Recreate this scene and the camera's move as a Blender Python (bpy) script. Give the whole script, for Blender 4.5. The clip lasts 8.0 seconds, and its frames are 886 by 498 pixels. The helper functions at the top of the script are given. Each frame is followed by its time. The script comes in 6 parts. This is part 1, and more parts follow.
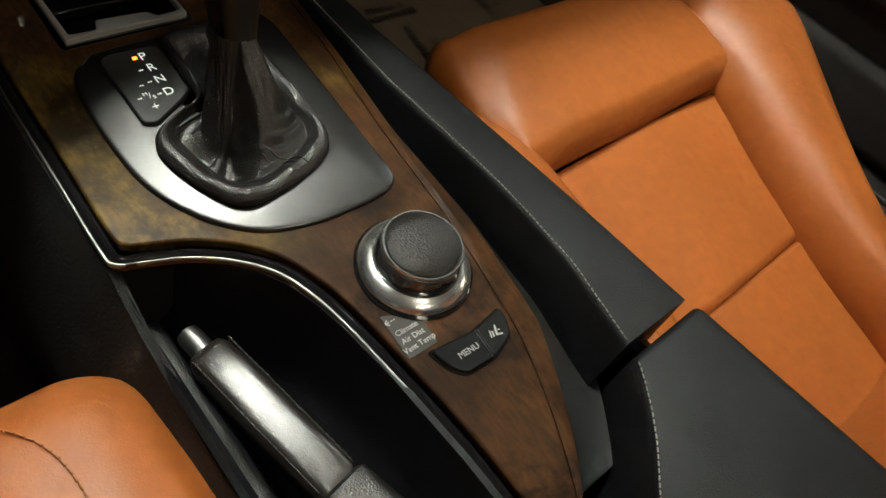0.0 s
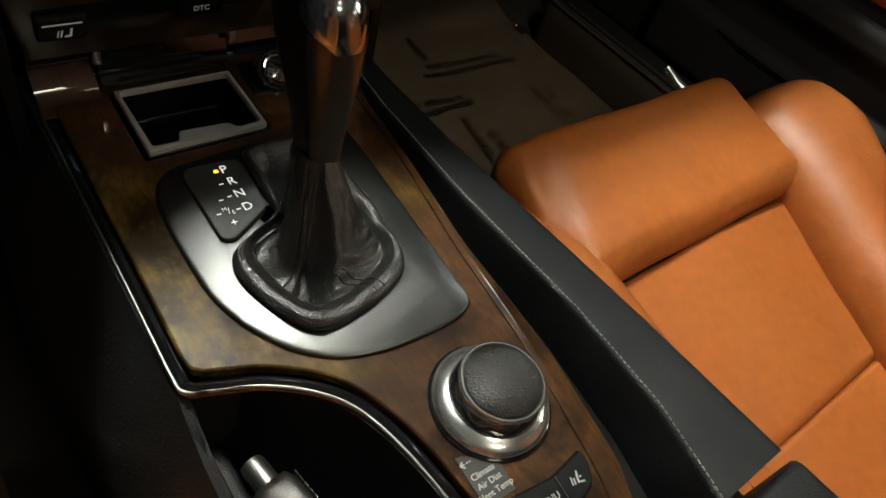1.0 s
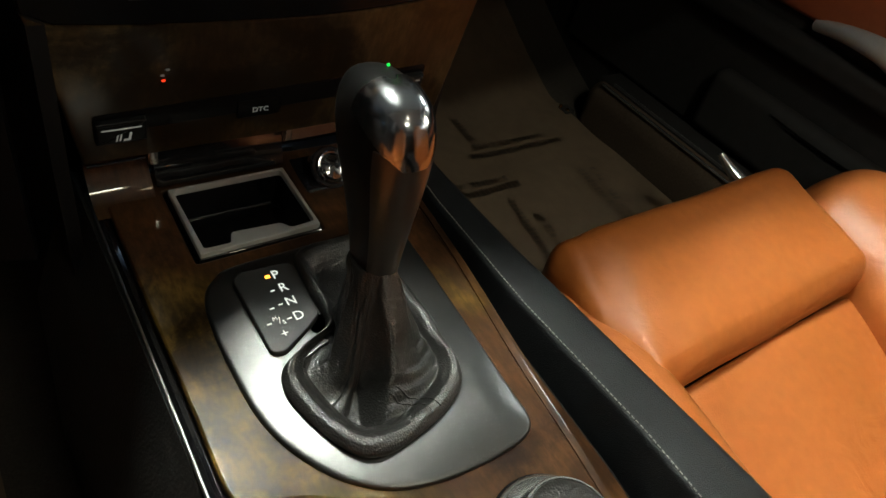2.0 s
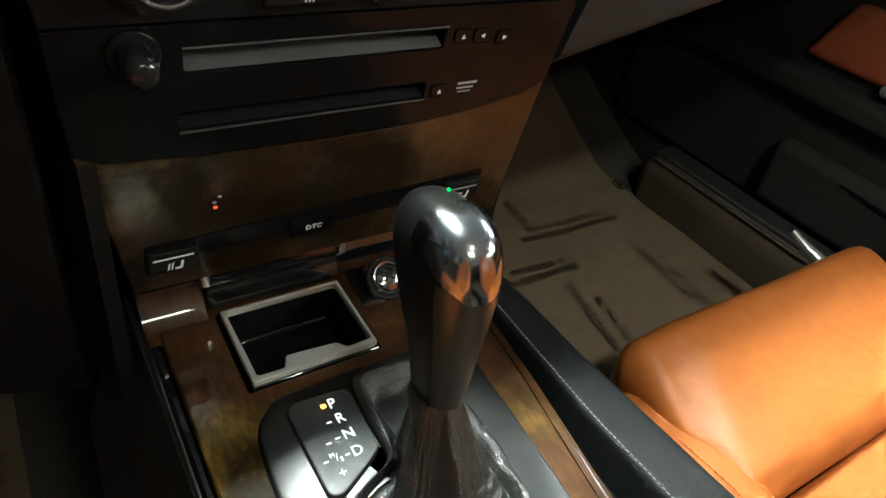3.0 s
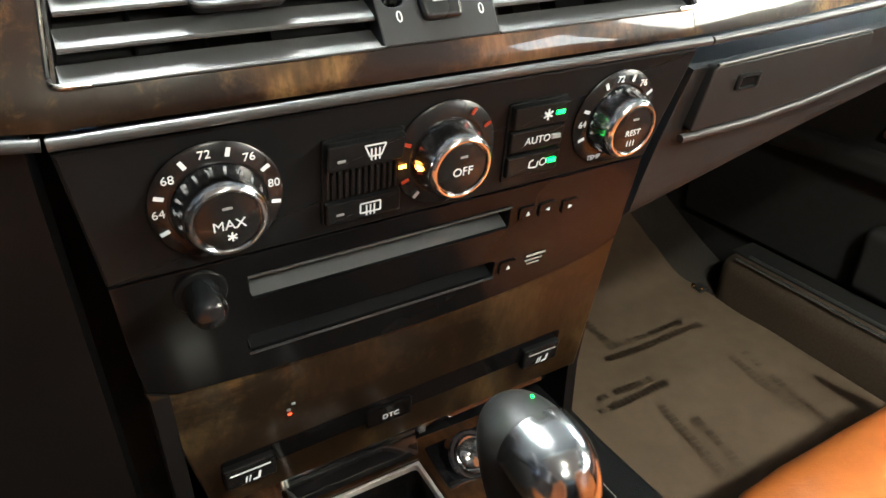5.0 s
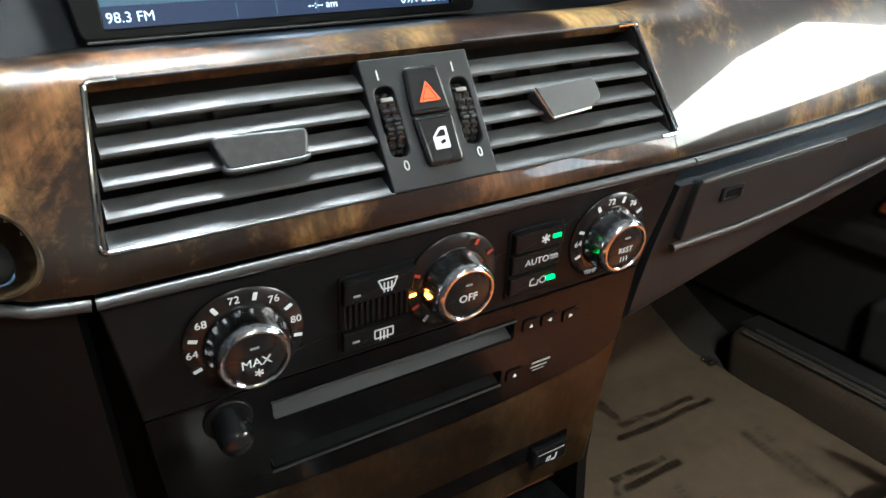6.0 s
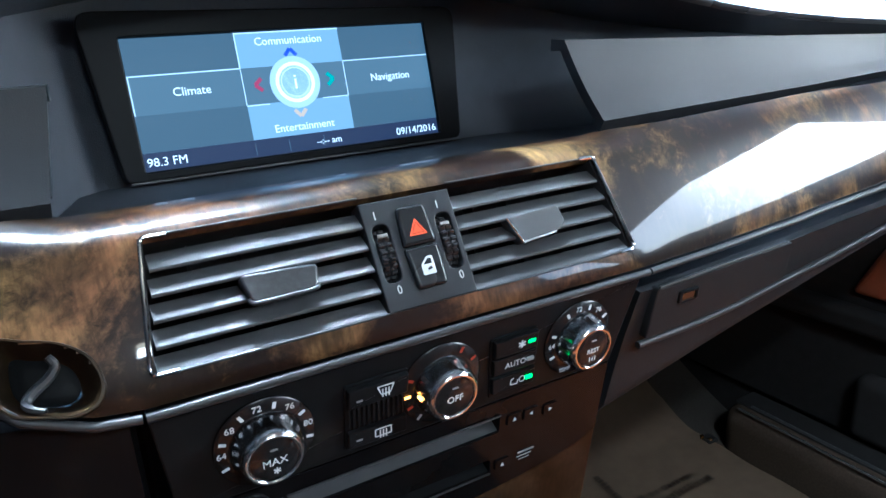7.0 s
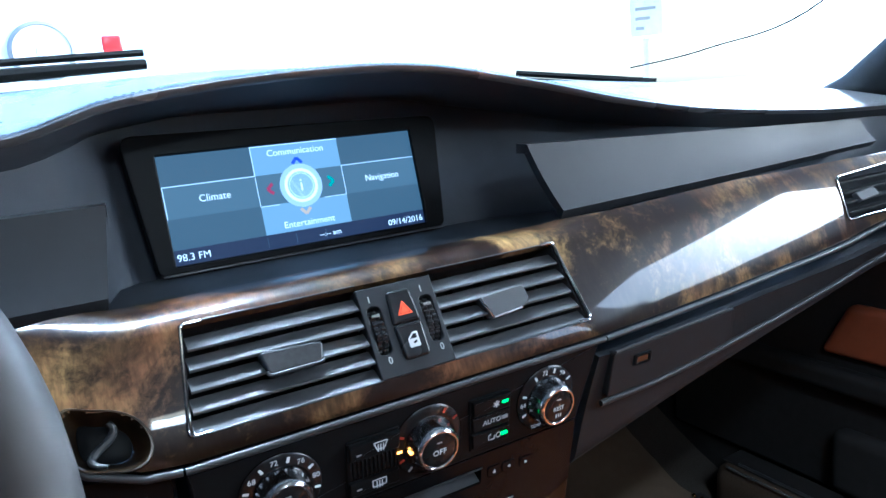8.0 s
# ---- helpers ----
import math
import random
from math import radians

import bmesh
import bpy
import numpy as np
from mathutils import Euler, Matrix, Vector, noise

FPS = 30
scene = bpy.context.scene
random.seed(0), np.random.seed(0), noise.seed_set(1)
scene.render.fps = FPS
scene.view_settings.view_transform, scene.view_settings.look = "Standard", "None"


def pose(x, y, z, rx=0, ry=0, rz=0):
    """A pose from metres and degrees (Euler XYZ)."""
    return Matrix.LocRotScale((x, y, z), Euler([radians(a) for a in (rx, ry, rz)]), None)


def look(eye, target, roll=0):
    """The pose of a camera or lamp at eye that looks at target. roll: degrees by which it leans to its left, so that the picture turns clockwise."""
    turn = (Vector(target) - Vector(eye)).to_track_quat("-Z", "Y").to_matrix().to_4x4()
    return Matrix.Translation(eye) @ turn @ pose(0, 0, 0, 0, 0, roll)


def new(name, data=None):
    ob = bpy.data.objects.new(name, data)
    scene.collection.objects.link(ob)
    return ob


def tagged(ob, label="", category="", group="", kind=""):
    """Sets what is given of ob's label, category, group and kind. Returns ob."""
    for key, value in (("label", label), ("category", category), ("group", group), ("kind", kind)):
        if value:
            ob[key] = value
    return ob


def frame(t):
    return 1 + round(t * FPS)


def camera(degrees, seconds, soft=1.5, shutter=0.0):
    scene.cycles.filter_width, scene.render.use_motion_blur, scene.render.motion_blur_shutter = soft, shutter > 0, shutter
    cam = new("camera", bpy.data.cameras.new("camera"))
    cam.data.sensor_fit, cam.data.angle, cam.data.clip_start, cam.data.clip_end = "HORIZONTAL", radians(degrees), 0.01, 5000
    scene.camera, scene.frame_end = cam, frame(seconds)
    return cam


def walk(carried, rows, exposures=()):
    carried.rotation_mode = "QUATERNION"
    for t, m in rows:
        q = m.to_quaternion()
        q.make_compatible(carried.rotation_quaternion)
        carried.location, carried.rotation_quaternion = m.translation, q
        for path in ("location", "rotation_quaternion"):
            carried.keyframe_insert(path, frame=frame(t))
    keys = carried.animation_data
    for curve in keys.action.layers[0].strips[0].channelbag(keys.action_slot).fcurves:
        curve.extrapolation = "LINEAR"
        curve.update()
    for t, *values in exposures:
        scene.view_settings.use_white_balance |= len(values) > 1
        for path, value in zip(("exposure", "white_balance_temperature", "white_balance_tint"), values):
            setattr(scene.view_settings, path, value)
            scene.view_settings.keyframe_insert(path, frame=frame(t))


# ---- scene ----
cam = camera(65.9, 8.0)
PATH = [
    (0.0, (-0.1800, -0.3764, 0.7210), (0.9045, 0.3160, -0.8101), 21.85),
    (0.5, (-0.1790, -0.3522, 0.7215), (0.8990, 0.4460, -0.7620), 19.92),
    (1.0, (-0.1780, -0.3307, 0.7253), (0.9001, 0.5555, -0.7073), 19.11),
    (1.5, (-0.1750, -0.3116, 0.7253), (0.8970, 0.6560, -0.6584), 18.28),
    (3.0, (-0.1560, -0.2538, 0.7302), (0.8251, 1.0007, -0.4796), 10.17),
    (3.5, (-0.1460, -0.2405, 0.7319), (0.7841, 1.1024, -0.4220), 6.55),
    (4.0, (-0.1390, -0.2281, 0.7356), (0.7499, 1.1819, -0.3697), 3.53),
    (5.5, (-0.1400, -0.2168, 0.7756), (0.7429, 1.3268, -0.1397), -0.69),
    (6.0, (-0.1430, -0.2260, 0.7937), (0.7510, 1.3627, -0.0289), -1.69),
    (6.5, (-0.1480, -0.2439, 0.8147), (0.7577, 1.3844, 0.0877), -2.37),
    (7.0, (-0.1560, -0.2721, 0.8337), (0.7649, 1.3922, 0.2154), -3.23),
    (7.5, (-0.1670, -0.3046, 0.8492), (0.7700, 1.3858, 0.3347), -4.05),
    (8.0, (-0.1800, -0.3426, 0.8612), (0.7740, 1.3634, 0.4376), -4.85),
]
EXPOSURES = [(0.0, 1.25, 6250, -1), (1.5, 1.34, 6250, -2), (3.0, 2.84, 5650, -9), (3.5, 3.27, 5600, -1), (4.2, 3.55, 5600, -2), (5.5, 3.85, 5850, -2), (6.0, 3.28, 5300, -2), (6.5, 3.08, 4780, 0), (7.0, 2.90, 4500, 1), (8.0, 2.74, 4350, 2)]
walk(cam, [(t, look(eye, target, roll)) for t, eye, target, roll in PATH], EXPOSURES)

# ---- light ----
world = bpy.data.worlds.new("sky")
scene.world = world
world.use_nodes = True
wn = world.node_tree.nodes
sky = wn.new("ShaderNodeTexSky")
sky.sky_type, sky.sun_disc = "NISHITA", False
sky.dust_density, sky.ozone_density = 3.2, 0.6
sky.sun_elevation, sky.sun_rotation = radians(30), radians(110)
world.node_tree.links.new(sky.outputs[0], wn["Background"].inputs[0])
wn["Background"].inputs[1].default_value = 0.15

sun = new("sun", bpy.data.lights.new("sun", "SUN"))
sun.data.energy, sun.data.angle, sun.data.color = 1.1, radians(20), (1, 0.95, 0.88)
sun.matrix_basis = look((3.0, 1.2, 1.9), (0, 0, 0))

for place, across, along, watts, cone, aim in (((0.0, -0.86, 1.272), 0.20, 0.09, 0.53, 170, (0.12, -0.1, 0.3)), ((0.14, -0.54, 1.282), 0.08, 0.05, 0.20, 54, (0.42, -0.11, 0.32))):
    dome = new("roof_lamp_light", bpy.data.lights.new("roof_lamp_light", "AREA"))
    dome.data.shape, dome.data.size, dome.data.size_y = "RECTANGLE", across, along
    dome.data.energy, dome.data.color, dome.data.spread = watts, (1.0, 0.90, 0.74), radians(cone)
    dome.matrix_basis = look(place, aim)


# ---- materials ----
def material(name, base, rough=0.5, metal=0.0, vary=0.15, scale=60.0, bump=0.0, bump_scale=400.0, cells=False, coat=0.0, rough_vary=0.12, stain=6.0, spec=0.5, crease=0.0):
    """Principled surface with grain and stains at two scales, uneven gloss, and fine relief."""
    m = bpy.data.materials.new(name)
    m.use_nodes = True
    nt = m.node_tree
    b = nt.nodes["Principled BSDF"]
    co = nt.nodes.new("ShaderNodeTexCoord")
    fine, broad = nt.nodes.new("ShaderNodeTexNoise"), nt.nodes.new("ShaderNodeTexNoise")
    fine.inputs["Scale"].default_value, fine.inputs["Detail"].default_value = scale, 6
    broad.inputs["Scale"].default_value, broad.inputs["Detail"].default_value = stain, 4
    for n in (fine, broad):
        nt.links.new(co.outputs["Object"], n.inputs["Vector"])
    add = nt.nodes.new("ShaderNodeMath")
    add.operation = "ADD"
    nt.links.new(fine.outputs["Fac"], add.inputs[0])
    nt.links.new(broad.outputs["Fac"], add.inputs[1])
    ramp = nt.nodes.new("ShaderNodeMapRange")
    ramp.inputs["From Min"].default_value, ramp.inputs["From Max"].default_value = 0.6, 1.4
    ramp.inputs["To Min"].default_value, ramp.inputs["To Max"].default_value = 1 - vary, 1 + vary
    nt.links.new(add.outputs[0], ramp.inputs["Value"])
    mul = nt.nodes.new("ShaderNodeVectorMath")
    mul.operation = "SCALE"
    mul.inputs[0].default_value = base
    nt.links.new(ramp.outputs[0], mul.inputs["Scale"])
    nt.links.new(mul.outputs[0], b.inputs["Base Color"])
    rr = nt.nodes.new("ShaderNodeMapRange")
    rr.inputs["From Min"].default_value, rr.inputs["From Max"].default_value = 0.3, 0.7
    rr.inputs["To Min"].default_value, rr.inputs["To Max"].default_value = max(0.02, rough * (1 - rough_vary)), min(1, rough * (1 + rough_vary))
    nt.links.new(broad.outputs["Fac"], rr.inputs["Value"])
    nt.links.new(rr.outputs[0], b.inputs["Roughness"])
    b.inputs["Metallic"].default_value, b.inputs["Coat Weight"].default_value, b.inputs["Coat Roughness"].default_value = metal, coat, 0.03
    b.inputs["Specular IOR Level"].default_value = spec
    if bump:
        bp = nt.nodes.new("ShaderNodeBump")
        bp.inputs["Strength"].default_value, bp.inputs["Distance"].default_value = bump, 0.0006
        tex = nt.nodes.new("ShaderNodeTexVoronoi" if cells else "ShaderNodeTexNoise")
        tex.inputs["Scale"].default_value = bump_scale
        nt.links.new(co.outputs["Object"], tex.inputs["Vector"])
        nt.links.new(tex.outputs[0], bp.inputs["Height"])
        nt.links.new(bp.outputs[0], b.inputs["Normal"])
        if crease:
            # slack folds, a few centimetres long
            fold = nt.nodes.new("ShaderNodeTexNoise")
            fold.inputs["Scale"].default_value, fold.inputs["Detail"].default_value, fold.inputs["Distortion"].default_value = 26, 2.5, 1.4
            deep = nt.nodes.new("ShaderNodeBump")
            deep.inputs["Strength"].default_value, deep.inputs["Distance"].default_value = crease, 0.004
            nt.links.new(co.outputs["Object"], fold.inputs["Vector"])
            nt.links.new(fold.outputs[0], deep.inputs["Height"])
            nt.links.new(deep.outputs[0], bp.inputs["Normal"])
    return m


def burl(name, dark, brown, gold, shift, lean=0.5, drift=0.0, coat=1.0, clear=0.0):
    """Lacquered burr walnut: gold and red-brown clouds, dark speckled burr clusters and faint streaks under a clear coat."""
    m = bpy.data.materials.new(name)
    m.use_nodes = True
    nt = m.node_tree
    b = nt.nodes["Principled BSDF"]
    co = nt.nodes.new("ShaderNodeTexCoord")
    mp = nt.nodes.new("ShaderNodeMapping")
    mp.inputs["Location"].default_value = shift
    nt.links.new(co.outputs["Object"], mp.inputs["Vector"])
    comb = nt.nodes.new("ShaderNodeMapping")
    comb.inputs["Scale"].default_value = (1.0, 0.28, 0.28)
    nt.links.new(mp.outputs[0], comb.inputs["Vector"])

    def cloud(scale, detail, rough, distortion, vector):
        n = nt.nodes.new("ShaderNodeTexNoise")
        n.inputs["Scale"].default_value, n.inputs["Detail"].default_value = scale, detail
        n.inputs["Roughness"].default_value, n.inputs["Distortion"].default_value = rough, distortion
        nt.links.new(vector.outputs[0], n.inputs["Vector"])
        return n.outputs["Fac"]

    def ranged(value, lo, hi, to_lo, to_hi):
        n = nt.nodes.new("ShaderNodeMapRange")
        n.interpolation_type = "SMOOTHSTEP"
        for key, x in (("From Min", lo), ("From Max", hi), ("To Min", to_lo), ("To Max", to_hi)):
            n.inputs[key].default_value = x
        nt.links.new(value, n.inputs["Value"])
        return n.outputs[0]

    def joined(kind, a, c):
        n = nt.nodes.new("ShaderNodeMath")
        n.operation = kind
        for i, v in enumerate((a, c)):
            if isinstance(v, float):
                n.inputs[i].default_value = v
            else:
                nt.links.new(v, n.inputs[i])
        return n.outputs[0]

    # the veneer turns from red-brown to gold across its width and along its length
    axes = nt.nodes.new("ShaderNodeSeparateXYZ")
    nt.links.new(co.outputs["Object"], axes.inputs[0])
    across = joined("MULTIPLY", joined("ADD", axes.outputs[0], 0.03), -drift)
    along = joined("MULTIPLY", joined("SUBTRACT", joined("ABSOLUTE", joined("ADD", axes.outputs[1], 0.095), 0.0), 0.06), -drift * 1.25)
    across = joined("ADD", across, along)
    hue = ranged(joined("ADD", cloud(7, 4, 0.6, 0.8, mp), across), lean - 0.10, lean + 0.12, 0.0, 1.0)
    mix = nt.nodes.new("ShaderNodeMix")
    mix.data_type = "RGBA"
    mix.inputs[6].default_value, mix.inputs[7].default_value = (*brown, 1), (*gold, 1)
    nt.links.new(hue, mix.inputs[0])
    # mottling at two scales, faint streaks, and dark burr clusters with speckled borders
    mottle = ranged(cloud(20, 6, 0.56, 0.7, mp), 0.34, 0.66, 0.42, 1.50)
    grain = ranged(cloud(300, 5, 0.6, 0.15, comb), 0.3, 0.7, 0.62, 1.36)
    speck = cloud(150, 6, 0.7, 0.6, mp)
    burr = cloud(11, 7, 0.60, 0.8, mp)
    both = joined("ADD", burr, joined("MULTIPLY", speck, 0.22))
    eyes = ranged(both, 0.52 - clear, 0.67 - clear, max(0.03, 0.03 + 3.5 * clear), 1.0)
    tone = joined("MULTIPLY", joined("MULTIPLY", mottle, grain), eyes)
    shade = nt.nodes.new("ShaderNodeMix")
    shade.data_type = "RGBA"
    shade.clamp_factor = False
    shade.inputs[6].default_value = (*dark, 1)
    nt.links.new(mix.outputs[2], shade.inputs[7])
    nt.links.new(tone, shade.inputs[0])
    nt.links.new(shade.outputs[2], b.inputs["Base Color"])
    b.inputs["Roughness"].default_value = 0.32
    b.inputs["Coat Weight"].default_value, b.inputs["Coat Roughness"].default_value = coat, 0.03 if coat > 0.5 else 0.12
    b.inputs["Specular IOR Level"].default_value = 0.12 if coat > 0.5 else 0.08
    return m


def glow(name, colour, strength, base=(0.02, 0.02, 0.02)):
    m = bpy.data.materials.new(name)
    m.use_nodes = True
    b = m.node_tree.nodes["Principled BSDF"]
    b.inputs["Base Color"].default_value = (*base, 1)
    b.inputs["Emission Color"].default_value, b.inputs["Emission Strength"].default_value = (*colour, 1), strength
    b.inputs["Roughness"].default_value, b.inputs["Specular IOR Level"].default_value = 0.4, 0.15
    return m


def clear_glass(name):
    m = bpy.data.materials.new(name)
    m.use_nodes = True
    b = m.node_tree.nodes["Principled BSDF"]
    b.inputs["Base Color"].default_value = (0.97, 0.99, 0.98, 1)
    b.inputs["Transmission Weight"].default_value, b.inputs["Roughness"].default_value, b.inputs["IOR"].default_value = 1.0, 0.0, 1.03
    return m


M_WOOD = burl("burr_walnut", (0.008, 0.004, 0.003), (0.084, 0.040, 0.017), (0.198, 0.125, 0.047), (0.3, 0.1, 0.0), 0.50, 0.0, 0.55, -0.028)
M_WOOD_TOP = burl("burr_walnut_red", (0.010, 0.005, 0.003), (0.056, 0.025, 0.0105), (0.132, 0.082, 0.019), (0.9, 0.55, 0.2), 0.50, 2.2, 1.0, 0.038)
# darker copy of the walnut, with shade put into its colours
M_WOOD_SHADED = burl("burr_walnut_shaded", (0.010, 0.006, 0.003), (0.021, 0.0125, 0.0065), (0.044, 0.031, 0.014), (1.7, 0.4, 0.9), 0.5, 0.0, 0.35)
M_TAN = material("tan_leather", (0.345, 0.099, 0.019), 0.48, vary=0.14, scale=90, bump=0.20, bump_scale=800, stain=5, spec=0.5, crease=0.22)
M_TAN_DOOR = material("red_brown_leather", (0.30, 0.082, 0.034), 0.45, vary=0.12, scale=90, bump=0.10, bump_scale=900, spec=0.4)
M_TAN_DARK = material("tan_leather_stitch", (0.38, 0.13, 0.035), 0.55, vary=0.2, bump=0.3)
M_LEATHER = material("black_leather", (0.024, 0.0236, 0.023), 0.34, vary=0.1, bump=0.45, bump_scale=900, cells=True, spec=0.62)
M_LEVER = material("smooth_black_leather", (0.010, 0.010, 0.010), 0.40, vary=0.2, bump=0.08, bump_scale=900, spec=0.18)
M_GRIP = material("worn_black_leather", (0.026, 0.022, 0.019), 0.31, vary=0.25, bump=0.12, bump_scale=1000, cells=True, spec=0.95)
M_PAD = material("soft_black_vinyl", (0.0105, 0.0112, 0.0125), 0.40, vary=0.16, bump=0.40, bump_scale=1250, cells=True, spec=0.22)
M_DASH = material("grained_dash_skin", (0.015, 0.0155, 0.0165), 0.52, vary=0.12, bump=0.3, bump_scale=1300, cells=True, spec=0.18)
# paler copy of the dash skin: windscreen daylight is put into the colour
M_DASH_TOP_LIT = material("lit_grained_dash_top_skin", (0.080, 0.081, 0.084), 0.27, vary=0.12, bump=0.15, bump_scale=1100, cells=True, spec=1.0)
M_RECESS = material("dark_blue_grey_skin", (0.052, 0.058, 0.070), 0.6, vary=0.12, bump=0.3, bump_scale=1300, cells=True, spec=0.2)
M_DASH_PAD = material("soft_charcoal_vinyl", (0.024, 0.025, 0.028), 0.46, vary=0.10, bump=0.14, bump_scale=1600, cells=True, spec=0.28)
M_SATIN = material("satin_black_plastic", (0.0085, 0.009, 0.0098), 0.33, vary=0.12, bump=0.12, bump_scale=2200, spec=0.06)
M_BEZEL = material("graphite_satin_panel", (0.125, 0.125, 0.126), 0.36, metal=1.0, vary=0.06, bump=0.05, bump_scale=2600)
M_INDICATOR = material("graphite_position_panel", (0.055, 0.056, 0.058), 0.38, metal=0.3, vary=0.06, bump=0.05, bump_scale=2600, spec=0.45)
M_GLOSS = material("gloss_black_plastic", (0.008, 0.008, 0.009), 0.09, vary=0.1, coat=0.6, rough_vary=0.4)
M_DARK = material("matt_black_plastic", (0.022, 0.021, 0.021), 0.75, vary=0.2, bump=0.2, bump_scale=900, spec=0.18)
M_CHROME = material("bright_chrome", (0.74, 0.74, 0.75), 0.07, metal=1, vary=0.03, rough_vary=0.5)
M_CROWN = material("worn_chrome", (0.40, 0.41, 0.43), 0.15, metal=1, vary=0.05, rough_vary=0.4)
M_STEEL_GREY = material("brushed_grey_metal", (0.34, 0.34, 0.33), 0.36, metal=1, vary=0.1, scale=240)
M_TRIM = material("dark_silver_trim", (0.085, 0.085, 0.088), 0.42, metal=0.5, vary=0.08, spec=0.3)
M_SHAFT = material("bronze_grey_metal", (0.105, 0.098, 0.088), 0.30, metal=0.9, vary=0.1)
M_CARPET = material("black_carpet", (0.052, 0.046, 0.040), 0.95, vary=0.4, scale=500, bump=1.0, bump_scale=900, spec=0.1)
M_SIDE = material("charcoal_console_skin", (0.019, 0.020, 0.020), 0.62, vary=0.35, scale=120, bump=0.8, bump_scale=520, spec=0.2)
M_PAPER = material("brown_kraft_paper", (0.120, 0.084, 0.054), 0.75, vary=0.2, scale=40, bump=0.6, bump_scale=30)
M_INK = material("black_print_ink", (0.092, 0.066, 0.044), 0.7, vary=0.5, scale=90)
M_ROOF = material("grey_roof_cloth", (0.30, 0.295, 0.285), 0.95, vary=0.06, bump=0.4)
M_PILLAR = material("grey_pillar_trim", (0.34, 0.34, 0.34), 0.7, vary=0.06)
# print is brightened by a faint added glow, the sticker's words too
M_PRINT = glow("glowing_white_print", (0.85, 0.85, 0.82), 0.035, (0.46, 0.46, 0.445))
M_PRINT_DIM = glow("glowing_grey_print", (0.7, 0.7, 0.68), 0.01, (0.25, 0.25, 0.245))
M_AMBER = glow("amber_lamp", (1.0, 0.30, 0.03), 1.6)
M_RED = glow("red_lamp", (1.0, 0.04, 0.01), 0.45)
M_GREEN = glow("green_lamp", (0.08, 1.0, 0.10), 0.38)
M_RED_PRINT = glow("red_print", (1.0, 0.12, 0.03), 0.09, (0.5, 0.06, 0.02))
M_RED_DIM = glow("dim_red_print", (1.0, 0.1, 0.03), 0.012, (0.22, 0.03, 0.015))
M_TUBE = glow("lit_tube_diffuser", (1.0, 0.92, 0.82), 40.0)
M_LENS = glow("lit_lamp_lens", (1.0, 0.78, 0.5), 3.0)
M_STICKER = material("grey_sticker", (0.035, 0.034, 0.033), 0.4, vary=0.15)
M_THREAD = material("pale_stitch_thread", (0.24, 0.23, 0.21), 0.7, vary=0.2, scale=900)
M_SEAM = material("grey_stitch_thread", (0.055, 0.054, 0.052), 0.6, spec=0.3)
M_GLASS = clear_glass("window_glass")
M_HALL = material("dark_hall_paint", (0.10, 0.10, 0.10), 0.8, vary=0.2, scale=2, stain=0.4)
M_GROUND = material("pale_concrete", (0.55, 0.54, 0.52), 0.8, vary=0.1, scale=3, stain=0.5)
M_WHITE = material("white_car_paint", (0.78, 0.78, 0.78), 0.25, vary=0.03, coat=0.5)
M_RUBBER = material("black_rubber", (0.012, 0.012, 0.012), 0.7, vary=0.2, spec=0.12)
M_STEEL_FLAP = material("grey_flap_plastic", (0.065, 0.068, 0.072), 0.45, vary=0.12, spec=0.3)
M_KNOB = material("pebbled_leather", (0.013, 0.011, 0.0095), 0.36, vary=0.15, bump=0.55, bump_scale=800, cells=True, spec=0.38)
M_RIM = material("dark_chrome", (0.27, 0.265, 0.26), 0.14, metal=1, vary=0.05, rough_vary=0.4)
M_KNURL = material("polished_grey_metal", (0.60, 0.60, 0.62), 0.19, metal=1.0, vary=0.06, rough_vary=0.3)
M_BRASS = material("polished_brass", (0.75, 0.48, 0.18), 0.15, metal=1, vary=0.05)
M_MEDIA = material("worn_gloss_panel", (0.0045, 0.0045, 0.005), 0.13, vary=0.15, rough_vary=0.3, spec=0.08)
M_SILL = material("brown_grey_felt", (0.060, 0.044, 0.032), 0.9, vary=0.3, scale=300, bump=0.5, bump_scale=700, spec=0.1)
M_LOUVRE = material("vent_grey_plastic", (0.040, 0.041, 0.043), 0.60, vary=0.1, bump=0.05, bump_scale=2500, spec=0.40)
M_WHEEL_RIM = material("smooth_grey_leather", (0.046, 0.042, 0.039), 0.62, vary=0.15, bump=0.03, bump_scale=900, spec=0.35)
M_TAB = material("scuffed_grey_satin", (0.036, 0.037, 0.040), 0.46, metal=0.15, vary=0.4, scale=260, bump=0.05, bump_scale=900, rough_vary=0.3, spec=0.3)
M_STRIP = material("satin_grey_strip", (0.036, 0.037, 0.039), 0.38, vary=0.08, bump=0.05, spec=0.28)
M_PRINT_LIT = glow("backlit_white_print", (0.95, 0.92, 0.85), 0.30, (0.6, 0.6, 0.58))
M_SKIRT = material("silver_paint", (0.70, 0.70, 0.69), 0.22, metal=0.92, vary=0.04, scale=90)
M_PLATE = material("charcoal_satin_plate", (0.017, 0.018, 0.020), 0.40, vary=0.08, bump=0.06, bump_scale=2400, spec=0.25)
M_BUTTON = material("smooth_black_key", (0.011, 0.0115, 0.0125), 0.27, vary=0.10, bump=0.05, bump_scale=2400, spec=0.35)
M_WHEEL = material("ribbed_black_rubber", (0.014, 0.014, 0.015), 0.28, vary=0.1, spec=0.6)
M_PLUG = material("dark_polished_plug", (0.012, 0.013, 0.015), 0.14, vary=0.1, spec=0.3)
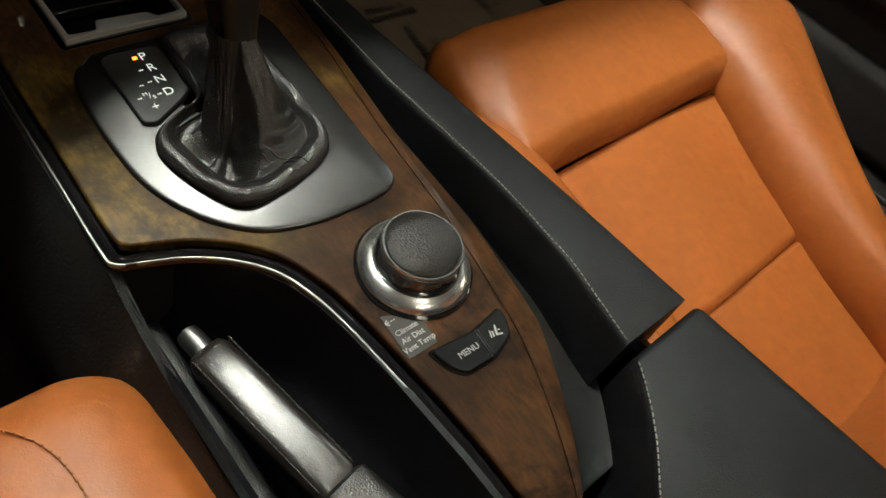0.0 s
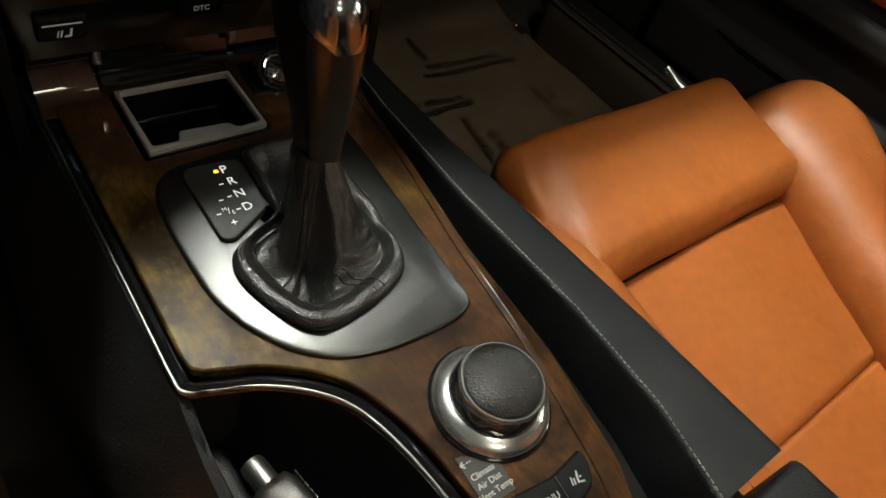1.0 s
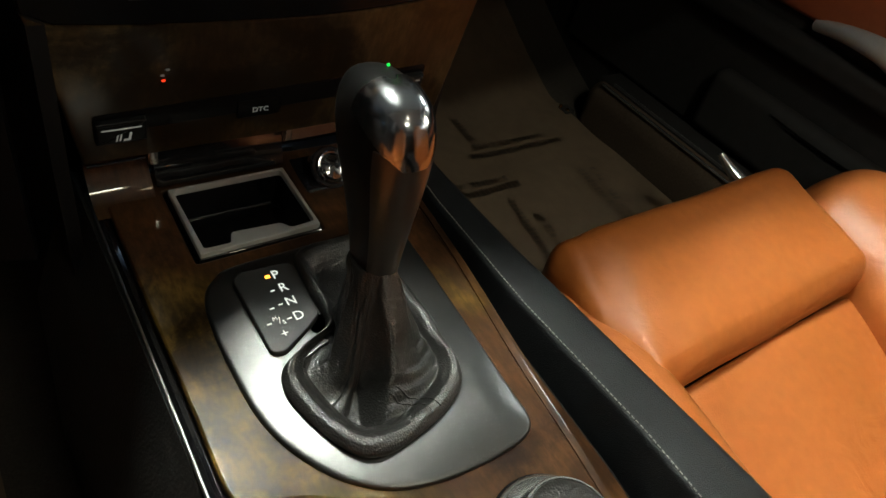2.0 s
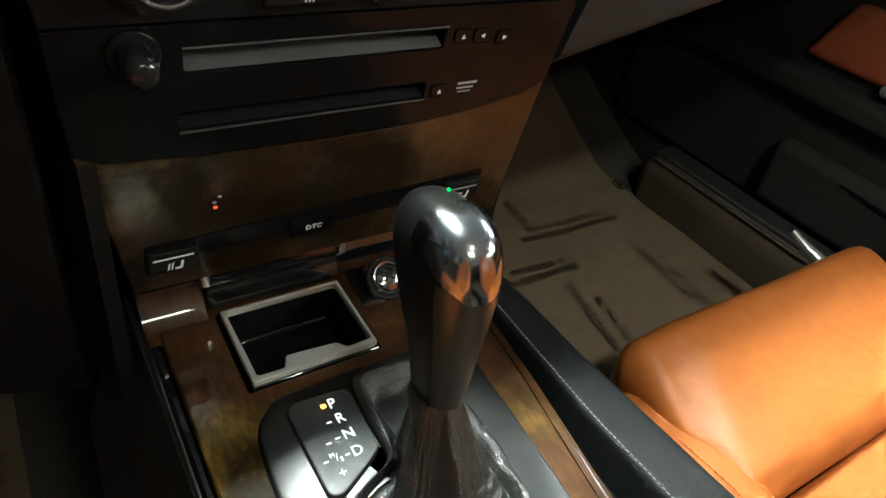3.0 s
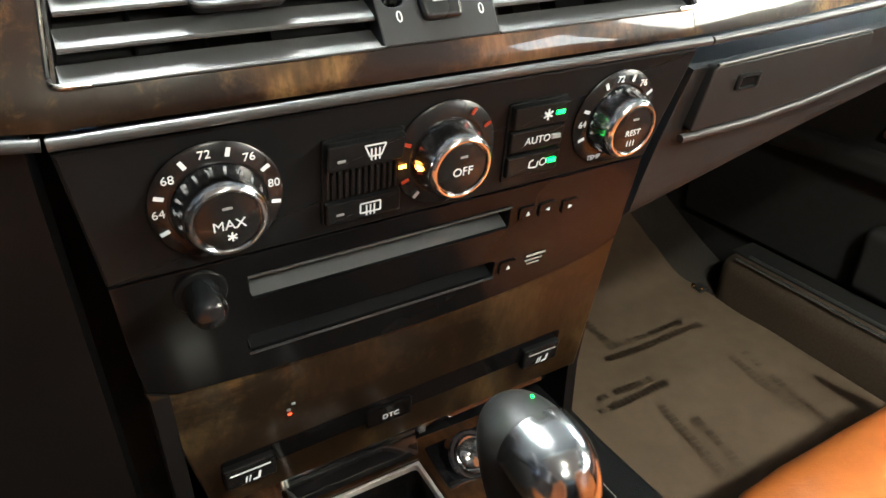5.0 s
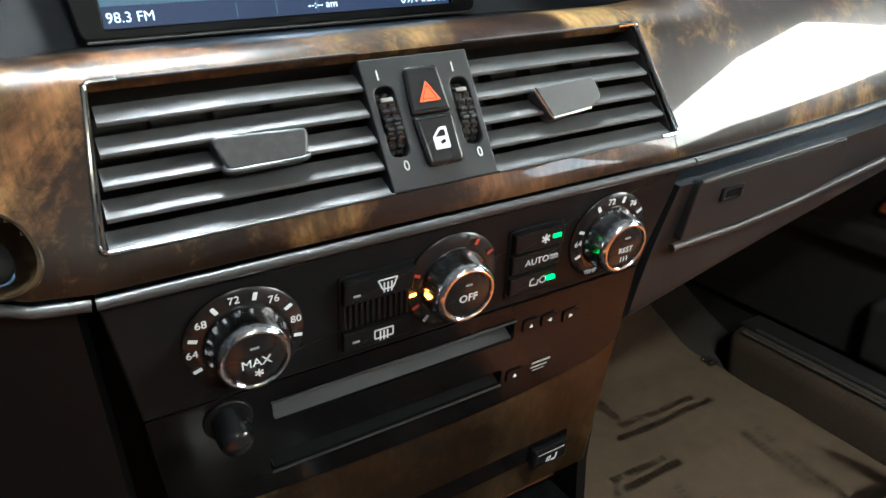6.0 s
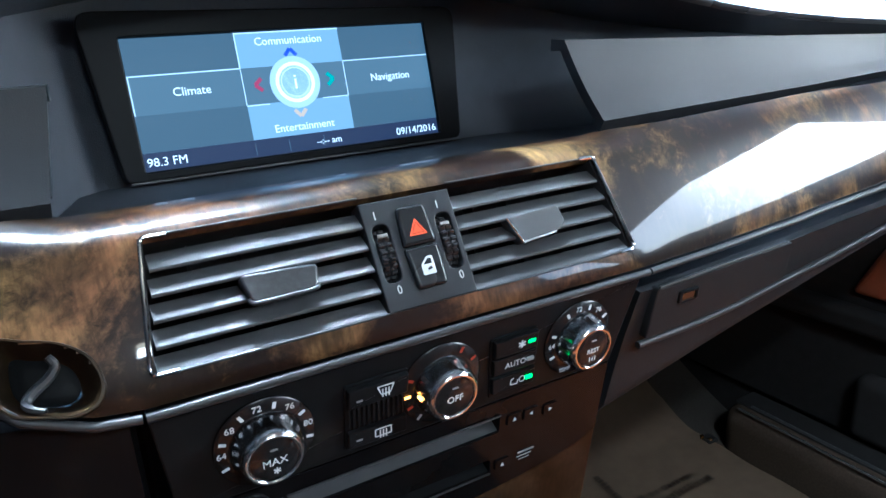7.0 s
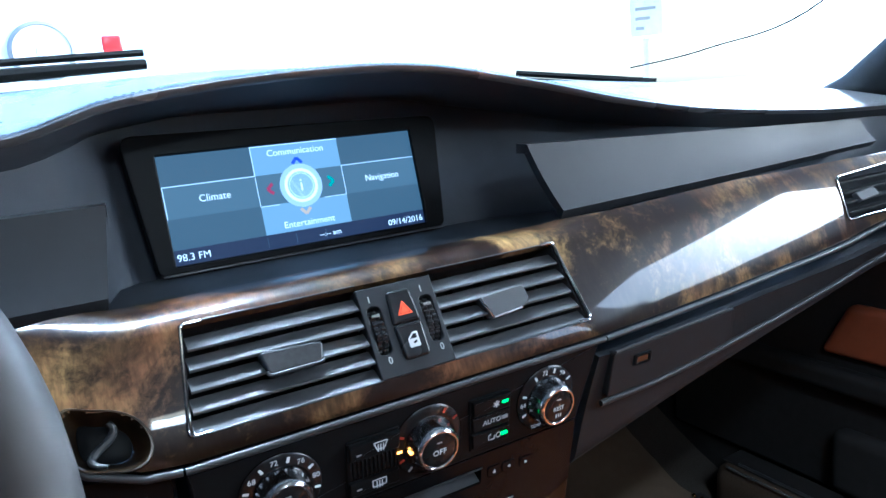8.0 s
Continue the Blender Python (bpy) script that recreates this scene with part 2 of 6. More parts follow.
M_TYRE = material("pale_grey_rubber", (0.26, 0.265, 0.26), 0.8, vary=0.2)
M_TRAY = material("satin_aluminium", (0.60, 0.59, 0.575), 0.38, metal=0.5, vary=0.06, scale=200)
M_TAIL = material("red_lamp_plastic", (0.55, 0.03, 0.03), 0.2, vary=0.05)
M_POST = material("pale_grey_paint", (0.60, 0.61, 0.62), 0.7, vary=0.15, scale=20)


# ---- building helpers ----
def thing(name, at=(0, 0, 0), label="", category="", group="", kind=""):
    ob = new(name)
    ob.location = at
    ob.empty_display_size = 0.02
    return tagged(ob, label, category, group, kind)


def part(name, bm, mat, parent=None, label="", angle=38):
    """One mesh object, built in world places, under a thing or under a part."""
    bmesh.ops.recalc_face_normals(bm, faces=bm.faces)
    me = bpy.data.meshes.new(name)
    bm.to_mesh(me)
    bm.free()
    # flat caps of plates keep their own normal
    caps = [p.index for p in me.polygons if p.material_index]
    me.set_sharp_from_angle(angle=radians(angle))
    for p in me.polygons:
        p.use_smooth = True
        p.material_index = 0
    for i in caps:
        me.polygons[i].use_smooth = False
    me.materials.append(mat)
    ob = new(name, me)
    if parent is not None:
        ob.parent = parent
        if parent.type == "EMPTY":
            ob.matrix_parent_inverse = Matrix.Translation(parent.location).inverted()
    return tagged(ob, label)


def frame_of(origin, v):
    """Local axes of a panel: u to the right, v up the panel, w out of it."""
    u = Vector((1, 0, 0))
    v = Vector(v).normalized()
    w = u.cross(v)
    m = Matrix((u, v, w)).transposed().to_4x4()
    m.translation = origin
    return m


CON = frame_of((0, -0.0188, 0.421), (0, 1, 0.0501))     # console top
PAN = frame_of((0, 0.0203, 0.6783), (0, -0.1507, 1))    # centre stack
VEN = frame_of((0, 0.0293, 0.6975), (0, 0.5605, 1))     # vents and dash wood
PAD = frame_of((0, 0.1117, 0.8205), (0, 0.418, 1))      # padded dash panels
SCR = frame_of((0, 0.2021, 0.7527), (0, 0.228, 1))      # display


def spline(pts, n=8, closed=False):
    """Catmull-Rom curve through the points, n steps a span."""
    pts = [Vector(p) for p in pts]
    k = len(pts)
    out = []
    for i in range(k if closed else k - 1):
        if closed:
            a, b, c, d = (pts[(i + j) % k] for j in (-1, 0, 1, 2))
        else:
            a, b, c, d = pts[max(i - 1, 0)], pts[i], pts[i + 1], pts[min(i + 2, k - 1)]
        for s in range(n):
            t = s / n
            out.append(0.5 * ((2 * b) + (c - a) * t + (2 * a - 5 * b + 4 * c - d) * t * t + (3 * b - a - 3 * c + d) * t ** 3))
    if not closed:
        out.append(pts[-1])
    return out


def ease(x, pairs):
    """Smooth curve through (x, value) pairs."""
    if x <= pairs[0][0]:
        return pairs[0][1]
    for (x0, y0), (x1, y1) in zip(pairs, pairs[1:]):
        if x <= x1:
            t = (x - x0) / (x1 - x0)
            return y0 + (y1 - y0) * t * t * (3 - 2 * t)
    return pairs[-1][1]


def flow(x, pairs):
    """Even curve through (x, value) pairs, with slopes taken from the neighbours."""
    k = max(0, min(len(pairs) - 2, sum(1 for p in pairs if p[0] <= x) - 1))
    (x0, y0), (x1, y1) = pairs[k], pairs[k + 1]
    a, b = pairs[max(k - 1, 0)], pairs[min(k + 2, len(pairs) - 1)]
    h = x1 - x0
    m0, m1 = (y1 - a[1]) / (x1 - a[0]) * h, (b[1] - y0) / (b[0] - x0) * h
    t = max(0.0, min(1.0, (x - x0) / h))
    return y0 * (2 * t ** 3 - 3 * t ** 2 + 1) + m0 * (t ** 3 - 2 * t ** 2 + t) + y1 * (3 * t ** 2 - 2 * t ** 3) + m1 * (t ** 3 - t ** 2)


def line(x, pairs):
    return float(np.interp(x, [p[0] for p in pairs], [p[1] for p in pairs]))


def rounded(corners, r, n=4):
    """Polygon with its corners rounded by about r (a number, or one for each corner)."""
    out = []
    k = len(corners)
    for i, p in enumerate(corners):
        p = Vector(p)
        a, c = Vector(corners[i - 1]), Vector(corners[(i + 1) % k])
        ri = r[i] if isinstance(r, (list, tuple)) else r
        ra, rc = min(ri, (a - p).length * 0.48), min(ri, (c - p).length * 0.48)
        s, e = p + (a - p).normalized() * ra, p + (c - p).normalized() * rc
        for j in range(n + 1):
            t = j / n
            out.append(s * (1 - t) ** 2 + p * 2 * t * (1 - t) + e * t * t)
    return out


def rect(u0, u1, v0, v1, r=0.001, n=4):
    return rounded([(u0, v0), (u1, v0), (u1, v1), (u0, v1)], r, n)


def area2(pts):
    return sum(a.x * b.y - b.x * a.y for a, b in zip(pts, pts[1:] + pts[:1])) / 2


def inset(pts, d):
    """Outline moved inwards by d (outline runs against the clock)."""
    out = []
    k = len(pts)
    for i in range(k):
        a, p, c = pts[i - 1], pts[i], pts[(i + 1) % k]
        e0, e1 = (p - a), (c - p)
        n0 = Vector((-e0.y, e0.x)).normalized() if e0.length > 1e-9 else Vector((0, 0))
        n1 = Vector((-e1.y, e1.x)).normalized() if e1.length > 1e-9 else n0
        n = n0 + n1
        out.append(p + (n.normalized() * d / max(0.5, n.length / 2) if n.length > 1e-6 else n0 * d))
    return out




def plate(m, outline, top, depth=0.004, bevel=0.0008, steps=2, holes=(), bm=None):
    """Slab in frame m: outline in (u, v), from top - depth up to top, with a rounded upper edge; holes go through it."""
    from mathutils.geometry import tessellate_polygon
    bm = bm or bmesh.new()
    loops = []
    for i, pts in enumerate((outline, *holes)):
        pts = [Vector(p).to_2d() for p in pts]
        if (area2(pts) < 0) != (i > 0):
            pts = pts[::-1]
        rings = [[bm.verts.new(m @ Vector((p.x, p.y, top - depth))) for p in pts]]
        for s in range(steps + 1):
            a = math.pi / 2 * s / steps
            q = inset(pts, bevel * (1 - math.cos(a)))
            rings.append([bm.verts.new(m @ Vector((p.x, p.y, top - bevel * (1 - math.sin(a))))) for p in q])
        for r0, r1 in zip(rings, rings[1:]):
            for j in range(len(r0)):
                k = (j + 1) % len(r0)
                bm.faces.new((r0[j], r0[k], r1[k], r1[j]))
        loops.append((q, rings[-1], rings[0], pts))
    if not holes:
        bm.faces.new(loops[0][1]).material_index = 1
        bm.faces.new(loops[0][2][::-1]).material_index = 1
    else:
        for which, verts in ((0, 1), (3, 2)):
            flat = [v for lp in loops for v in lp[verts]]
            for tri in tessellate_polygon([[Vector((p.x, p.y, 0)) for p in lp[which]] for lp in loops]):
                try:
                    bm.faces.new([flat[i] for i in tri]).material_index = 1
                except ValueError:
                    pass
    return bm


def loft(rings, closed=True, caps=True, bm=None):
    """Skin over rings of equally many points."""
    bm = bm or bmesh.new()
    vs = [[bm.verts.new(p) for p in r] for r in rings]
    k = len(vs[0])
    for r0, r1 in zip(vs, vs[1:]):
        for j in range(k if closed else k - 1):
            bm.faces.new((r0[j], r0[(j + 1) % k], r1[(j + 1) % k], r1[j]))
    if caps and closed:
        bm.faces.new(vs[0][::-1])
        bm.faces.new(vs[-1])
    return bm


def sheet(rows, thick, bm=None):
    """Open grid of points given thickness downwards along its normals."""
    bm = bm or bmesh.new()
    a = np.array([[tuple(p) for p in r] for r in rows])
    du = np.gradient(a, axis=1)
    dv = np.gradient(a, axis=0)
    n = np.cross(du, dv)
    n /= np.maximum(np.linalg.norm(n, axis=2, keepdims=True), 1e-9)
    b = a - n * thick
    rows_n, cols = a.shape[:2]
    va = [[bm.verts.new(p) for p in r] for r in a]
    vb = [[bm.verts.new(p) for p in r] for r in b]
    for i in range(rows_n - 1):
        for j in range(cols - 1):
            bm.faces.new((va[i][j], va[i][j + 1], va[i + 1][j + 1], va[i + 1][j]))
            bm.faces.new((vb[i][j], vb[i + 1][j], vb[i + 1][j + 1], vb[i][j + 1]))
    rim = [(0, j) for j in range(cols)] + [(i, cols - 1) for i in range(1, rows_n)] + [(rows_n - 1, j) for j in range(cols - 2, -1, -1)] + [(i, 0) for i in range(rows_n - 2, 0, -1)]
    for (i0, j0), (i1, j1) in zip(rim, rim[1:] + rim[:1]):
        bm.faces.new((va[i0][j0], vb[i0][j0], vb[i1][j1], va[i1][j1]))
    return bm


def tube(path, radius, n=10, bm=None, flat=1.0, closed=False):
    """Round bar along a path; radius a number or a function of the way 0..1; flat squeezes it upwards."""
    path = [Vector(p) for p in path]
    rings = []
    up = Vector((0, 0, 1))
    k = len(path)
    for i, p in enumerate(path):
        d = (path[(i + 1) % k] - path[i - 1]) if closed else (path[min(i + 1, k - 1)] - path[max(i - 1, 0)])
        d.normalize()
        side = d.cross(up)
        if side.length < 1e-4:
            side = Vector((1, 0, 0))
        side.normalize()
        top = side.cross(d)
        r = radius(i / (k - 1)) if callable(radius) else radius
        rings.append([p + side * math.cos(a) * r + top * math.sin(a) * r * flat for a in (2 * math.pi * j / n for j in range(n))])
    if closed:
        rings.append(rings[0])
    return loft(rings, True, not closed, bm)


def lathe(m, profile, n=40, flutes=0, depth=0.0, span=(0, 1), bm=None):
    """Turned body about the w axis of m: profile of (radius, w). Flutes cut its side between the given steps."""
    rings = []
    for i, (r, w) in enumerate(profile):
        ring = []
        for j in range(n):
            a = 2 * math.pi * j / n
            q = r - (depth * (0.5 + 0.5 * math.cos(a * flutes)) ** 4 if flutes and span[0] <= i <= span[1] else 0)
            ring.append(m @ Vector((q * math.cos(a), q * math.sin(a), w)))
        rings.append(ring)
    return loft(rings, True, True, bm)


def pillow(lo, hi, r, m=None, bend=None, cells=6, arc=3, bm=None):
    """Box with round edges of radius r; bend(p) moves its points, m places it."""
    bm = bm or bmesh.new()
    lo, hi = Vector(lo), Vector(hi)
    mid, half = (lo + hi) / 2, (hi - lo) / 2
    r = min(r, *(h * 0.98 for h in half))
    ts = []
    for h in half:
        s = [h - r + r * math.tan(math.pi / 4 * i / arc) for i in range(arc + 1)]
        inner = [(-1 + 2 * i / cells) * (h - r) for i in range(1, cells)]
        ts.append([-x for x in s[::-1]] + inner + s)
    made = {}

    def vert(i, j, k):
        key = (i, j, k)
        if key not in made:
            p = Vector((ts[0][i], ts[1][j], ts[2][k]))
            q = Vector([max(-(h - r), min(h - r, c)) for c, h in zip(p, half)])
            d = p - q
            p = q + d.normalized() * r + mid
            if bend:
                p = bend(p)
            made[key] = bm.verts.new(m @ p if m else p)
        return made[key]

    nx, ny, nz = (len(t) - 1 for t in ts)
    for k in (0, nz):
        for i in range(nx):
            for j in range(ny):
                bm.faces.new((vert(i, j, k), vert(i + 1, j, k), vert(i + 1, j + 1, k), vert(i, j + 1, k)))
    for j in (0, ny):
        for i in range(nx):
            for k in range(nz):
                bm.faces.new((vert(i, j, k), vert(i + 1, j, k), vert(i + 1, j, k + 1), vert(i, j, k + 1)))
    for i in (0, nx):
        for j in range(ny):
            for k in range(nz):
                bm.faces.new((vert(i, j, k), vert(i, j + 1, k), vert(i, j + 1, k + 1), vert(i, j, k + 1)))
    return bm


def words(text, m, u, v, size, w=0.0002, turn=0.0, squeeze=1.0):
    """Lettering centred at (u, v) on panel m, proud by w; size is the height of its capitals."""
    cu = bpy.data.curves.new("lettering", "FONT")
    cu.body, cu.align_x, cu.align_y = text, "CENTER", "CENTER"
    cu.size, cu.extrude, cu.resolution_u = size / 0.7, 0.00008, 3
    ob = bpy.data.objects.new("lettering", cu)
    me = bpy.data.meshes.new_from_object(ob)
    bm = bmesh.new()
    bm.from_mesh(me)
    bm.transform(m @ pose(u, v, w, 0, 0, turn) @ Matrix.Diagonal((squeeze, 1, 1, 1)))
    bpy.data.objects.remove(ob)
    bpy.data.curves.remove(cu)
    bpy.data.meshes.remove(me)
    return bm


def bars(m, spans, w=0.0002, bm=None):
    """Flat printed strokes: (u0, v0, u1, v1, width)."""
    bm = bm or bmesh.new()
    for u0, v0, u1, v1, t in spans:
        d = Vector((u1 - u0, v1 - v0)).normalized()
        s = Vector((-d.y, d.x)) * t / 2
        plate(m, [Vector((u0, v0)) - s, Vector((u1, v1)) - s, Vector((u1, v1)) + s, Vector((u0, v0)) + s], w, 0.00012, 0.00003, 1, bm=bm)
    return bm


def stitches(path, length, gap, r, bm=None):
    """Single sewn stitches along a path."""
    bm = bm or bmesh.new()
    path = [Vector(p) for p in path]
    dense = []
    for a, b in zip(path, path[1:]):
        n = max(1, int((b - a).length / 0.0004))
        dense += [a.lerp(b, i / n) for i in range(n)]
    step = 0.0
    start = None
    for a, b in zip(dense, dense[1:]):
        step += (b - a).length
        if start is None:
            start = a
        if step >= length:
            mid = (start + a) / 2 + Vector((0, 0, r * 0.5))
            tube([start, mid, a], r, 5, bm)
            start, step = None, -gap
            continue
        if step < 0:
            start = None
    return bm


# ---- setting: cabin and what lies outside ----
def setting(name, bm, mat, label, angle=38):
    return tagged(part(name, bm, mat, None, "", angle), label, name.split("_")[0], kind="structure")


# floor with tunnel and toe boards
def floor_height(x, y):
    toe = 0.62 * max(0.0, y - 0.42) ** 1.15
    tunnel = 0.14 * math.exp(-(x / 0.10) ** 4)
    return 0.145 + toe + tunnel


setting("floor", sheet([[(x, y, floor_height(x, y)) for y in np.linspace(-1.6, 0.95, 60)] for x in np.linspace(0.86, -0.86, 60)], 0.02), M_CARPET, "black carpeted car floor with a centre tunnel")
setting("bulkhead", pillow((-0.86, 0.9, 0.05), (0.86, 0.95, 0.88), 0.01), M_DARK, "dark bulkhead at the end of the footwells")


def window_side(sign):
    """Inner and outer face of a side of the car, in rising order."""
    return min(0.80 * sign, 0.86 * sign), max(0.80 * sign, 0.86 * sign)


for sign, side in ((1, "right"), (-1, "left")):
    lo, hi = window_side(sign)
    setting("wall_" + side, pillow((lo, -1.6, 0.05), (hi, 0.95, 0.80), 0.008), M_DARK, "dark lower body side of the car")
    bm = pillow((lo, -0.74, 0.78), (hi, -0.62, 1.30), 0.01, bend=lambda p, s=sign: p + Vector((-0.16 * s * max(0, p.z - 0.82) / 0.5, 0, 0)))
    pillow((lo, -1.62, 0.78), (hi, -1.36, 1.30), 0.01, bend=lambda p, s=sign: p + Vector((-0.16 * s * max(0, p.z - 0.82) / 0.5, 0, 0)), bm=bm)
    setting("pillar_" + side, bm, M_PILLAR, "grey trimmed pillars between the side windows")
    # windscreen pillar
    edge_way = spline([Vector((x * sign, y, z)) for x, y, z in ((0.825, 0.34, 0.735), (0.820, 0.246, 0.7945), (0.810, 0.149, 0.870), (0.780, 0.012, 0.976), (0.715, -0.17, 1.12), (0.640, -0.35, 1.262))], 8)
    setting("windscreen_pillar_" + side, tube(edge_way, lambda t: 0.035 + 0.12 * max(0, 0.28 - t), 14), M_DASH, "dark windscreen pillar trim")
rows = []
for y in np.linspace(-1.65, -0.22, 24):
    rows.append([(x, y, 1.285 + 0.035 * (1 - (x / 0.7) ** 2) - 0.02 * ((y + 0.8) / 0.8) ** 2) for x in np.linspace(-0.72, 0.72, 24)])
setting("ceiling", sheet(rows, -0.03), M_ROOF, "grey cloth roof lining")
setting("wall_rear", pillow((-0.86, -1.68, 0.05), (0.86, -1.60, 0.95), 0.01), M_DARK, "dark rear bulkhead behind the cabin")

# windscreen
rows = []
for s in np.linspace(0, 1, 14):
    rows.append([(x, (0.80 - 0.42 * (x / 0.8) ** 2) * (1 - s) + (-0.20 - 0.06 * (x / 0.64) ** 2) * s, (0.90 - 0.06 * (x / 0.8) ** 2) * (1 - s) + (1.30 - 0.02 * (x / 0.8) ** 2) * s) for x in np.linspace(-0.80, 0.80, 24) * (1 - 0.2 * s)])
ws = setting("windscreen", sheet(rows, 0.004), M_GLASS, "clear curved windscreen glass")
ws.visible_shadow = False

# cowl between the windscreen's foot and the engine bay
rows = []
for x in np.linspace(0.84, -0.84, 30):
    far, top = 0.79 - 0.42 * (x / 0.8) ** 2, 0.872 - 0.075 * (x / 0.8) ** 2
    rows.append([(x, far + (0.96 - far) * s, top - 0.012 * math.sin(math.pi * s)) for s in np.linspace(0, 1, 6)])
setting("cowl", sheet(rows, 0.01), M_DARK, "black cowl panel below the windscreen")

# front body that carries the bonnet
for sign, side in ((1, "right"), (-1, "left")):
    lo, hi = window_side(sign)
    setting("wall_front_" + side, pillow((lo, 0.96, -0.05), (hi, 2.0, 0.74), 0.02), M_WHITE, "white front body side of the car")
setting("wall_front", pillow((-0.80, 1.96, -0.05), (0.80, 2.02, 0.72), 0.02), M_WHITE, "white front panel of the car")

# outside
g = bmesh.new()
bmesh.ops.create_grid(g, x_segments=8, y_segments=8, size=400, matrix=Matrix.Translation((0, 0, -0.28)))
setting("ground", g, M_GROUND, "pale bright concrete ground outside the car")


# unseen shell added round the car to darken reflections
setting("hall_ceiling", pillow((-9.0, -7.0, 3.5), (5.2, 4.2, 3.7), 0.05, cells=2), M_HALL, "added dark ceiling above the car, out of view")
setting("hall_wall_left", pillow((-9.2, -7.0, -0.28), (-9.0, -2.6, 3.7), 0.05, cells=2), M_HALL, "dark hall wall")
# the gap before this piece is left for bright reflections from the left
setting("hall_wall_left_front", pillow((-9.2, -0.4, -0.28), (-9.0, 4.2, 3.7), 0.05, cells=2), M_HALL, "dark hall wall beyond the open gate")
# added to end the bright reflection in the dash wood
setting("hall_wall_right", pillow((5.0, -1.75, -0.28), (5.2, 0.0, 3.7), 0.05, cells=2), M_HALL, "dark hall wall beside the car")
setting("hall_wall_rear", pillow((-9.0, -7.2, -0.28), (5.2, -7.0, 3.7), 0.05, cells=2), M_HALL, "dark hall wall behind the car")

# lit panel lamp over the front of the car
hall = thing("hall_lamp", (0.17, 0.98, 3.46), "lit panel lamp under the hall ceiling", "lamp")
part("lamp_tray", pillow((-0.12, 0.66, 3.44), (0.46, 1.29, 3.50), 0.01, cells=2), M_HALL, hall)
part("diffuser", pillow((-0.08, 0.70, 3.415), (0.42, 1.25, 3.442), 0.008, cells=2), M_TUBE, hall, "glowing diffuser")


# ---- dashboard ----
dashboard = thing("dashboard", (0, 0.3, 0.6), "black grained dashboard with lacquered burr walnut trim", "dashboard")


def hood(x):
    return flow(x, [(-0.78, 0.80), (-0.62, 0.82), (-0.42, 0.872), (-0.30, 0.872), (-0.205, 0.861), (-0.138, 0.879), (-0.03, 0.890), (0.075, 0.890), (0.185, 0.872), (0.285, 0.851), (0.395, 0.834), (0.58, 0.8185), (0.76, 0.812)])


def recess(x):
    """Depth of the shaded wall behind the padded panels, deeper round the display."""
    return ease(x, [(-0.24, 0.135), (-0.175, 0.155), (-0.142, 0.243), (0.16, 0.243), (0.26, 0.215), (0.42, 0.150)])


xs = [-0.78 + 1.56 * i / 104 for i in range(105)]
rows = []
for x in xs:
    h, far = hood(x), 0.80 - 0.42 * (x / 0.8) ** 2
    far_z = 0.915 - 0.07 * (x / 0.8) ** 2 + (0.012 if x < 0 else 0)
    d = recess(x)
    near_vents = ease(x, [(-0.215, 0.0), (-0.150, 1.0), (0.146, 1.0), (0.215, 0.0)])
    near = 0.125 - 0.02 * (x / 0.78) ** 4
    row = [(x, far, far_z - 0.01)]
    for s in np.linspace(0.05, 0.95, 8):
        row.append((x, far + (near + 0.012 - far) * s, far_z + (h - far_z) * s + 0.006 * math.sin(math.pi * s)))
    row += [(x, near + 0.004, h), (x, near, h - 0.0018), (x, near + 0.001, h - 0.0045), (x, near + 0.006, h - 0.0065)]
    row += [(x, near + 0.35 * (d - near) + 0.006, h - 0.014), (x, d, min(h - 0.020, 0.866 if abs(x) < 0.14 else 9)), (x, d - 0.014, 0.80), (x, d - 0.030, 0.745), (x, 0.10 - 0.010 * near_vents, 0.742 + 0.0110 * near_vents)]
    rows.append(row)
part("dash_top", sheet([r[:13] for r in rows], 0.006), M_DASH_TOP_LIT, dashboard, "black grained dash top with a hood over the display, daylight put into its colour", 50)
part("hood_recess", sheet([r[12:] for r in rows], 0.006), M_RECESS, dashboard, "shaded recess under the hood", 50)

part("hood_seam", stitches([Vector((x, 0.1295 - 0.02 * (x / 0.78) ** 4, hood(x) + 0.0009)) for x in np.linspace(-0.20, 0.34, 160)], 0.0026, 0.0022, 0.00028), M_SEAM, dashboard, "grey sewn seam along the hood")


def pad_panel(name, us, top, bottom, skew, label):
    rows = []
    for u in us:
        t, b = line(u, top), line(u, bottom)
        col = []
        for s in np.linspace(0, 1, 14):
            v = t + (b - t) * s
            # hollow across its height, rolled in at the edges
            w = 0.004 - 0.003 * math.sin(math.pi * s) - 0.012 * (max(0, 0.06 - s) / 0.06) ** 2 - 0.010 * (max(0, s - 0.94) / 0.06) ** 2
            col.append(PAD @ Vector((u + skew * s, v, w)))
        rows.append(col)
    return part(name, sheet(rows, 0.008), M_DASH_PAD, dashboard, label, 60)


pad_panel("padded_panel", np.linspace(0.1565, 0.618, 36), [(0.15, 0.0045), (0.6, -0.018), (0.75, -0.024)], [(0.15, -0.066), (0.39, -0.060), (0.58, -0.053), (0.75, -0.05)], 0.019, "charcoal padded panel before the passenger")
pad_panel("padded_panel", np.linspace(-0.45, -0.1535, 24), [(-0.45, 0.0), (-0.15, 0.0)], [(-0.45, -0.066), (-0.15, -0.0655)], -0.0105, "charcoal padded panel beside the display")


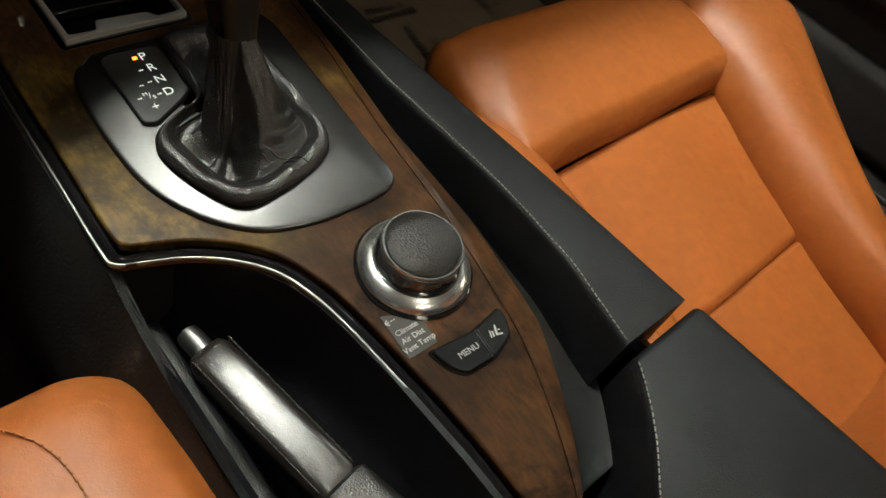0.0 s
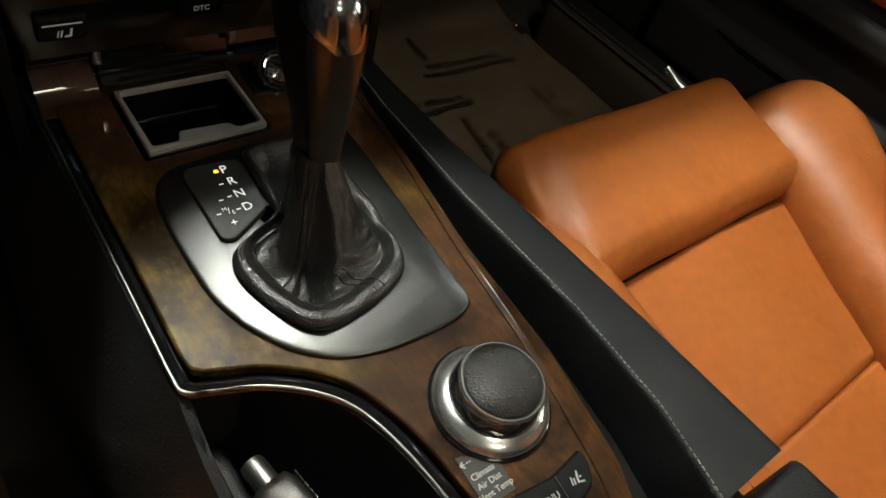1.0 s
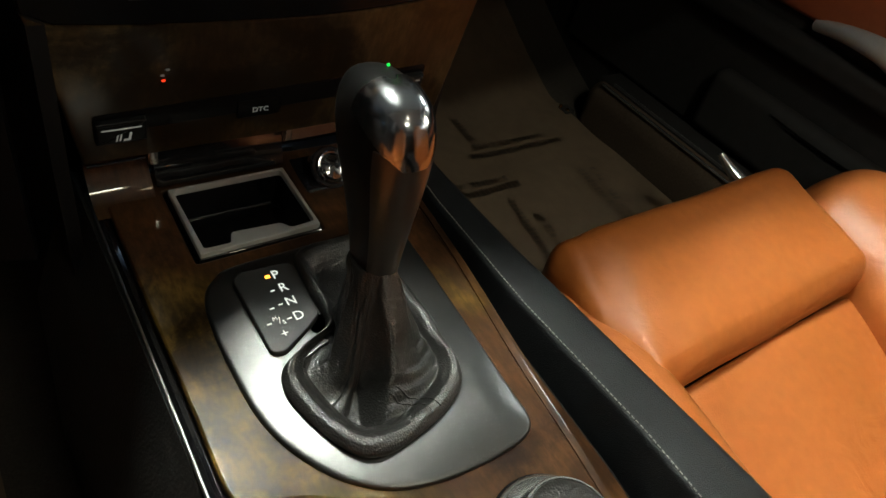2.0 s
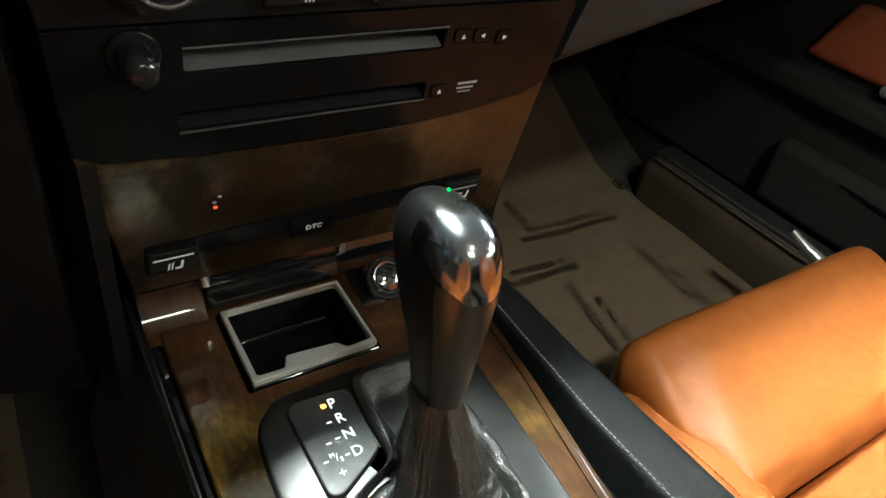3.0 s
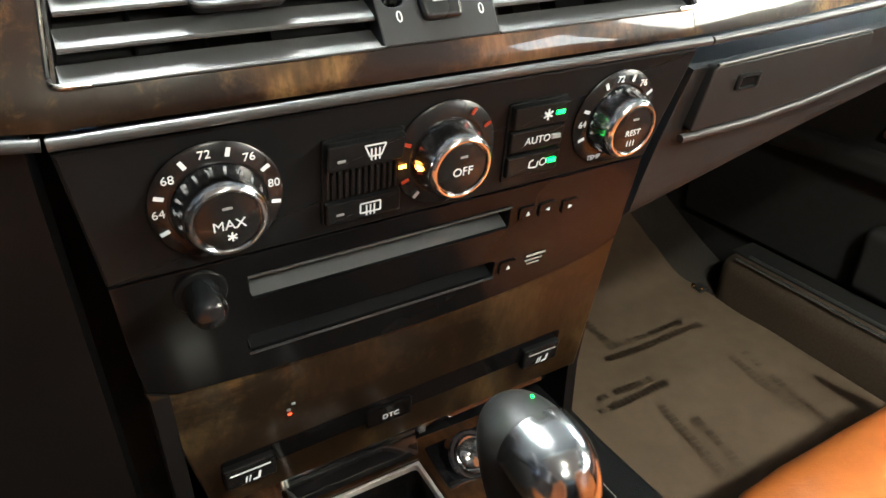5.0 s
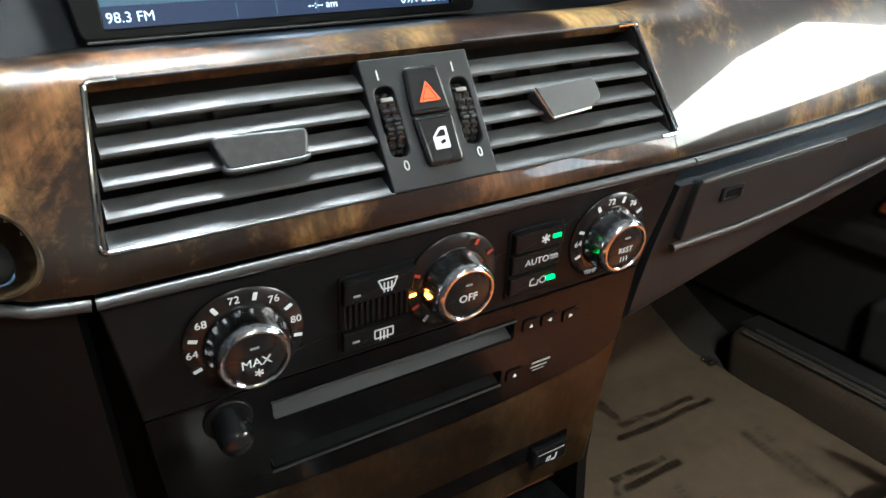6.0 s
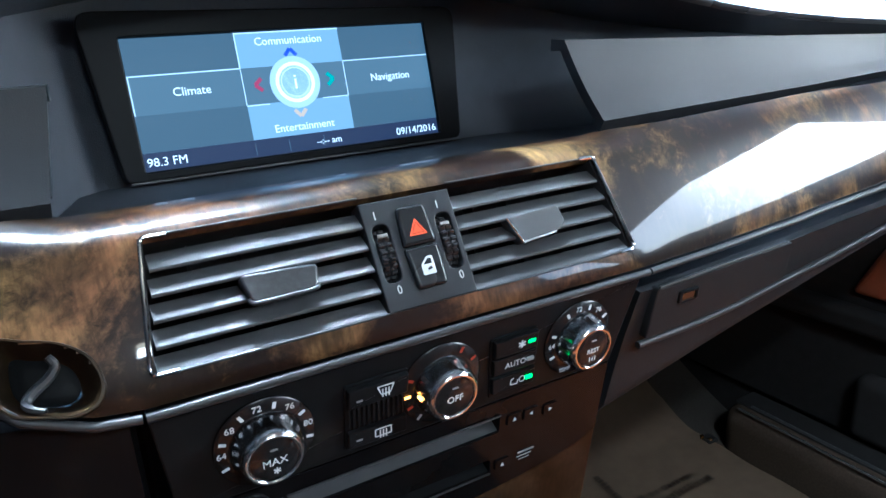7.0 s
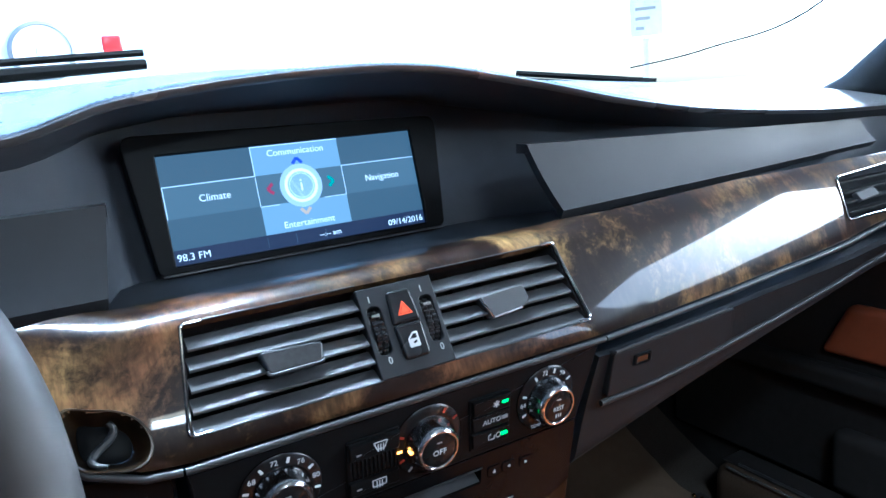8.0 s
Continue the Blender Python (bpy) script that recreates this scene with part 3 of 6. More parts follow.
# wood of the dash, bowed outwards, with an opening for the vents
def wood_bow(v, v0, v1, u=0.0):
    """Flat round the vents, fuller towards the passenger's end."""
    s = (v - v0) / (v1 - v0)
    if not 0 < s < 1:
        return 0.0
    full = ease(u, [(0.13, 0.0), (0.20, 1.0)])
    return (1 - full) * 0.0060 * (1 - (2 * s - 1) ** 4) ** 0.5 + full * 0.0070 * (1 - (2 * s - 1) ** 2) ** 0.8


def crest(u):
    """Share of the rolled-back crest below the display, fading out beyond the vents."""
    return ease(u, [(-0.215, 0.0), (-0.150, 1.0), (0.146, 1.0), (0.215, 0.0)])


def plain_top(x):
    return line(x, [(-0.5, 0.070), (-0.206, 0.075), (-0.134, 0.0845), (-0.06, 0.0865), (0.0, 0.0865), (0.149, 0.0735), (0.36, 0.080), (0.62, 0.079), (0.76, 0.078)])


def wood_top(x):
    return plain_top(x) + (0.0830 - plain_top(x)) * crest(x)


def wood_low(x):
    return line(x, [(-0.5, 0.02), (-0.205, 0.012), (-0.19, -0.004), (-0.165, -0.014), (-0.145, -0.0165), (0.15, -0.0170), (0.21, -0.0152), (0.30, -0.0115), (0.3346, -0.0092), (0.42, -0.0048), (0.476, -0.0010), (0.53, 0.006), (0.76, 0.025)])


def wood_height(u, v):
    """The bowed face, and above the vents a crest that turns back below the display."""
    top = plain_top(u) + 0.002
    w = wood_bow(min(v, top), wood_low(u) - 0.002, top, u)
    if v > 0.050:
        w += (flow(v, [(0.050, 0.0058), (0.058, 0.0050), (0.066, 0.0008), (0.074, -0.0080), (0.084, -0.0290)]) - w) * crest(u)
    return w


VB, VT = -0.0042, 0.0578          # lower and upper edge of the vent opening


def wood_patch(bm, us, lo, hi, n):
    rows = []
    for u in us:
        a, b = lo(u), hi(u)
        rows.append([VEN @ Vector((u, v, wood_height(u, v) - 0.00025)) for v in np.linspace(a, b, n)])
    return sheet(rows[::-1], 0.005, bm)


def vent_left(v):
    return -0.1405 + 0.0085 * (v - VB) / (VT - VB)


def vent_right(v):
    return 0.1425 - 0.0085 * (v - VB) / (VT - VB)


bm = bmesh.new()
wood_patch(bm, np.linspace(-0.138, 0.139, 56), lambda u: VT, wood_top, 24)
wood_patch(bm, np.linspace(-0.143, 0.145, 56), wood_low, lambda u: VB, 10)


def wood_side(bm, inner, outer, n, m):
    """Wood beyond the vents: columns run from the slanted end of the opening outwards."""
    rows = []
    for s in np.linspace(0, 1, n):
        col = []
        for k in np.linspace(0, 1, m):
            u0 = inner(VB + (VT - VB) * k)
            u = u0 + (outer - u0) * s ** 1.3
            a, b = wood_low(u), wood_top(u)
            v = a + (b - a) * k
            col.append(VEN @ Vector((u, v, wood_height(u, v))))
        rows.append(col)
    return sheet(rows if outer < 0 else rows[::-1], 0.005, bm)


wood_side(bm, lambda v: vent_left(v) + 0.0010, -0.40, 100, 40)
wood_side(bm, lambda v: vent_right(v) - 0.0010, 0.76, 120, 36)
# dark stalk opening in the wood beside the steering column, with its moulded rim
STALK = [(-0.1955, 0.0252), (-0.1833, 0.0228), (-0.1721, 0.0190), (-0.1638, 0.0125), (-0.1600, 0.0042), (-0.1600, -0.0035), (-0.1640, -0.0090), (-0.1720, -0.0105), (-0.1815, -0.0080), (-0.1915, -0.0045), (-0.1975, 0.0060)]
hollow = [p.to_2d() for p in spline([(*p, 0) for p in STALK], 5, True)]


def hollow_ring(k, w):
    c = Vector((-0.182, 0.006))
    return [VEN @ Vector((*(c + (q - c) * k), w)) for q in hollow]


def within(q, pts):
    return sum((a.y > q.y) != (b.y > q.y) and q.x < (b.x - a.x) * (q.y - a.y) / (b.y - a.y) + a.x for a, b in zip(pts, pts[1:] + pts[:1])) % 2 == 1


back = VEN.inverted()
cut = Vector((-0.182, 0.006))
cut = [cut + (h - cut) * 1.03 for h in hollow]
side_hole = [Vector(q) for q in ((0.4845, 0.0170), (0.66, 0.0170), (0.67, 0.0680), (0.4955, 0.0610))]
gone = [f for f in bm.faces for q in [(back @ f.calc_center_median()).to_2d()] if within(q, cut) or within(q, side_hole)]
bmesh.ops.delete(bm, geom=gone, context="FACES")
part("wood_trim", bm, M_WOOD, dashboard, "glossy lacquered burr walnut fascia", 50)

# rounded lip along the lower edge of the wood, in three lengths with gaps at the centre stack
for a, b in ((-0.205, -0.1470), (-0.1455, 0.1495), (0.1510, 0.74)):
    pts = [VEN @ Vector((u, wood_low(u) - 0.0040, 0.0036)) for u in np.linspace(a, b, 40)]
    part("edge_strip", tube(pts, 0.0022, 12), M_STRIP, dashboard, "satin grey edge strip below the wood")
# the hollow's shade comes from the darker walnut colour
part("stalk_opening", loft([hollow_ring(1.10, 0.0052), hollow_ring(1.07, 0.0066), hollow_ring(1.02, 0.0066), hollow_ring(0.96, 0.0040), hollow_ring(0.80, -0.0060), hollow_ring(0.62, -0.0120)], caps=False), M_WOOD_SHADED, dashboard, "walnut hollow round the stalk opening, shade put into its colour", 60)
part("stalk_plate", loft([hollow_ring(0.66, -0.0100), hollow_ring(0.60, -0.0095), hollow_ring(0.30, -0.0092)]), M_SATIN, dashboard, "black plate inside the stalk opening")
way = spline([VEN @ Vector((u, v, w)) for u, v, w in ((-0.1765, 0.0158, 0.002), (-0.1745, 0.0115, 0.001), (-0.1775, 0.0072, 0.000), (-0.1843, 0.0026, 0.000), (-0.1872, -0.0010, 0.001), (-0.1855, -0.0040, 0.003), (-0.1805, -0.0062, 0.005))], 8)
part("stalk_rim", tube(way, lambda t: 0.0008 + 0.0016 * math.sin(math.pi * min(1, 0.15 + 0.8 * t)), 8), M_STRIP, dashboard, "grey curved lip in the stalk opening")

# ---- centre vents ----
vents = thing("centre_air_vents", VEN @ Vector((0, 0.02, -0.01)), "black horizontal air vents with louvres and bright rims", "air vent")
box = [(-0.139, VB - 0.003), (0.141, VB - 0.003), (0.134, VT + 0.003), (-0.131, VT + 0.003)]
part("duct", plate(VEN, rounded(box, 0.004), -0.034, 0.004), M_DARK, vents)
for pts in ([(-0.1385, VB - 0.002), (-0.1305, VT + 0.002)], [(0.1405, VB - 0.002), (0.1325, VT + 0.002)]):
    (u0, v0), (u1, v1) = pts
    d = -0.002 if u0 < 0 else 0.002
    part("duct_wall", plate(VEN, [(u0, v0), (u0 + d, v0), (u1 + d, v1), (u1, v1)], 0.004, 0.04, 0.0004), M_DARK, vents)
for v0, v1 in ((VB - 0.0035, VB - 0.0005), (VT - 0.0005, VT + 0.003)):
    part("duct_wall", plate(VEN, [(-0.139, v0), (0.141, v0), (0.138, v1), (-0.136, v1)], 0.0035, 0.038, 0.0004), M_DARK, vents)


def louvre(u0, u1, v, slant):
    """One slat: rounded front lip, top face falling away into the duct."""
    sec = [(-0.0031, 0.0046), (-0.0036, 0.0040), (-0.0034, 0.0033), (0.0052, -0.0034), (0.0064, -0.0024), (0.0062, -0.0014), (-0.0022, 0.0048)]
    rings = []
    for t in np.linspace(0, 1, 16):
        u = u0 + (u1 - u0) * t
        bow = 0.0010 * math.sin(math.pi * t)
        rings.append([VEN @ Vector((u + slant * b, v + a, b + bow)) for a, b in sec])
    return loft(rings)


for i in range(5):
    v = 0.0452 - 0.01165 * i
    part("louvre", louvre(vent_left(v) + 0.003, -0.0268, v, 0), M_LOUVRE, vents, "", 12)
for i in range(5):
    v = 0.0452 - 0.01165 * i
    part("louvre", louvre(0.0275, vent_right(v) - 0.003, v, 0), M_LOUVRE, vents, "", 12)
for u in (-0.110, -0.085, -0.060, 0.055, 0.080, 0.108):
    part("cross_vane", pillow((u - 0.0006, VB, -0.032), (u + 0.0006, VT, -0.020), 0.0004, VEN, cells=2, arc=1), M_DARK, vents)
# steering tabs
o = rounded([(-0.0915, 0.0160), (-0.0590, 0.0165), (-0.0560, 0.0292), (-0.0950, 0.0310)], [0.004, 0.003, 0.004, 0.004], 6)
tab = part("direction_tab", plate(VEN, o, 0.0092, 0.008, 0.0016, 4), M_TAB, vents, "scuffed grey satin tab")
part("tab_lip", tube(spline([VEN @ Vector(p) for p in ((-0.0925, 0.0190, 0.0080), (-0.0900, 0.0166, 0.0084), (-0.0760, 0.0164, 0.0088), (-0.0610, 0.0168, 0.0084), (-0.0585, 0.0190, 0.0080))], 5), 0.0012, 8), M_TAB, tab, "worn bright lower lip")
o = rounded([(0.0630, 0.0150), (0.0890, 0.0170), (0.0965, 0.0215), (0.0945, 0.0330), (0.0570, 0.0310)], 0.003, 6)
tab = part("direction_tab", plate(VEN, o, 0.0085, 0.008, 0.0012, 4), M_LOUVRE, vents)
part("tab_lip", tube([VEN @ Vector((0.0640, 0.0152, 0.0080)), VEN @ Vector((0.0880, 0.0170, 0.0080))], 0.0007, 8), M_STEEL_GREY, tab)
part("tab_edge", tube([VEN @ Vector((0.0572, 0.0305, 0.0086)), VEN @ Vector((0.0632, 0.0155, 0.0086))], 0.0009, 8), M_CHROME, tab, "bright metal edge")
# rims: bright at the outer ends, thin and dark along the wood
for e, k in ((-0.1405, -1), (0.1425, 1)):
    end = [VEN @ Vector((p.x, p.y, 0.0062)) for p in rounded([(e - 0.012 * k, VB), (e, VB), (e - 0.0085 * k, VT), (e - 0.020 * k, VT)], [0, 0.004, 0.003, 0], 5)[5:-5]]
    part("vent_rim", tube(end, 0.0010 if k < 0 else 0.0013, 8), M_RIM if k < 0 else M_CHROME, vents, "thin bright vent rim")
    inner_u = -0.0262 if k < 0 else 0.0270
    for v, u in ((VB - 0.0003, e - 0.005 * k), (VT + 0.0002, e - 0.013 * k)):
        part("vent_rim", tube([VEN @ Vector((u, v, 0.0060)), VEN @ Vector(((u + inner_u) / 2, v, 0.0060)), VEN @ Vector((inner_u, v, 0.0060))], 0.0006, 8), M_STRIP, vents)

# middle block with thumb wheels and two buttons
block = thing("vent_switch_block", VEN @ Vector((0, 0.02, 0)), "satin black switch block with thumb wheels between the vents", "switch panel")
o = [(-0.0262, VB - 0.0005), (0.0270, VB - 0.0005), (0.0275, VT - 0.003), (-0.0266, VT - 0.003)]
wl, wr = rect(-0.0228, -0.0136, 0.0105, 0.0420, 0.004), rect(0.0146, 0.0238, 0.0105, 0.0420, 0.004)
part("face_plate", plate(VEN, rounded(o, 0.0008), 0.0060, 0.012, 0.0008, holes=(wl, wr)), M_PLATE, block, "charcoal face plate")
for c in (-0.01815, 0.01915):
    bm = bmesh.new()
    rings = []
    for j in range(104):
        a = 2 * math.pi * j / 104
        r = 0.0168 - (0.0014 if (j // 2) % 2 else 0)
        rings.append([VEN @ Vector((c + du, 0.02625 + (r - e) * math.sin(a), -0.0085 + (r - e) * math.cos(a))) for du, e in ((-0.0040, 0.0010), (-0.0034, 0.0), (-0.0008, 0.0), (0.0, 0.0010), (0.0008, 0.0), (0.0034, 0.0), (0.0040, 0.0010))])
    rings.append(rings[0])
    wheel = part("thumb_wheel", loft(rings, False, False, bm), M_WHEEL, block, "ribbed black thumb wheel", 25)
    part("wheel_mark", plate(VEN, rect(c - 0.0028, c + 0.0028, 0.0350, 0.0368, 0.0004), 0.0068, 0.001, 0.0002), M_STEEL_GREY, wheel)
    part("lettering", words("I", VEN, c - 0.0012, 0.0468, 0.0045, 0.0062), M_PRINT, block)
    part("lettering", words("0", VEN, c + 0.001, 0.0062, 0.0045, 0.0062, squeeze=0.9), M_PRINT, block)
hz = rounded([(-0.0090, 0.0268), (0.0110, 0.0268), (0.0095, 0.0490), (-0.0075, 0.0490)], [0.002, 0.002, 0.003, 0.003])
b = part("hazard_button", plate(VEN, hz, 0.0086, 0.006, 0.0020, 4), M_BUTTON, block, "black button with a red warning triangle")
tri = [Vector((0.0012 + 0.0062 * math.sin(a), 0.0352 + 0.0062 * math.cos(a))) for a in (0, -2.0944, 2.0944)]
tri2 = [Vector((0.0012, 0.0352)) + (p - Vector((0.0012, 0.0352))) * 0.72 for p in tri]
part("warning_triangle", plate(VEN, rounded(tri, 0.0008), 0.00885, 0.0003, 0.0001, 1, holes=(rounded(tri2, 0.0005),)), M_RED_PRINT, b)
tri3 = [Vector((0.0012, 0.0352)) + (p - Vector((0.0012, 0.0352))) * 0.58 for p in tri]
part("warning_triangle", plate(VEN, rounded(tri3, 0.0004), 0.00885, 0.0003, 0.0001, 1), M_RED_PRINT, b)
lk = rounded([(-0.0074, 0.0035), (0.0107, 0.0035), (0.0110, 0.0262), (-0.0090, 0.0262)], [0.003, 0.003, 0.002, 0.002])
b = part("lock_button", plate(VEN, lk, 0.0086, 0.006, 0.0020, 4), M_BUTTON, block, "black central locking button")
dr = [(-0.0026, 0.0102), (0.0050, 0.0102), (0.0050, 0.0200), (0.0015, 0.0200), (-0.0026, 0.0160)]
pane = [(-0.0014, 0.0158), (0.0038, 0.0158), (0.0038, 0.0188), (0.0018, 0.0188)]
part("door_sign", plate(VEN, rounded(dr, 0.0008), 0.00885, 0.0003, 0.0001, 1, holes=(rounded(pane, 0.0003),)), M_PRINT, b)
part("door_sign", bars(VEN, [(0.0006, 0.0128, 0.0030, 0.0138, 0.0014)], 0.0091), M_SATIN, b)

# ---- display ----
display = thing("dash_display", SCR @ Vector((0, 0, 0)), "lit wide colour display showing a four-way menu", "display")
o = rounded([(-0.122, -0.0045), (0.126, -0.0045), (0.137, 0.098), (-0.133, 0.104)], [0.006, 0.006, 0.012, 0.012])
hole = rect(-0.109, 0.1085, 0.0015, 0.0865, 0.0008)
part("display_frame", plate(SCR, o, 0.004, 0.012, 0.0012, holes=(hole,)), M_SATIN, display, "dark grey display surround")
part("frame_edge", tube([SCR @ Vector((u, -0.0052, 0.0035)) for u in np.linspace(-0.119, 0.124, 12)], 0.0009, 8), M_TRIM, display)


def screen_colour(name, rgb, strength):
    return glow(name, rgb, strength * 0.24, (0.01, 0.012, 0.015))


S_BASE = screen_colour("screen_blue", (0.078, 0.122, 0.148), 1.0)
S_DARK = screen_colour("screen_dark_blue", (0.055, 0.088, 0.110), 1.0)
S_LIGHT = screen_colour("screen_pale_blue", (0.20, 0.305, 0.385), 1.0)
S_NAVY = screen_colour("screen_navy", (0.018, 0.025, 0.050), 1.0)
S_LINE = screen_colour("screen_line", (0.55, 0.66, 0.78), 1.0)
S_WHITE = screen_colour("screen_white", (0.85, 0.93, 1.0), 1.0)
S_RING = screen_colour("screen_ring", (0.40, 0.50, 0.62), 1.0)
S_DISC = screen_colour("screen_disc", (0.26, 0.36, 0.46), 1.0)
S_BLUE = screen_colour("screen_arrow_blue", (0.03, 0.07, 0.40), 1.0)
S_RED = screen_colour("screen_arrow_red", (0.30, 0.03, 0.08), 1.0)
S_GREEN = screen_colour("screen_arrow_green", (0.02, 0.30, 0.24), 1.0)
S_TAN = screen_colour("screen_arrow_tan", (0.50, 0.38, 0.28), 1.0)
L0, L1, B0, B1 = -0.109, 0.1085, 0.0015, 0.0865
screen = part("screen", plate(SCR, rect(L0, L1, B0, B1, 0.0005), 0.0, 0.004, 0.0002), S_NAVY, display, "glowing blue screen")
CL, CR, R1, R2, R3 = -0.0365, 0.0385, 0.0135, 0.0375, 0.0625


def tile(u0, u1, v0, v1, mat):
    part("menu_field", plate(SCR, rect(u0, u1, v0, v1, 0.0003, 1), 0.0004, 0.0004, 0.00005, 1), mat, screen)


tile(L0, CL, R3, B1, S_DARK), tile(CL, CR, R3, B1, S_LIGHT), tile(CR, L1, R3, B1, S_DARK)
tile(L0, CL, R2, R3, S_BASE), tile(CL, CR, R2, R3, S_BASE), tile(CR, L1, R2, R3, S_BASE)
tile(L0, CL, R1, R2, S_DARK), tile(CL, CR, R1, R2, S_LIGHT), tile(CR, L1, R1, R2, S_DARK)
for span in [(L0 + 0.0005, R3, CL, R3, 0.0008), (L0 + 0.0008, R3, L0 + 0.0008, R2, 0.0008), (CL, R3, CL, B1, 0.0008), (CL, B1 - 0.0006, CR, B1 - 0.0006, 0.0008), (CR, R3, L1, R3, 0.0007), (CR, R3, CR, R2, 0.0006), (CL, R2, CL, R3 - 0.001, 0.0006), (CL, R2 - 0.0006, CL + 0.016, R2 - 0.0006, 0.0007), (CR - 0.02, R2, CR, R2, 0.0006)]:
    part("menu_line", bars(SCR, [span], 0.0006), S_LINE, screen)
for u in (-0.036, -0.012, 0.014):
    part("menu_line", bars(SCR, [(u, 0.003, u, 0.011, 0.0005)], 0.0006), S_BASE, screen)
CU, CV = 0.0003, 0.0503
for r0, r1, mat in ((0.0, 0.0182, S_RING), (0.0118, 0.0142, S_WHITE), (0.0, 0.0112, S_DISC)):
    o = [(CU + r1 * math.cos(a), CV + r1 * math.sin(a)) for a in np.linspace(0, 2 * math.pi, 40, endpoint=False)]
    hs = ([(CU + r0 * math.cos(a), CV + r0 * math.sin(a)) for a in np.linspace(0, 2 * math.pi, 40, endpoint=False)],) if r0 else ()
    part("menu_ring", plate(SCR, o, 0.0008 + r0 * 0.02 + (0.0003 if r1 < 0.011 else 0), 0.0003, 0.00005, 1, holes=hs), mat, screen)
o = [(CU + 0.0106 * math.cos(a), CV + 0.0106 * math.sin(a)) for a in np.linspace(0, 2 * math.pi, 40, endpoint=False)]
hs = ([(CU + 0.0098 * math.cos(a), CV + 0.0098 * math.sin(a)) for a in np.linspace(0, 2 * math.pi, 40, endpoint=False)],)
part("menu_ring", plate(SCR, o, 0.0013, 0.0002, 0.00005, 1, holes=hs), S_LINE, screen)
part("lettering", words("i", SCR, CU, CV, 0.0105, 0.0014), S_WHITE, screen)
for (u, v, du, dv), mat in (((0.0003, 0.0715, 1, 0), S_BLUE), ((-0.0262, 0.0505, 0, 1), S_RED), ((0.0268, 0.0505, 0, -1), S_GREEN), ((0.0003, 0.0285, -1, 0), S_TAN)):
    # chevrons pointing outwards from the ring
    px, py = -dv, du
    part("menu_arrow", bars(SCR, [(u - 0.0042 * du - 0.0025 * px, v - 0.0042 * dv - 0.0025 * py, u + 0.0022 * px, v + 0.0022 * py, 0.0026), (u + 0.0042 * du - 0.0025 * px, v + 0.0042 * dv - 0.0025 * py, u + 0.0022 * px, v + 0.0022 * py, 0.0026)], 0.0010), mat, screen)
for text, u, v, size in (("Climate", -0.0705, 0.0505, 0.0055), ("Communication", 0.0008, 0.0795, 0.0053), ("Navigation", 0.0745, 0.0485, 0.0053), ("Entertainment", 0.0015, 0.0190, 0.0054), ("98.3 FM", -0.0945, 0.0070, 0.0055), ("09/14/2016", 0.0890, 0.0062, 0.0053), ("--:-- am", 0.0145 + 0.003, 0.0068, 0.0046)):
    part("lettering", words(text, SCR, u, v, size, 0.0009), S_WHITE, screen)

# ---- centre stack ----
stack = thing("centre_stack", PAN @ Vector((0, -0.1, -0.02)), "black centre stack panel with a walnut lower fascia", "control panel")
SPLIT = -0.0600
upper = rounded([(-0.1455, -0.0015), (-0.1402, SPLIT + 0.0005), (0.1300, SPLIT + 0.0005), (0.1480, -0.0015)], 0.0012)
part("upper_panel", plate(PAN, upper, 0.0, 0.014, 0.0012), M_SATIN, stack, "satin black panel round the dials")
slot1, slot2 = rect(-0.0880, 0.0445, -0.0842, -0.0715, 0.002), rect(-0.0915, 0.0395, -0.1140, -0.1045, 0.002)
lower = spline([(-0.1400, SPLIT - 0.0005), (-0.1390, -0.09), (-0.1370, -0.120)], 4) + spline([(-0.125, -0.1265), (-0.08, -0.1300), (0.0, -0.1320), (0.06, -0.1290), (0.11, -0.1210)], 6) + [Vector((0.1270, -0.1120)), Vector((0.1298, SPLIT - 0.0005))]
part("media_panel", plate(PAN, lower, -0.0004, 0.014, 0.0006, holes=(slot1, slot2)), M_MEDIA, stack, "gloss black panel with two disc slots")
# disc slots: dark throats, a grey sloping flap in the upper one, a lip over the lower one
part("slot_back", plate(PAN, rect(-0.090, 0.0475, -0.086, -0.0635), -0.022, 0.002), M_DARK, stack)
part("slot_back", plate(PAN, rect(-0.0935, 0.0415, -0.119, -0.107), -0.022, 0.002), M_DARK, stack)
rings = [[PAN @ Vector((u, v, w)) for v, w in ((-0.0835, -0.0015), (-0.0840, -0.004), (-0.0795, -0.0175), (-0.0785, -0.0165))] for u in (-0.0872, 0.0447)]
part("slot_flap", loft(rings), M_STEEL_FLAP, stack, "grey sloping flap in the disc slot")
rings = [[PAN @ Vector((u, v, w)) for v, w in ((-0.1132, -0.001), (-0.1136, -0.004), (-0.1085, -0.016), (-0.1075, -0.015))] for u in (-0.0905, 0.0385)]
part("slot_flap", loft(rings), M_SATIN, stack)
part("slot_lip", tube([PAN @ Vector((u, -0.0712, 0.0004)) for u in np.linspace(-0.0885, 0.045, 8)], 0.0006, 8), M_STRIP, stack)
part("slot_lip", tube([PAN @ Vector((u, -0.1148, 0.0004)) for u in np.linspace(-0.0915, 0.0395, 8)], 0.0006, 8), M_STRIP, stack)
# round plug below the temperature dial, on a black collar
plug = thing("round_socket_plug", PAN @ Vector((-0.1078, -0.0725, 0)), "small dark round plug with a shiny domed end", "plug")
m = PAN @ Matrix.Translation((-0.1078, -0.0725, 0.0))
part("collar", lathe(m, [(0.0108, -0.002), (0.0108, 0.0008), (0.0102, 0.0014), (0.0090, 0.0014), (0.0, 0.0014)], 40), M_SATIN, plug)
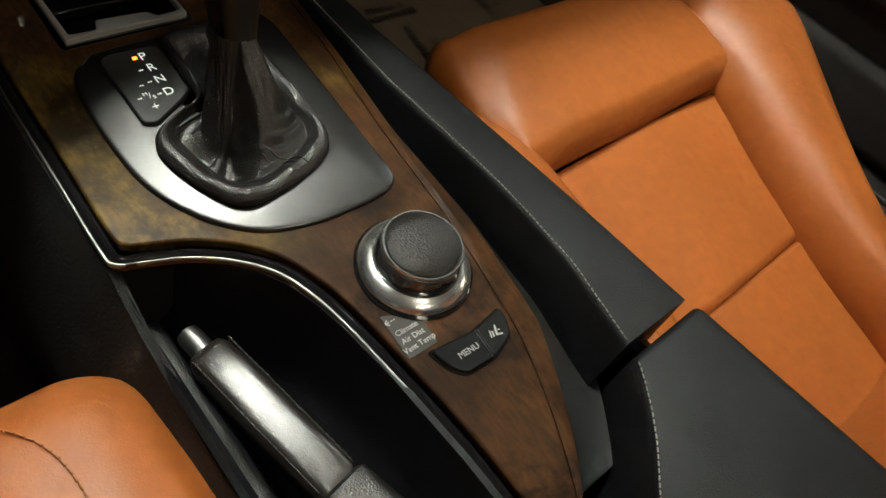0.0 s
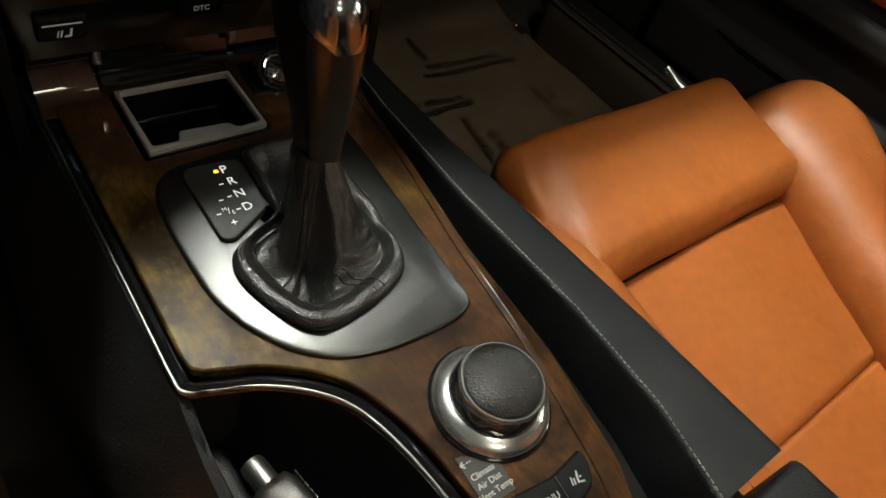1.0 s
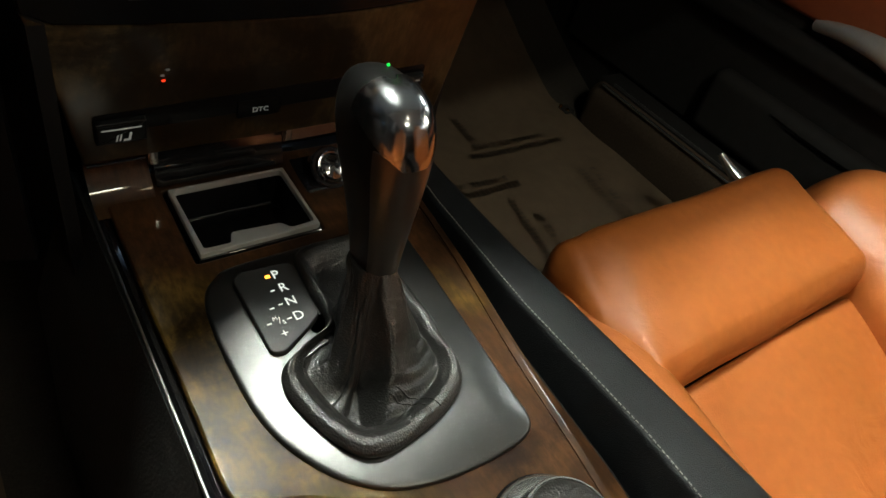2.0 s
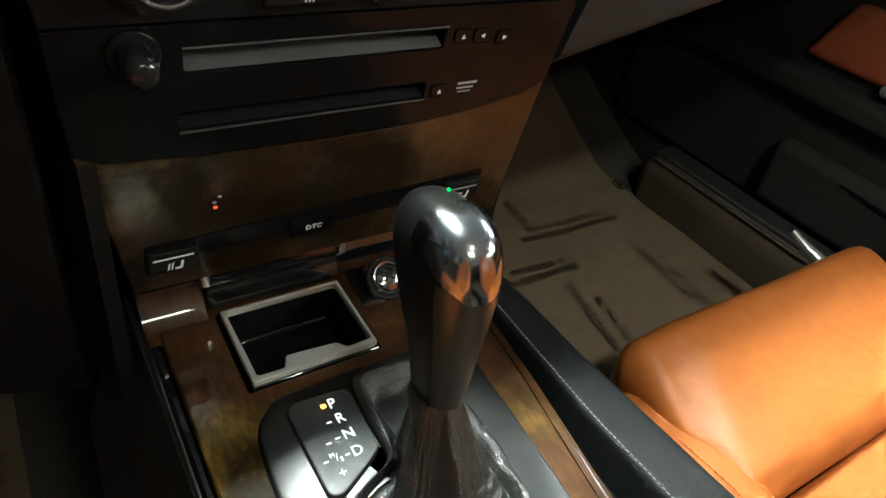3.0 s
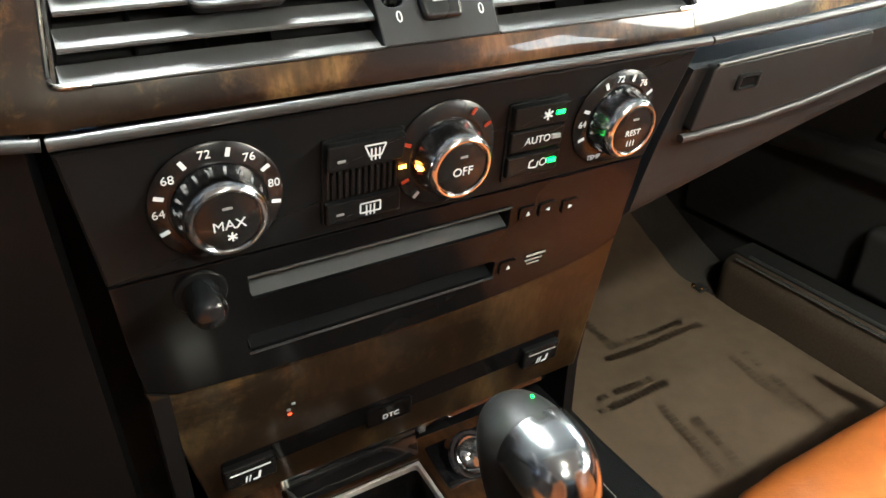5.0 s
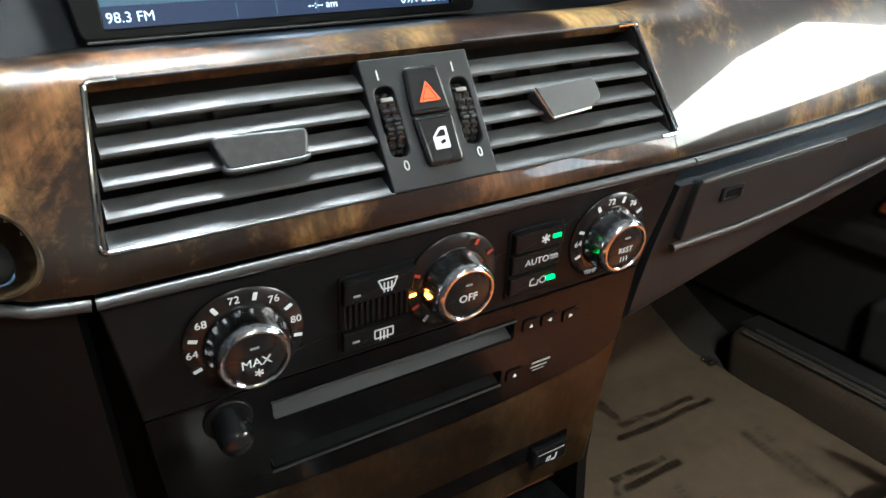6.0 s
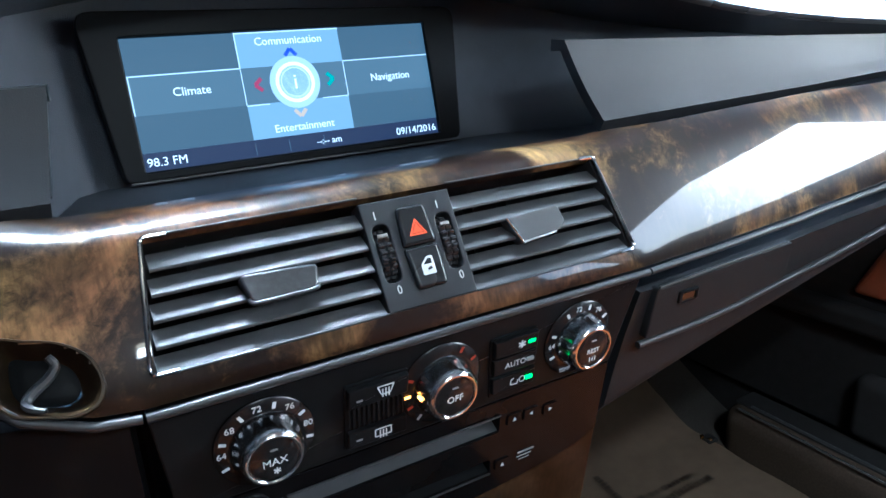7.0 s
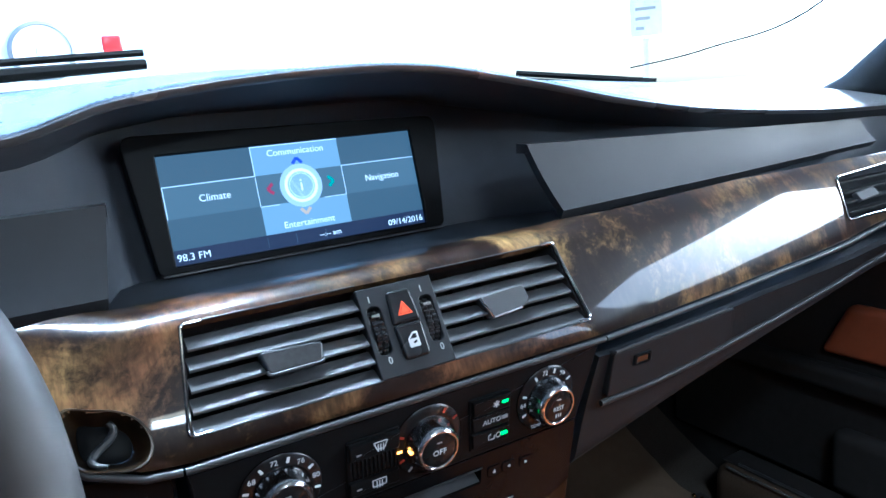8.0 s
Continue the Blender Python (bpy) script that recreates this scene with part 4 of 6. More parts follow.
part("stem", lathe(m, [(0.0080, 0.0), (0.0078, 0.0100), (0.0074, 0.0135), (0.0063, 0.0162), (0.0042, 0.0178), (0.0, 0.0184)], 40), M_PLUG, plug, "glossy dark domed stem", 60)
# small media keys with arrows
for u, v, kind in ((0.0555, -0.0775, "up"), (0.0680, -0.0780, "back"), (0.0835, -0.0800, "on"), (0.0485, -0.1105, "up")):
    key = part("media_key", plate(PAN, rect(u - 0.0055, u + 0.0055, v - 0.0042, v + 0.0042, 0.002), 0.0007, 0.003, 0.0005), M_MEDIA, stack, "small black key with a white arrow")
    s = 0.0013
    t = {"up": [(-s, -s), (s, -s), (0, s)], "back": [(s, s), (-s, 0), (s, -s)], "on": [(-s, s), (-s, -s), (s, 0)]}[kind]
    part("arrow", plate(PAN, [Vector((u + a, v + b)) for a, b in t], 0.0010, 0.0003, 0.00005, 1), M_PRINT, key)
# disc maker's mark as slanted bars
part("disc_mark", bars(PAN, [(0.0605, -0.1075, 0.0735, -0.1075, 0.0016), (0.0600, -0.1105, 0.0715, -0.1105, 0.0012), (0.0615, -0.1130, 0.0700, -0.1130, 0.0008)], 0.0002), M_PRINT_DIM, stack)
# walnut lower fascia
low = [(-0.1375, -0.1205)] + [tuple(p) for p in spline([(-0.125, -0.1270), (-0.08, -0.1305), (0.0, -0.1325), (0.06, -0.1295), (0.11, -0.1215)], 6)] + [(0.1268, -0.1125), (0.1220, -0.2200), (-0.1200, -0.2200), (-0.1310, -0.1500)]
part("walnut_fascia", plate(PAN, [Vector(p) for p in low], -0.0006, 0.012, 0.0012), M_WOOD_SHADED, stack, "lacquered walnut lower fascia in the shaded walnut colour")
bar = rounded([(-0.1130, -0.1990), (0.1000, -0.1940), (0.1000, -0.1780), (-0.1130, -0.1850)], 0.003)
part("switch_bar", plate(PAN, bar, -0.0001, 0.003, 0.0003), M_MEDIA, stack, "gloss black bar of push buttons")
for u, v, mat in ((-0.0757, -0.1660, M_RED), (-0.0762, -0.1625, M_PRINT_DIM), (-0.0735, -0.1590, M_PRINT_DIM)):
    part("warning_lamp", plate(PAN, rect(u - 0.0010, u + 0.0010, v - 0.0005, v + 0.0005, 0.0003), 0.0003, 0.0009, 0.0002), mat, stack, "small red tell-tale lamp")


def heater_switch(u, v, mark, label):
    s = thing("seat_heater_switch", PAN @ Vector((u, v, 0)), label, "switch")
    part("rocker", plate(PAN, rect(u - 0.0135, u + 0.0135, v - 0.0085, v + 0.0070, 0.0015), 0.0040, 0.005, 0.0016, 3), M_SATIN, s)
    part("light_line", plate(PAN, rect(u - 0.0105, u + 0.0105, v + 0.0022, v + 0.0032, 0.0003), 0.0043, 0.0008, 0.0002), mark, s)
    part("seat_sign", bars(PAN, [(u + 0.0005, v - 0.0055, u + 0.0036, v - 0.0055, 0.0014), (u + 0.0036, v - 0.0058, u + 0.0046, v - 0.0004, 0.0013), (u - 0.0032, v - 0.0058, u - 0.0022, v - 0.0012, 0.0008), (u - 0.0014, v - 0.0058, u - 0.0004, v - 0.0012, 0.0008)], 0.0043), M_PRINT, s)


heater_switch(-0.0995, -0.1950, M_PRINT, "black rocker switch with a white line and seat sign")
heater_switch(0.0850, -0.1905, M_PRINT_DIM, "black rocker switch with a dim seat sign")
dtc = thing("traction_button", PAN @ Vector((-0.0185, -0.1960, 0)), "flat black push button lettered DTC", "button")
part("cap", plate(PAN, rect(-0.033, -0.005, -0.2010, -0.1870, 0.0016), 0.0010, 0.003, 0.0005), M_MEDIA, dtc)
part("lettering", words("DTC", PAN, -0.0185, -0.1955, 0.0036, 0.0013), M_PRINT, dtc)


# ---- climate dials ----
def dial(u, v, face, label, numerals, lamps):
    """Rotary control: black scale ring, fluted chrome knob, black push face with lettering."""
    d = thing("climate_dial", PAN @ Vector((u, v, 0)), label, "dial", "climate dials")
    m = PAN @ Matrix.Translation((u, v, 0))
    part("scale_ring", lathe(m, [(0.0252, -0.003), (0.0252, 0.0010), (0.0245, 0.0018), (0.0186, 0.0030), (0.0184, 0.0024), (0.0, 0.0024)], 64), M_BUTTON, d, "black scale ring")
    body = part("knob", lathe(m, [(0.0174, 0.002), (0.0176, 0.0035), (0.0171, 0.0050), (0.0164, 0.0090), (0.0158, 0.0122), (0.0154, 0.0138), (0.0146, 0.0152), (0.0136, 0.0160), (0.0128, 0.0160), (0.0123, 0.0154), (0.0122, 0.0146), (0.0, 0.0146)], 160, 20, 0.00018, (2, 4)), M_KNURL, d, "fluted chrome knob", 30)
    part("push_face", lathe(m, [(0.0121, 0.0142), (0.0120, 0.0150), (0.0112, 0.0155), (0.0, 0.0156)], 48), M_BUTTON, body, "black push face")
    part("lettering", words(face, m, 0, -0.0012, 0.0040 if len(face) < 4 else 0.0031, 0.0158), M_PRINT, body)
    part("face_lamp", plate(m, rect(-0.0018, 0.0018, 0.0054, 0.0064, 0.0003), 0.0158, 0.0006, 0.0001), M_PRINT_DIM, body)
    for text, a in numerals:
        a = radians(a)
        part("lettering", words(text, m, 0.0216 * math.sin(a), 0.0216 * math.cos(a), 0.0034 if len(text) < 3 else 0.0026, 0.0030), M_PRINT, d)
    for a, mat, r in lamps:
        a = radians(a)
        s, c = math.sin(a), math.cos(a)
        part("scale_mark", bars(m, [((r - 0.0018) * s, (r - 0.0018) * c, (r + 0.0018) * s, (r + 0.0018) * c, 0.0017)], 0.0032), mat, d)
    return d, body, m


def flake(m, u, v, r, w, parent, mat):
    part("snowflake", bars(m, [(u - r * math.cos(a), v - r * math.sin(a), u + r * math.cos(a), v + r * math.sin(a), r * 0.36) for a in (0.52, 1.57, 2.62)], w), mat, parent)


temps = [("64", -88), ("68", -50), ("72", -8), ("76", 36), ("80", 78)]
marks = [(a, M_PRINT, 0.0218) for a in (-110, -70, -30, 14, 57, 100)]
d, body, m = dial(-0.0963, -0.0312, "MAX", "chrome temperature dial with a MAX push face", temps, marks)
flake(m, 0.0006, -0.0066, 0.0019, 0.0158, body, M_PRINT)
d, body, m = dial(0.0022, -0.0312, "OFF", "chrome fan dial with an OFF face and lit amber marks", [], [(-92, M_AMBER, 0.0222), (-112, M_RED_DIM, 0.0222), (-66, M_RED_DIM, 0.0222), (30, M_RED_DIM, 0.0222), (58, M_RED_DIM, 0.0222), (-138, M_PRINT_DIM, 0.0222)])
part("lit_pointer", pillow((-0.0178, -0.0010, 0.0055), (-0.0160, 0.0010, 0.0095), 0.0007, m, cells=2), M_AMBER, body, "glowing amber pointer")
d, body, m = dial(0.0988, -0.0312, "REST", "chrome temperature dial with a REST push face", [("64", -88), ("72", -8), ("76", 36), ("TEMP", 206)], marks[:-1])
part("heat_lines", bars(m, [(x, -0.0082, x, -0.0052, 0.0006) for x in (-0.0020, 0.0, 0.0020)], 0.0158), M_PRINT, body)

# demist unit: two keys and a ribbed sensor grille
demist = thing("demist_switch", PAN @ Vector((-0.038, -0.034, 0)), "black demist switch with two keys and a ribbed grille", "switch")
part("housing", plate(PAN, rounded([(-0.0560, -0.0545), (-0.0200, -0.0545), (-0.0185, -0.0140), (-0.0550, -0.0140)], 0.002), 0.0012, 0.004, 0.0006), M_SATIN, demist)
top = part("key", plate(PAN, rounded([(-0.0545, -0.0270), (-0.0205, -0.0270), (-0.0195, -0.0155), (-0.0540, -0.0155)], 0.0012), 0.0048, 0.005, 0.0010), M_SATIN, demist)
low = part("key", plate(PAN, rounded([(-0.0550, -0.0530), (-0.0205, -0.0530), (-0.0205, -0.0425), (-0.0548, -0.0425)], 0.0012), 0.0040, 0.005, 0.0010), M_SATIN, demist)
part("grille", plate(PAN, rect(-0.0535, -0.0215, -0.0415, -0.0280, 0.001), 0.0016, 0.003, 0.0004), M_DARK, demist)
for i in range(11):
    u = -0.0515 + i * 0.0028
    part("rib", pillow((u - 0.0006, -0.0408, 0.001), (u + 0.0006, -0.0287, 0.0036), 0.0005, PAN, cells=2, arc=2), M_SATIN, demist)


def demist_sign(u, v, w, parent, rear):
    s = 0.0046
    if rear:
        edge = [(-s, 0.0026), (s, 0.0026), (s, -0.0020), (-s, -0.0020)]
    else:
        edge = [(-s, 0.0032), (s, 0.0032), (s * 0.55, -0.0018), (-s * 0.55, -0.0018)]
    lines = [(u + a[0], v + a[1], u + b[0], v + b[1], 0.0007) for a, b in zip(edge, edge[1:] + edge[:1])]
    lines += [(u + x, v - 0.0036, u + x, v + 0.0016, 0.0007) for x in (-0.0018, 0.0, 0.0018)]
    part("demist_sign", bars(PAN, lines, w), M_PRINT, parent)


demist_sign(-0.0335, -0.0208, 0.0050, top, False)
demist_sign(-0.0350, -0.0478, 0.0042, low, True)
part("key_lamp", plate(PAN, rect(-0.0500, -0.0465, -0.0232, -0.0220, 0.0003), 0.0050, 0.0004, 0.0001), M_PRINT_DIM, top)
part("key_lamp", plate(PAN, rect(-0.0505, -0.0470, -0.0488, -0.0476, 0.0003), 0.0042, 0.0004, 0.0001), M_PRINT_DIM, low)

# air conditioning keys
ac = thing("air_conditioning_keys", PAN @ Vector((0.05, -0.035, 0)), "stack of three black keys with green lamps", "switch")
part("housing", plate(PAN, rounded([(0.0345, -0.0545), (0.0660, -0.0545), (0.0670, -0.0135), (0.0335, -0.0135)], 0.002), 0.0010, 0.003, 0.0005), M_SATIN, ac)
for v, text, lamp in ((-0.0200, "", M_GREEN), (-0.0325, "AUTO", M_PRINT_DIM), (-0.0455, "", M_GREEN)):
    key = part("key", plate(PAN, rounded([(0.0355, v - 0.0056), (0.0655, v - 0.0056), (0.0660, v + 0.0056), (0.0350, v + 0.0056)], 0.0010), 0.0042 if v > -0.03 else 0.0034, 0.004, 0.0009), M_SATIN, ac)
    part("key_lamp", pillow((0.0608 - 0.0028, v - 0.0009, 0.0030), (0.0608 + 0.0024, v + 0.0014, 0.0048), 0.0005, PAN, cells=2), lamp, key)
    if text:
        part("lettering", words(text, PAN, 0.0505, v - 0.0002, 0.0037, 0.0037), M_PRINT, key)
    elif v > -0.03:
        flake(PAN, 0.0535, v, 0.0027, 0.0045, key, M_PRINT)
    else:
        lines = [(0.0480, v - 0.0018, 0.0480, v + 0.0014, 0.0007), (0.0480, v + 0.0014, 0.0500, v + 0.0022, 0.0007), (0.0480, v - 0.0018, 0.0525, v - 0.0022, 0.0007), (0.0525, v - 0.0022, 0.0530, v + 0.0008, 0.0007)]
        lines += [(0.0560 + 0.0020 * math.cos(a), v + 0.0020 * math.sin(a), 0.0560 + 0.0020 * math.cos(a + 0.8), v + 0.0020 * math.sin(a + 0.8), 0.0006) for a in np.arange(0, 6.2, 0.785)]
        part("recirculation_sign", bars(PAN, lines, 0.0037), M_PRINT, key)

# ---- passenger side: glove box and lower dash ----
glove = thing("glove_box", PAN @ Vector((0.35, -0.06, -0.05)), "closed dark grained glove box with a satin lower edge", "glove box")


def glove_low(u):
    return line(u, [(0.128, -0.114), (0.194, -0.097), (0.268, -0.078), (0.36, -0.056), (0.45, -0.035), (0.52, -0.020), (0.76, 0.0)])


def strip_v(u):
    return line(u, [(0.150, -0.0523), (0.206, -0.0513), (0.252, -0.0472), (0.300, -0.0402), (0.356, -0.0325), (0.437, -0.0194), (0.488, -0.0092), (0.60, 0.010)])


rows = []
for u in np.linspace(0.1305, 0.76, 50):
    a, b = wood_low(u) * 0.93 + 0.002, glove_low(u)
    col = [PAN @ Vector((u + 0.0195 * (1 - s) * max(0, 1 - (u - 0.1305) / 0.25), a + (b - a) * s, -0.0005 - 0.002 * math.sin(math.pi * s) - 0.02 * max(0, s - 0.85) ** 2 / 0.0225)) for s in np.linspace(0, 1, 14)]
    col += [col[-1] + Vector((0, 0.05, 0.004)), col[-1] + Vector((0, 0.30, 0.0))]
    rows.append(col)
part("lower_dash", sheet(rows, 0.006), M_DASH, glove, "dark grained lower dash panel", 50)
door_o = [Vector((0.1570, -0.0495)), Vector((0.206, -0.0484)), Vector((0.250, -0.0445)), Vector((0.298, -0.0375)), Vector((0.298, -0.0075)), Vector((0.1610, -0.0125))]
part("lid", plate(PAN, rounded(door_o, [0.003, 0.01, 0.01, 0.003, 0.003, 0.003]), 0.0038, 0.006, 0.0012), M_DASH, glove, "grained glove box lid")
part("lid_gap", tube([PAN @ Vector((u, line(u, [(0.1625, -0.0113), (0.218, -0.0086), (0.290, -0.0060)]), 0.0036)) for u in np.linspace(0.1625, 0.290, 12)], 0.0010, 8), M_STRIP, glove)
part("lower_edge", tube([PAN @ Vector((u, strip_v(u), 0.0030)) for u in np.linspace(0.1515, 0.60, 48)], 0.0026, 10), M_STRIP, glove, "satin grey edge strip")
catch = part("catch", plate(PAN, rect(0.1815, 0.2005, -0.0285, -0.0190, 0.002), 0.0054, 0.004, 0.0010, holes=(rect(0.1850, 0.1975, -0.0270, -0.0212, 0.001),)), M_SATIN, glove, "black recessed catch")
part("catch_key", plate(PAN, rect(0.1853, 0.1972, -0.0268, -0.0214, 0.0008), 0.0044, 0.002, 0.0004), M_GLOSS, catch)
# outer air vent at the end of the dash
rv = thing("side_air_vent", VEN @ Vector((0.56, 0.04, 0)), "black side air vent with louvres and a bright rim", "air vent")
part("duct", plate(VEN, rounded([(0.484, 0.014), (0.66, 0.018), (0.67, 0.070), (0.495, 0.064)], 0.004), -0.010, 0.003), M_RUBBER, rv)
for i in range(4):
    rings = [[VEN @ Vector((u + 0.25 * (0.0105 * i + a), 0.0235 + 0.0105 * i + a, 0.0020 + b)) for a, b in ((-0.002, 0.003), (0.002, -0.002), (0.004, -0.002), (0.0002, 0.0034))] for u in (0.487, 0.64)]
    part("louvre", loft(rings), M_RUBBER, rv)
part("direction_tab", plate(VEN, rounded([(0.518, 0.031), (0.552, 0.034), (0.548, 0.043), (0.514, 0.041)], 0.002), 0.0075, 0.005, 0.001), M_LOUVRE, rv)
part("vent_rim", tube([VEN @ Vector((p.x, p.y, 0.0072)) for p in rounded([(0.64, 0.016), (0.4838, 0.016), (0.4950, 0.061), (0.65, 0.068)], [0, 0.004, 0.004, 0])[4:-4]], 0.0012, 8), M_RIM, rv)
# side wall of the stack down to the tunnel, and dark space behind the console's front
part("stack_wall", loft([[(0.118, y, z), (0.126, y, z)] + [(0.128, y + 0.5, z), (0.120, y + 0.5, z)] for y, z in ((0.042, 0.575), (0.055, 0.46), (0.050, 0.14))]), M_SATIN, stack, "dark side panel of the stack")
part("stack_flank", loft([[(-0.136, y, z), (-0.128, y, z)] + [(-0.126, y + 0.5, z), (-0.134, y + 0.5, z)] for y, z in ((0.028, 0.66), (0.050, 0.46), (0.045, 0.14))]), M_SATIN, stack)
rows = [[PAN @ Vector((-0.150 - 0.3 * s, 0.0 - 0.30 * t, -0.012 - 0.10 * s)) for t in np.linspace(0, 1, 8)] for s in np.linspace(0, 1, 10)]
part("driver_lower_dash", sheet(rows, 0.008), M_SATIN, dashboard, "dark knee panel below the steering column", 50)

# ---- centre console ----
console = thing("centre_console", (0, -0.15, 0.2), "centre console topped with glossy burr walnut", "console")
# edge of the console on the driver's side: straight, then swept in round the brake well
edge = [(-0.1180, 0.094), (-0.1190, 0.02), (-0.1200, -0.075), (-0.1207, -0.128), (-0.1185, -0.1385), (-0.1080, -0.1430), (-0.0845, -0.1525), (-0.0635, -0.1675), (-0.0495, -0.1845), (-0.0416, -0.2055), (-0.0367, -0.2300), (-0.0328, -0.2650), (-0.0290, -0.3070), (-0.0278, -0.3460), (-0.0280, -0.40)]
right = [(0.004, -0.370), (0.0140, -0.353), (0.0290, -0.3220), (0.0430, -0.2840), (0.0505, -0.2470), (0.0560, -0.2150), (0.0600, -0.1820), (0.0655, -0.1200), (0.0780, -0.0200), (0.0830, 0.094)]
left_curve = [p.to_2d() for p in spline([(a + 0.0075, b + (0.006 if b > -0.15 else 0.0), 0) for a, b in edge[:4]] + [(-0.1090, -0.1320, 0)] + [(a + 0.0055, b + 0.0075, 0) for a, b in edge[5:9]] + [(a + 0.009, b, 0) for a, b in edge[9:]], 6)]
right_curve = [p.to_2d() for p in spline([(*p, 0) for p in right], 6)]
ash_hole = rounded([(-0.0780, 0.0140), (0.0060, 0.0150), (0.0058, 0.0795), (-0.0775, 0.0795)], 0.002)
boot_hole = [(-0.018 + 0.050 * math.cos(a), -0.075 + 0.064 * math.sin(a)) for a in np.linspace(0, 2 * math.pi, 40, endpoint=False)]
part("walnut_top", plate(CON, left_curve + right_curve, 0.0, 0.006, 0.0016, 3, holes=(ash_hole, boot_hole)), M_WOOD_TOP, console, "glossy burr walnut console panel")
# chamfered flank of the wood towards the passenger
def flank_width(v):
    return line(v, [(-0.37, 0.004), (-0.34, 0.011), (-0.284, 0.0195), (-0.215, 0.0170), (-0.13, 0.0085), (-0.02, 0.0055), (0.094, 0.0055)])


rows = [[CON @ Vector((p.x - 0.0002 + flank_width(p.y) * s, p.y, 0.0002 - 0.15 * min(flank_width(p.y) * s, 0.005) - 0.34 * max(0.0, flank_width(p.y) * s - 0.005))) for s in np.linspace(0, 1, 14)] for p in right_curve]
part("walnut_flank", sheet(rows, 0.003), M_WOOD_TOP, console, "sloping walnut edge", 50)
# dark step and silver bead round the panel
step = [CON @ Vector((p.x, p.y, -0.0035)) for p in spline([(*p, 0) for p in edge], 8)]
part("dark_step", tube([p + Vector((0.003, 0.001, -0.002)) for p in step], 0.0042, 8), M_GLOSS, console)
part("silver_bead", tube(step, 0.0014, 10), M_STEEL_GREY, console, "thin silver bead along the panel edge")
# flanks of the console down to the floor
rows = [[Vector((-0.1205 - d, y, z0 - h)) for d, h in ((-0.004, 0.0), (0.001, 0.014), (0.008, 0.034), (0.030, 0.10), (0.040, 0.32))] for y, z0 in ((0.10, 0.421), (0.0, 0.416), (-0.10, 0.411), (-0.155, 0.405), (-0.185, 0.385), (-0.25, 0.372), (-0.36, 0.37), (-0.60, 0.37))]
part("console_side", sheet(rows[::-1], 0.006), M_SIDE, console, "charcoal grained console flank", 50)
rows = [[Vector((x, y, z)) for x, z in ((0.098, 0.405), (0.116, 0.39), (0.130, 0.34), (0.138, 0.10))] for y in np.linspace(0.10, -0.62, 12)]
part("console_side", sheet(rows, 0.006), M_SIDE, console, "charcoal grained console flank", 50)
# gap between wood and padded ridge
rows = [[CON @ Vector((p.x + flank_width(p.y) + d, p.y, w)) for d, w in ((-0.001, -0.0085), (0.003, -0.0175), (0.010, -0.0185), (0.034, -0.012))] for p in right_curve]
part("gap_strip", sheet(rows, 0.003), M_SATIN, console, "black channel beside the wood")
# well for the brake lever
well = []
for y in np.linspace(-0.15, -0.62, 26):
    xr = line(-y, [(0.165, -0.085), (0.18, -0.064), (0.20, -0.050), (0.22, -0.042), (0.245, -0.037), (0.28, -0.033), (0.36, -0.029), (0.62, -0.028)])
    xr = min(xr, -0.03)
    well.append([Vector((-0.1225, y, 0.400 - (0.02 if y < -0.18 else 0))), Vector((-0.119, y, 0.375)), Vector((-0.112, y, 0.345)), Vector((-0.095, y, 0.325)), Vector((xr - 0.02, y, 0.325)), Vector((xr - 0.003, y, 0.345)), Vector((xr + 0.002, y, 0.405))])
part("brake_well", sheet(well, 0.004), M_PAD, console, "black leather-lined brake well", 50)
part("well_front", pillow((-0.121, -0.155, 0.30), (-0.03, -0.149, 0.405), 0.003), M_DARK, console)
# front fascia between console and stack: gloss lid, bright tabs, ledge
part("front_ledge", pillow((-0.118, 0.060, 0.395), (0.118, 0.090, 0.4235), 0.003), M_GLOSS, console)
rings = []
for u in np.linspace(-0.0790, 0.0065, 16):
    rings.append([Vector((u, 0.0630 + 0.012 * s, 0.4270 + 0.030 * s + 0.006 * math.sin(math.pi * s))) for s in np.linspace(0, 1, 7)] + [Vector((u, 0.082, 0.452)), Vector((u, 0.075, 0.424))])
part("roller_lid", loft(rings), M_GLOSS, console, "gloss black roller lid behind the tray")
rings = []
for u in np.linspace(0.009, 0.112, 16):
    rings.append([Vector((u, 0.0700 + 0.008 * s, 0.4400 + 0.018 * s)) for s in np.linspace(0, 1, 5)] + [Vector((u, 0.084, 0.455)), Vector((u, 0.080, 0.43))])
part("side_lid", loft(rings), M_GLOSS, console)
rings = []
for u in np.linspace(-0.118, -0.0815, 10):
    rings.append([Vector((u, 0.0480 + 0.026 * s, 0.4232 + 0.024 * s ** 2.6)) for s in np.linspace(0, 1, 15)] + [Vector((u, 0.080, 0.445)), Vector((u, 0.078, 0.42))])
part("side_lid", loft(rings), M_WOOD_TOP, console, "upswept walnut end of the console", 60)
part("lid_line", tube([(-0.117, 0.0655, 0.4500), (-0.0840, 0.0650, 0.4505)], 0.0009, 8), M_CHROME, console)
part("lid_line", tube(spline([(0.010, 0.0690, 0.4585), (0.05, 0.0680, 0.4560), (0.10, 0.0690, 0.4500)], 6), 0.0008, 8), M_CHROME, console)
for x in (-0.0805, 0.0075):
    part("bright_tab", pillow((x - 0.0026, 0.0590, 0.4480), (x + 0.0026, 0.0640, 0.4660), 0.0010, cells=2), M_SKIRT, console, "small bright metal tab")

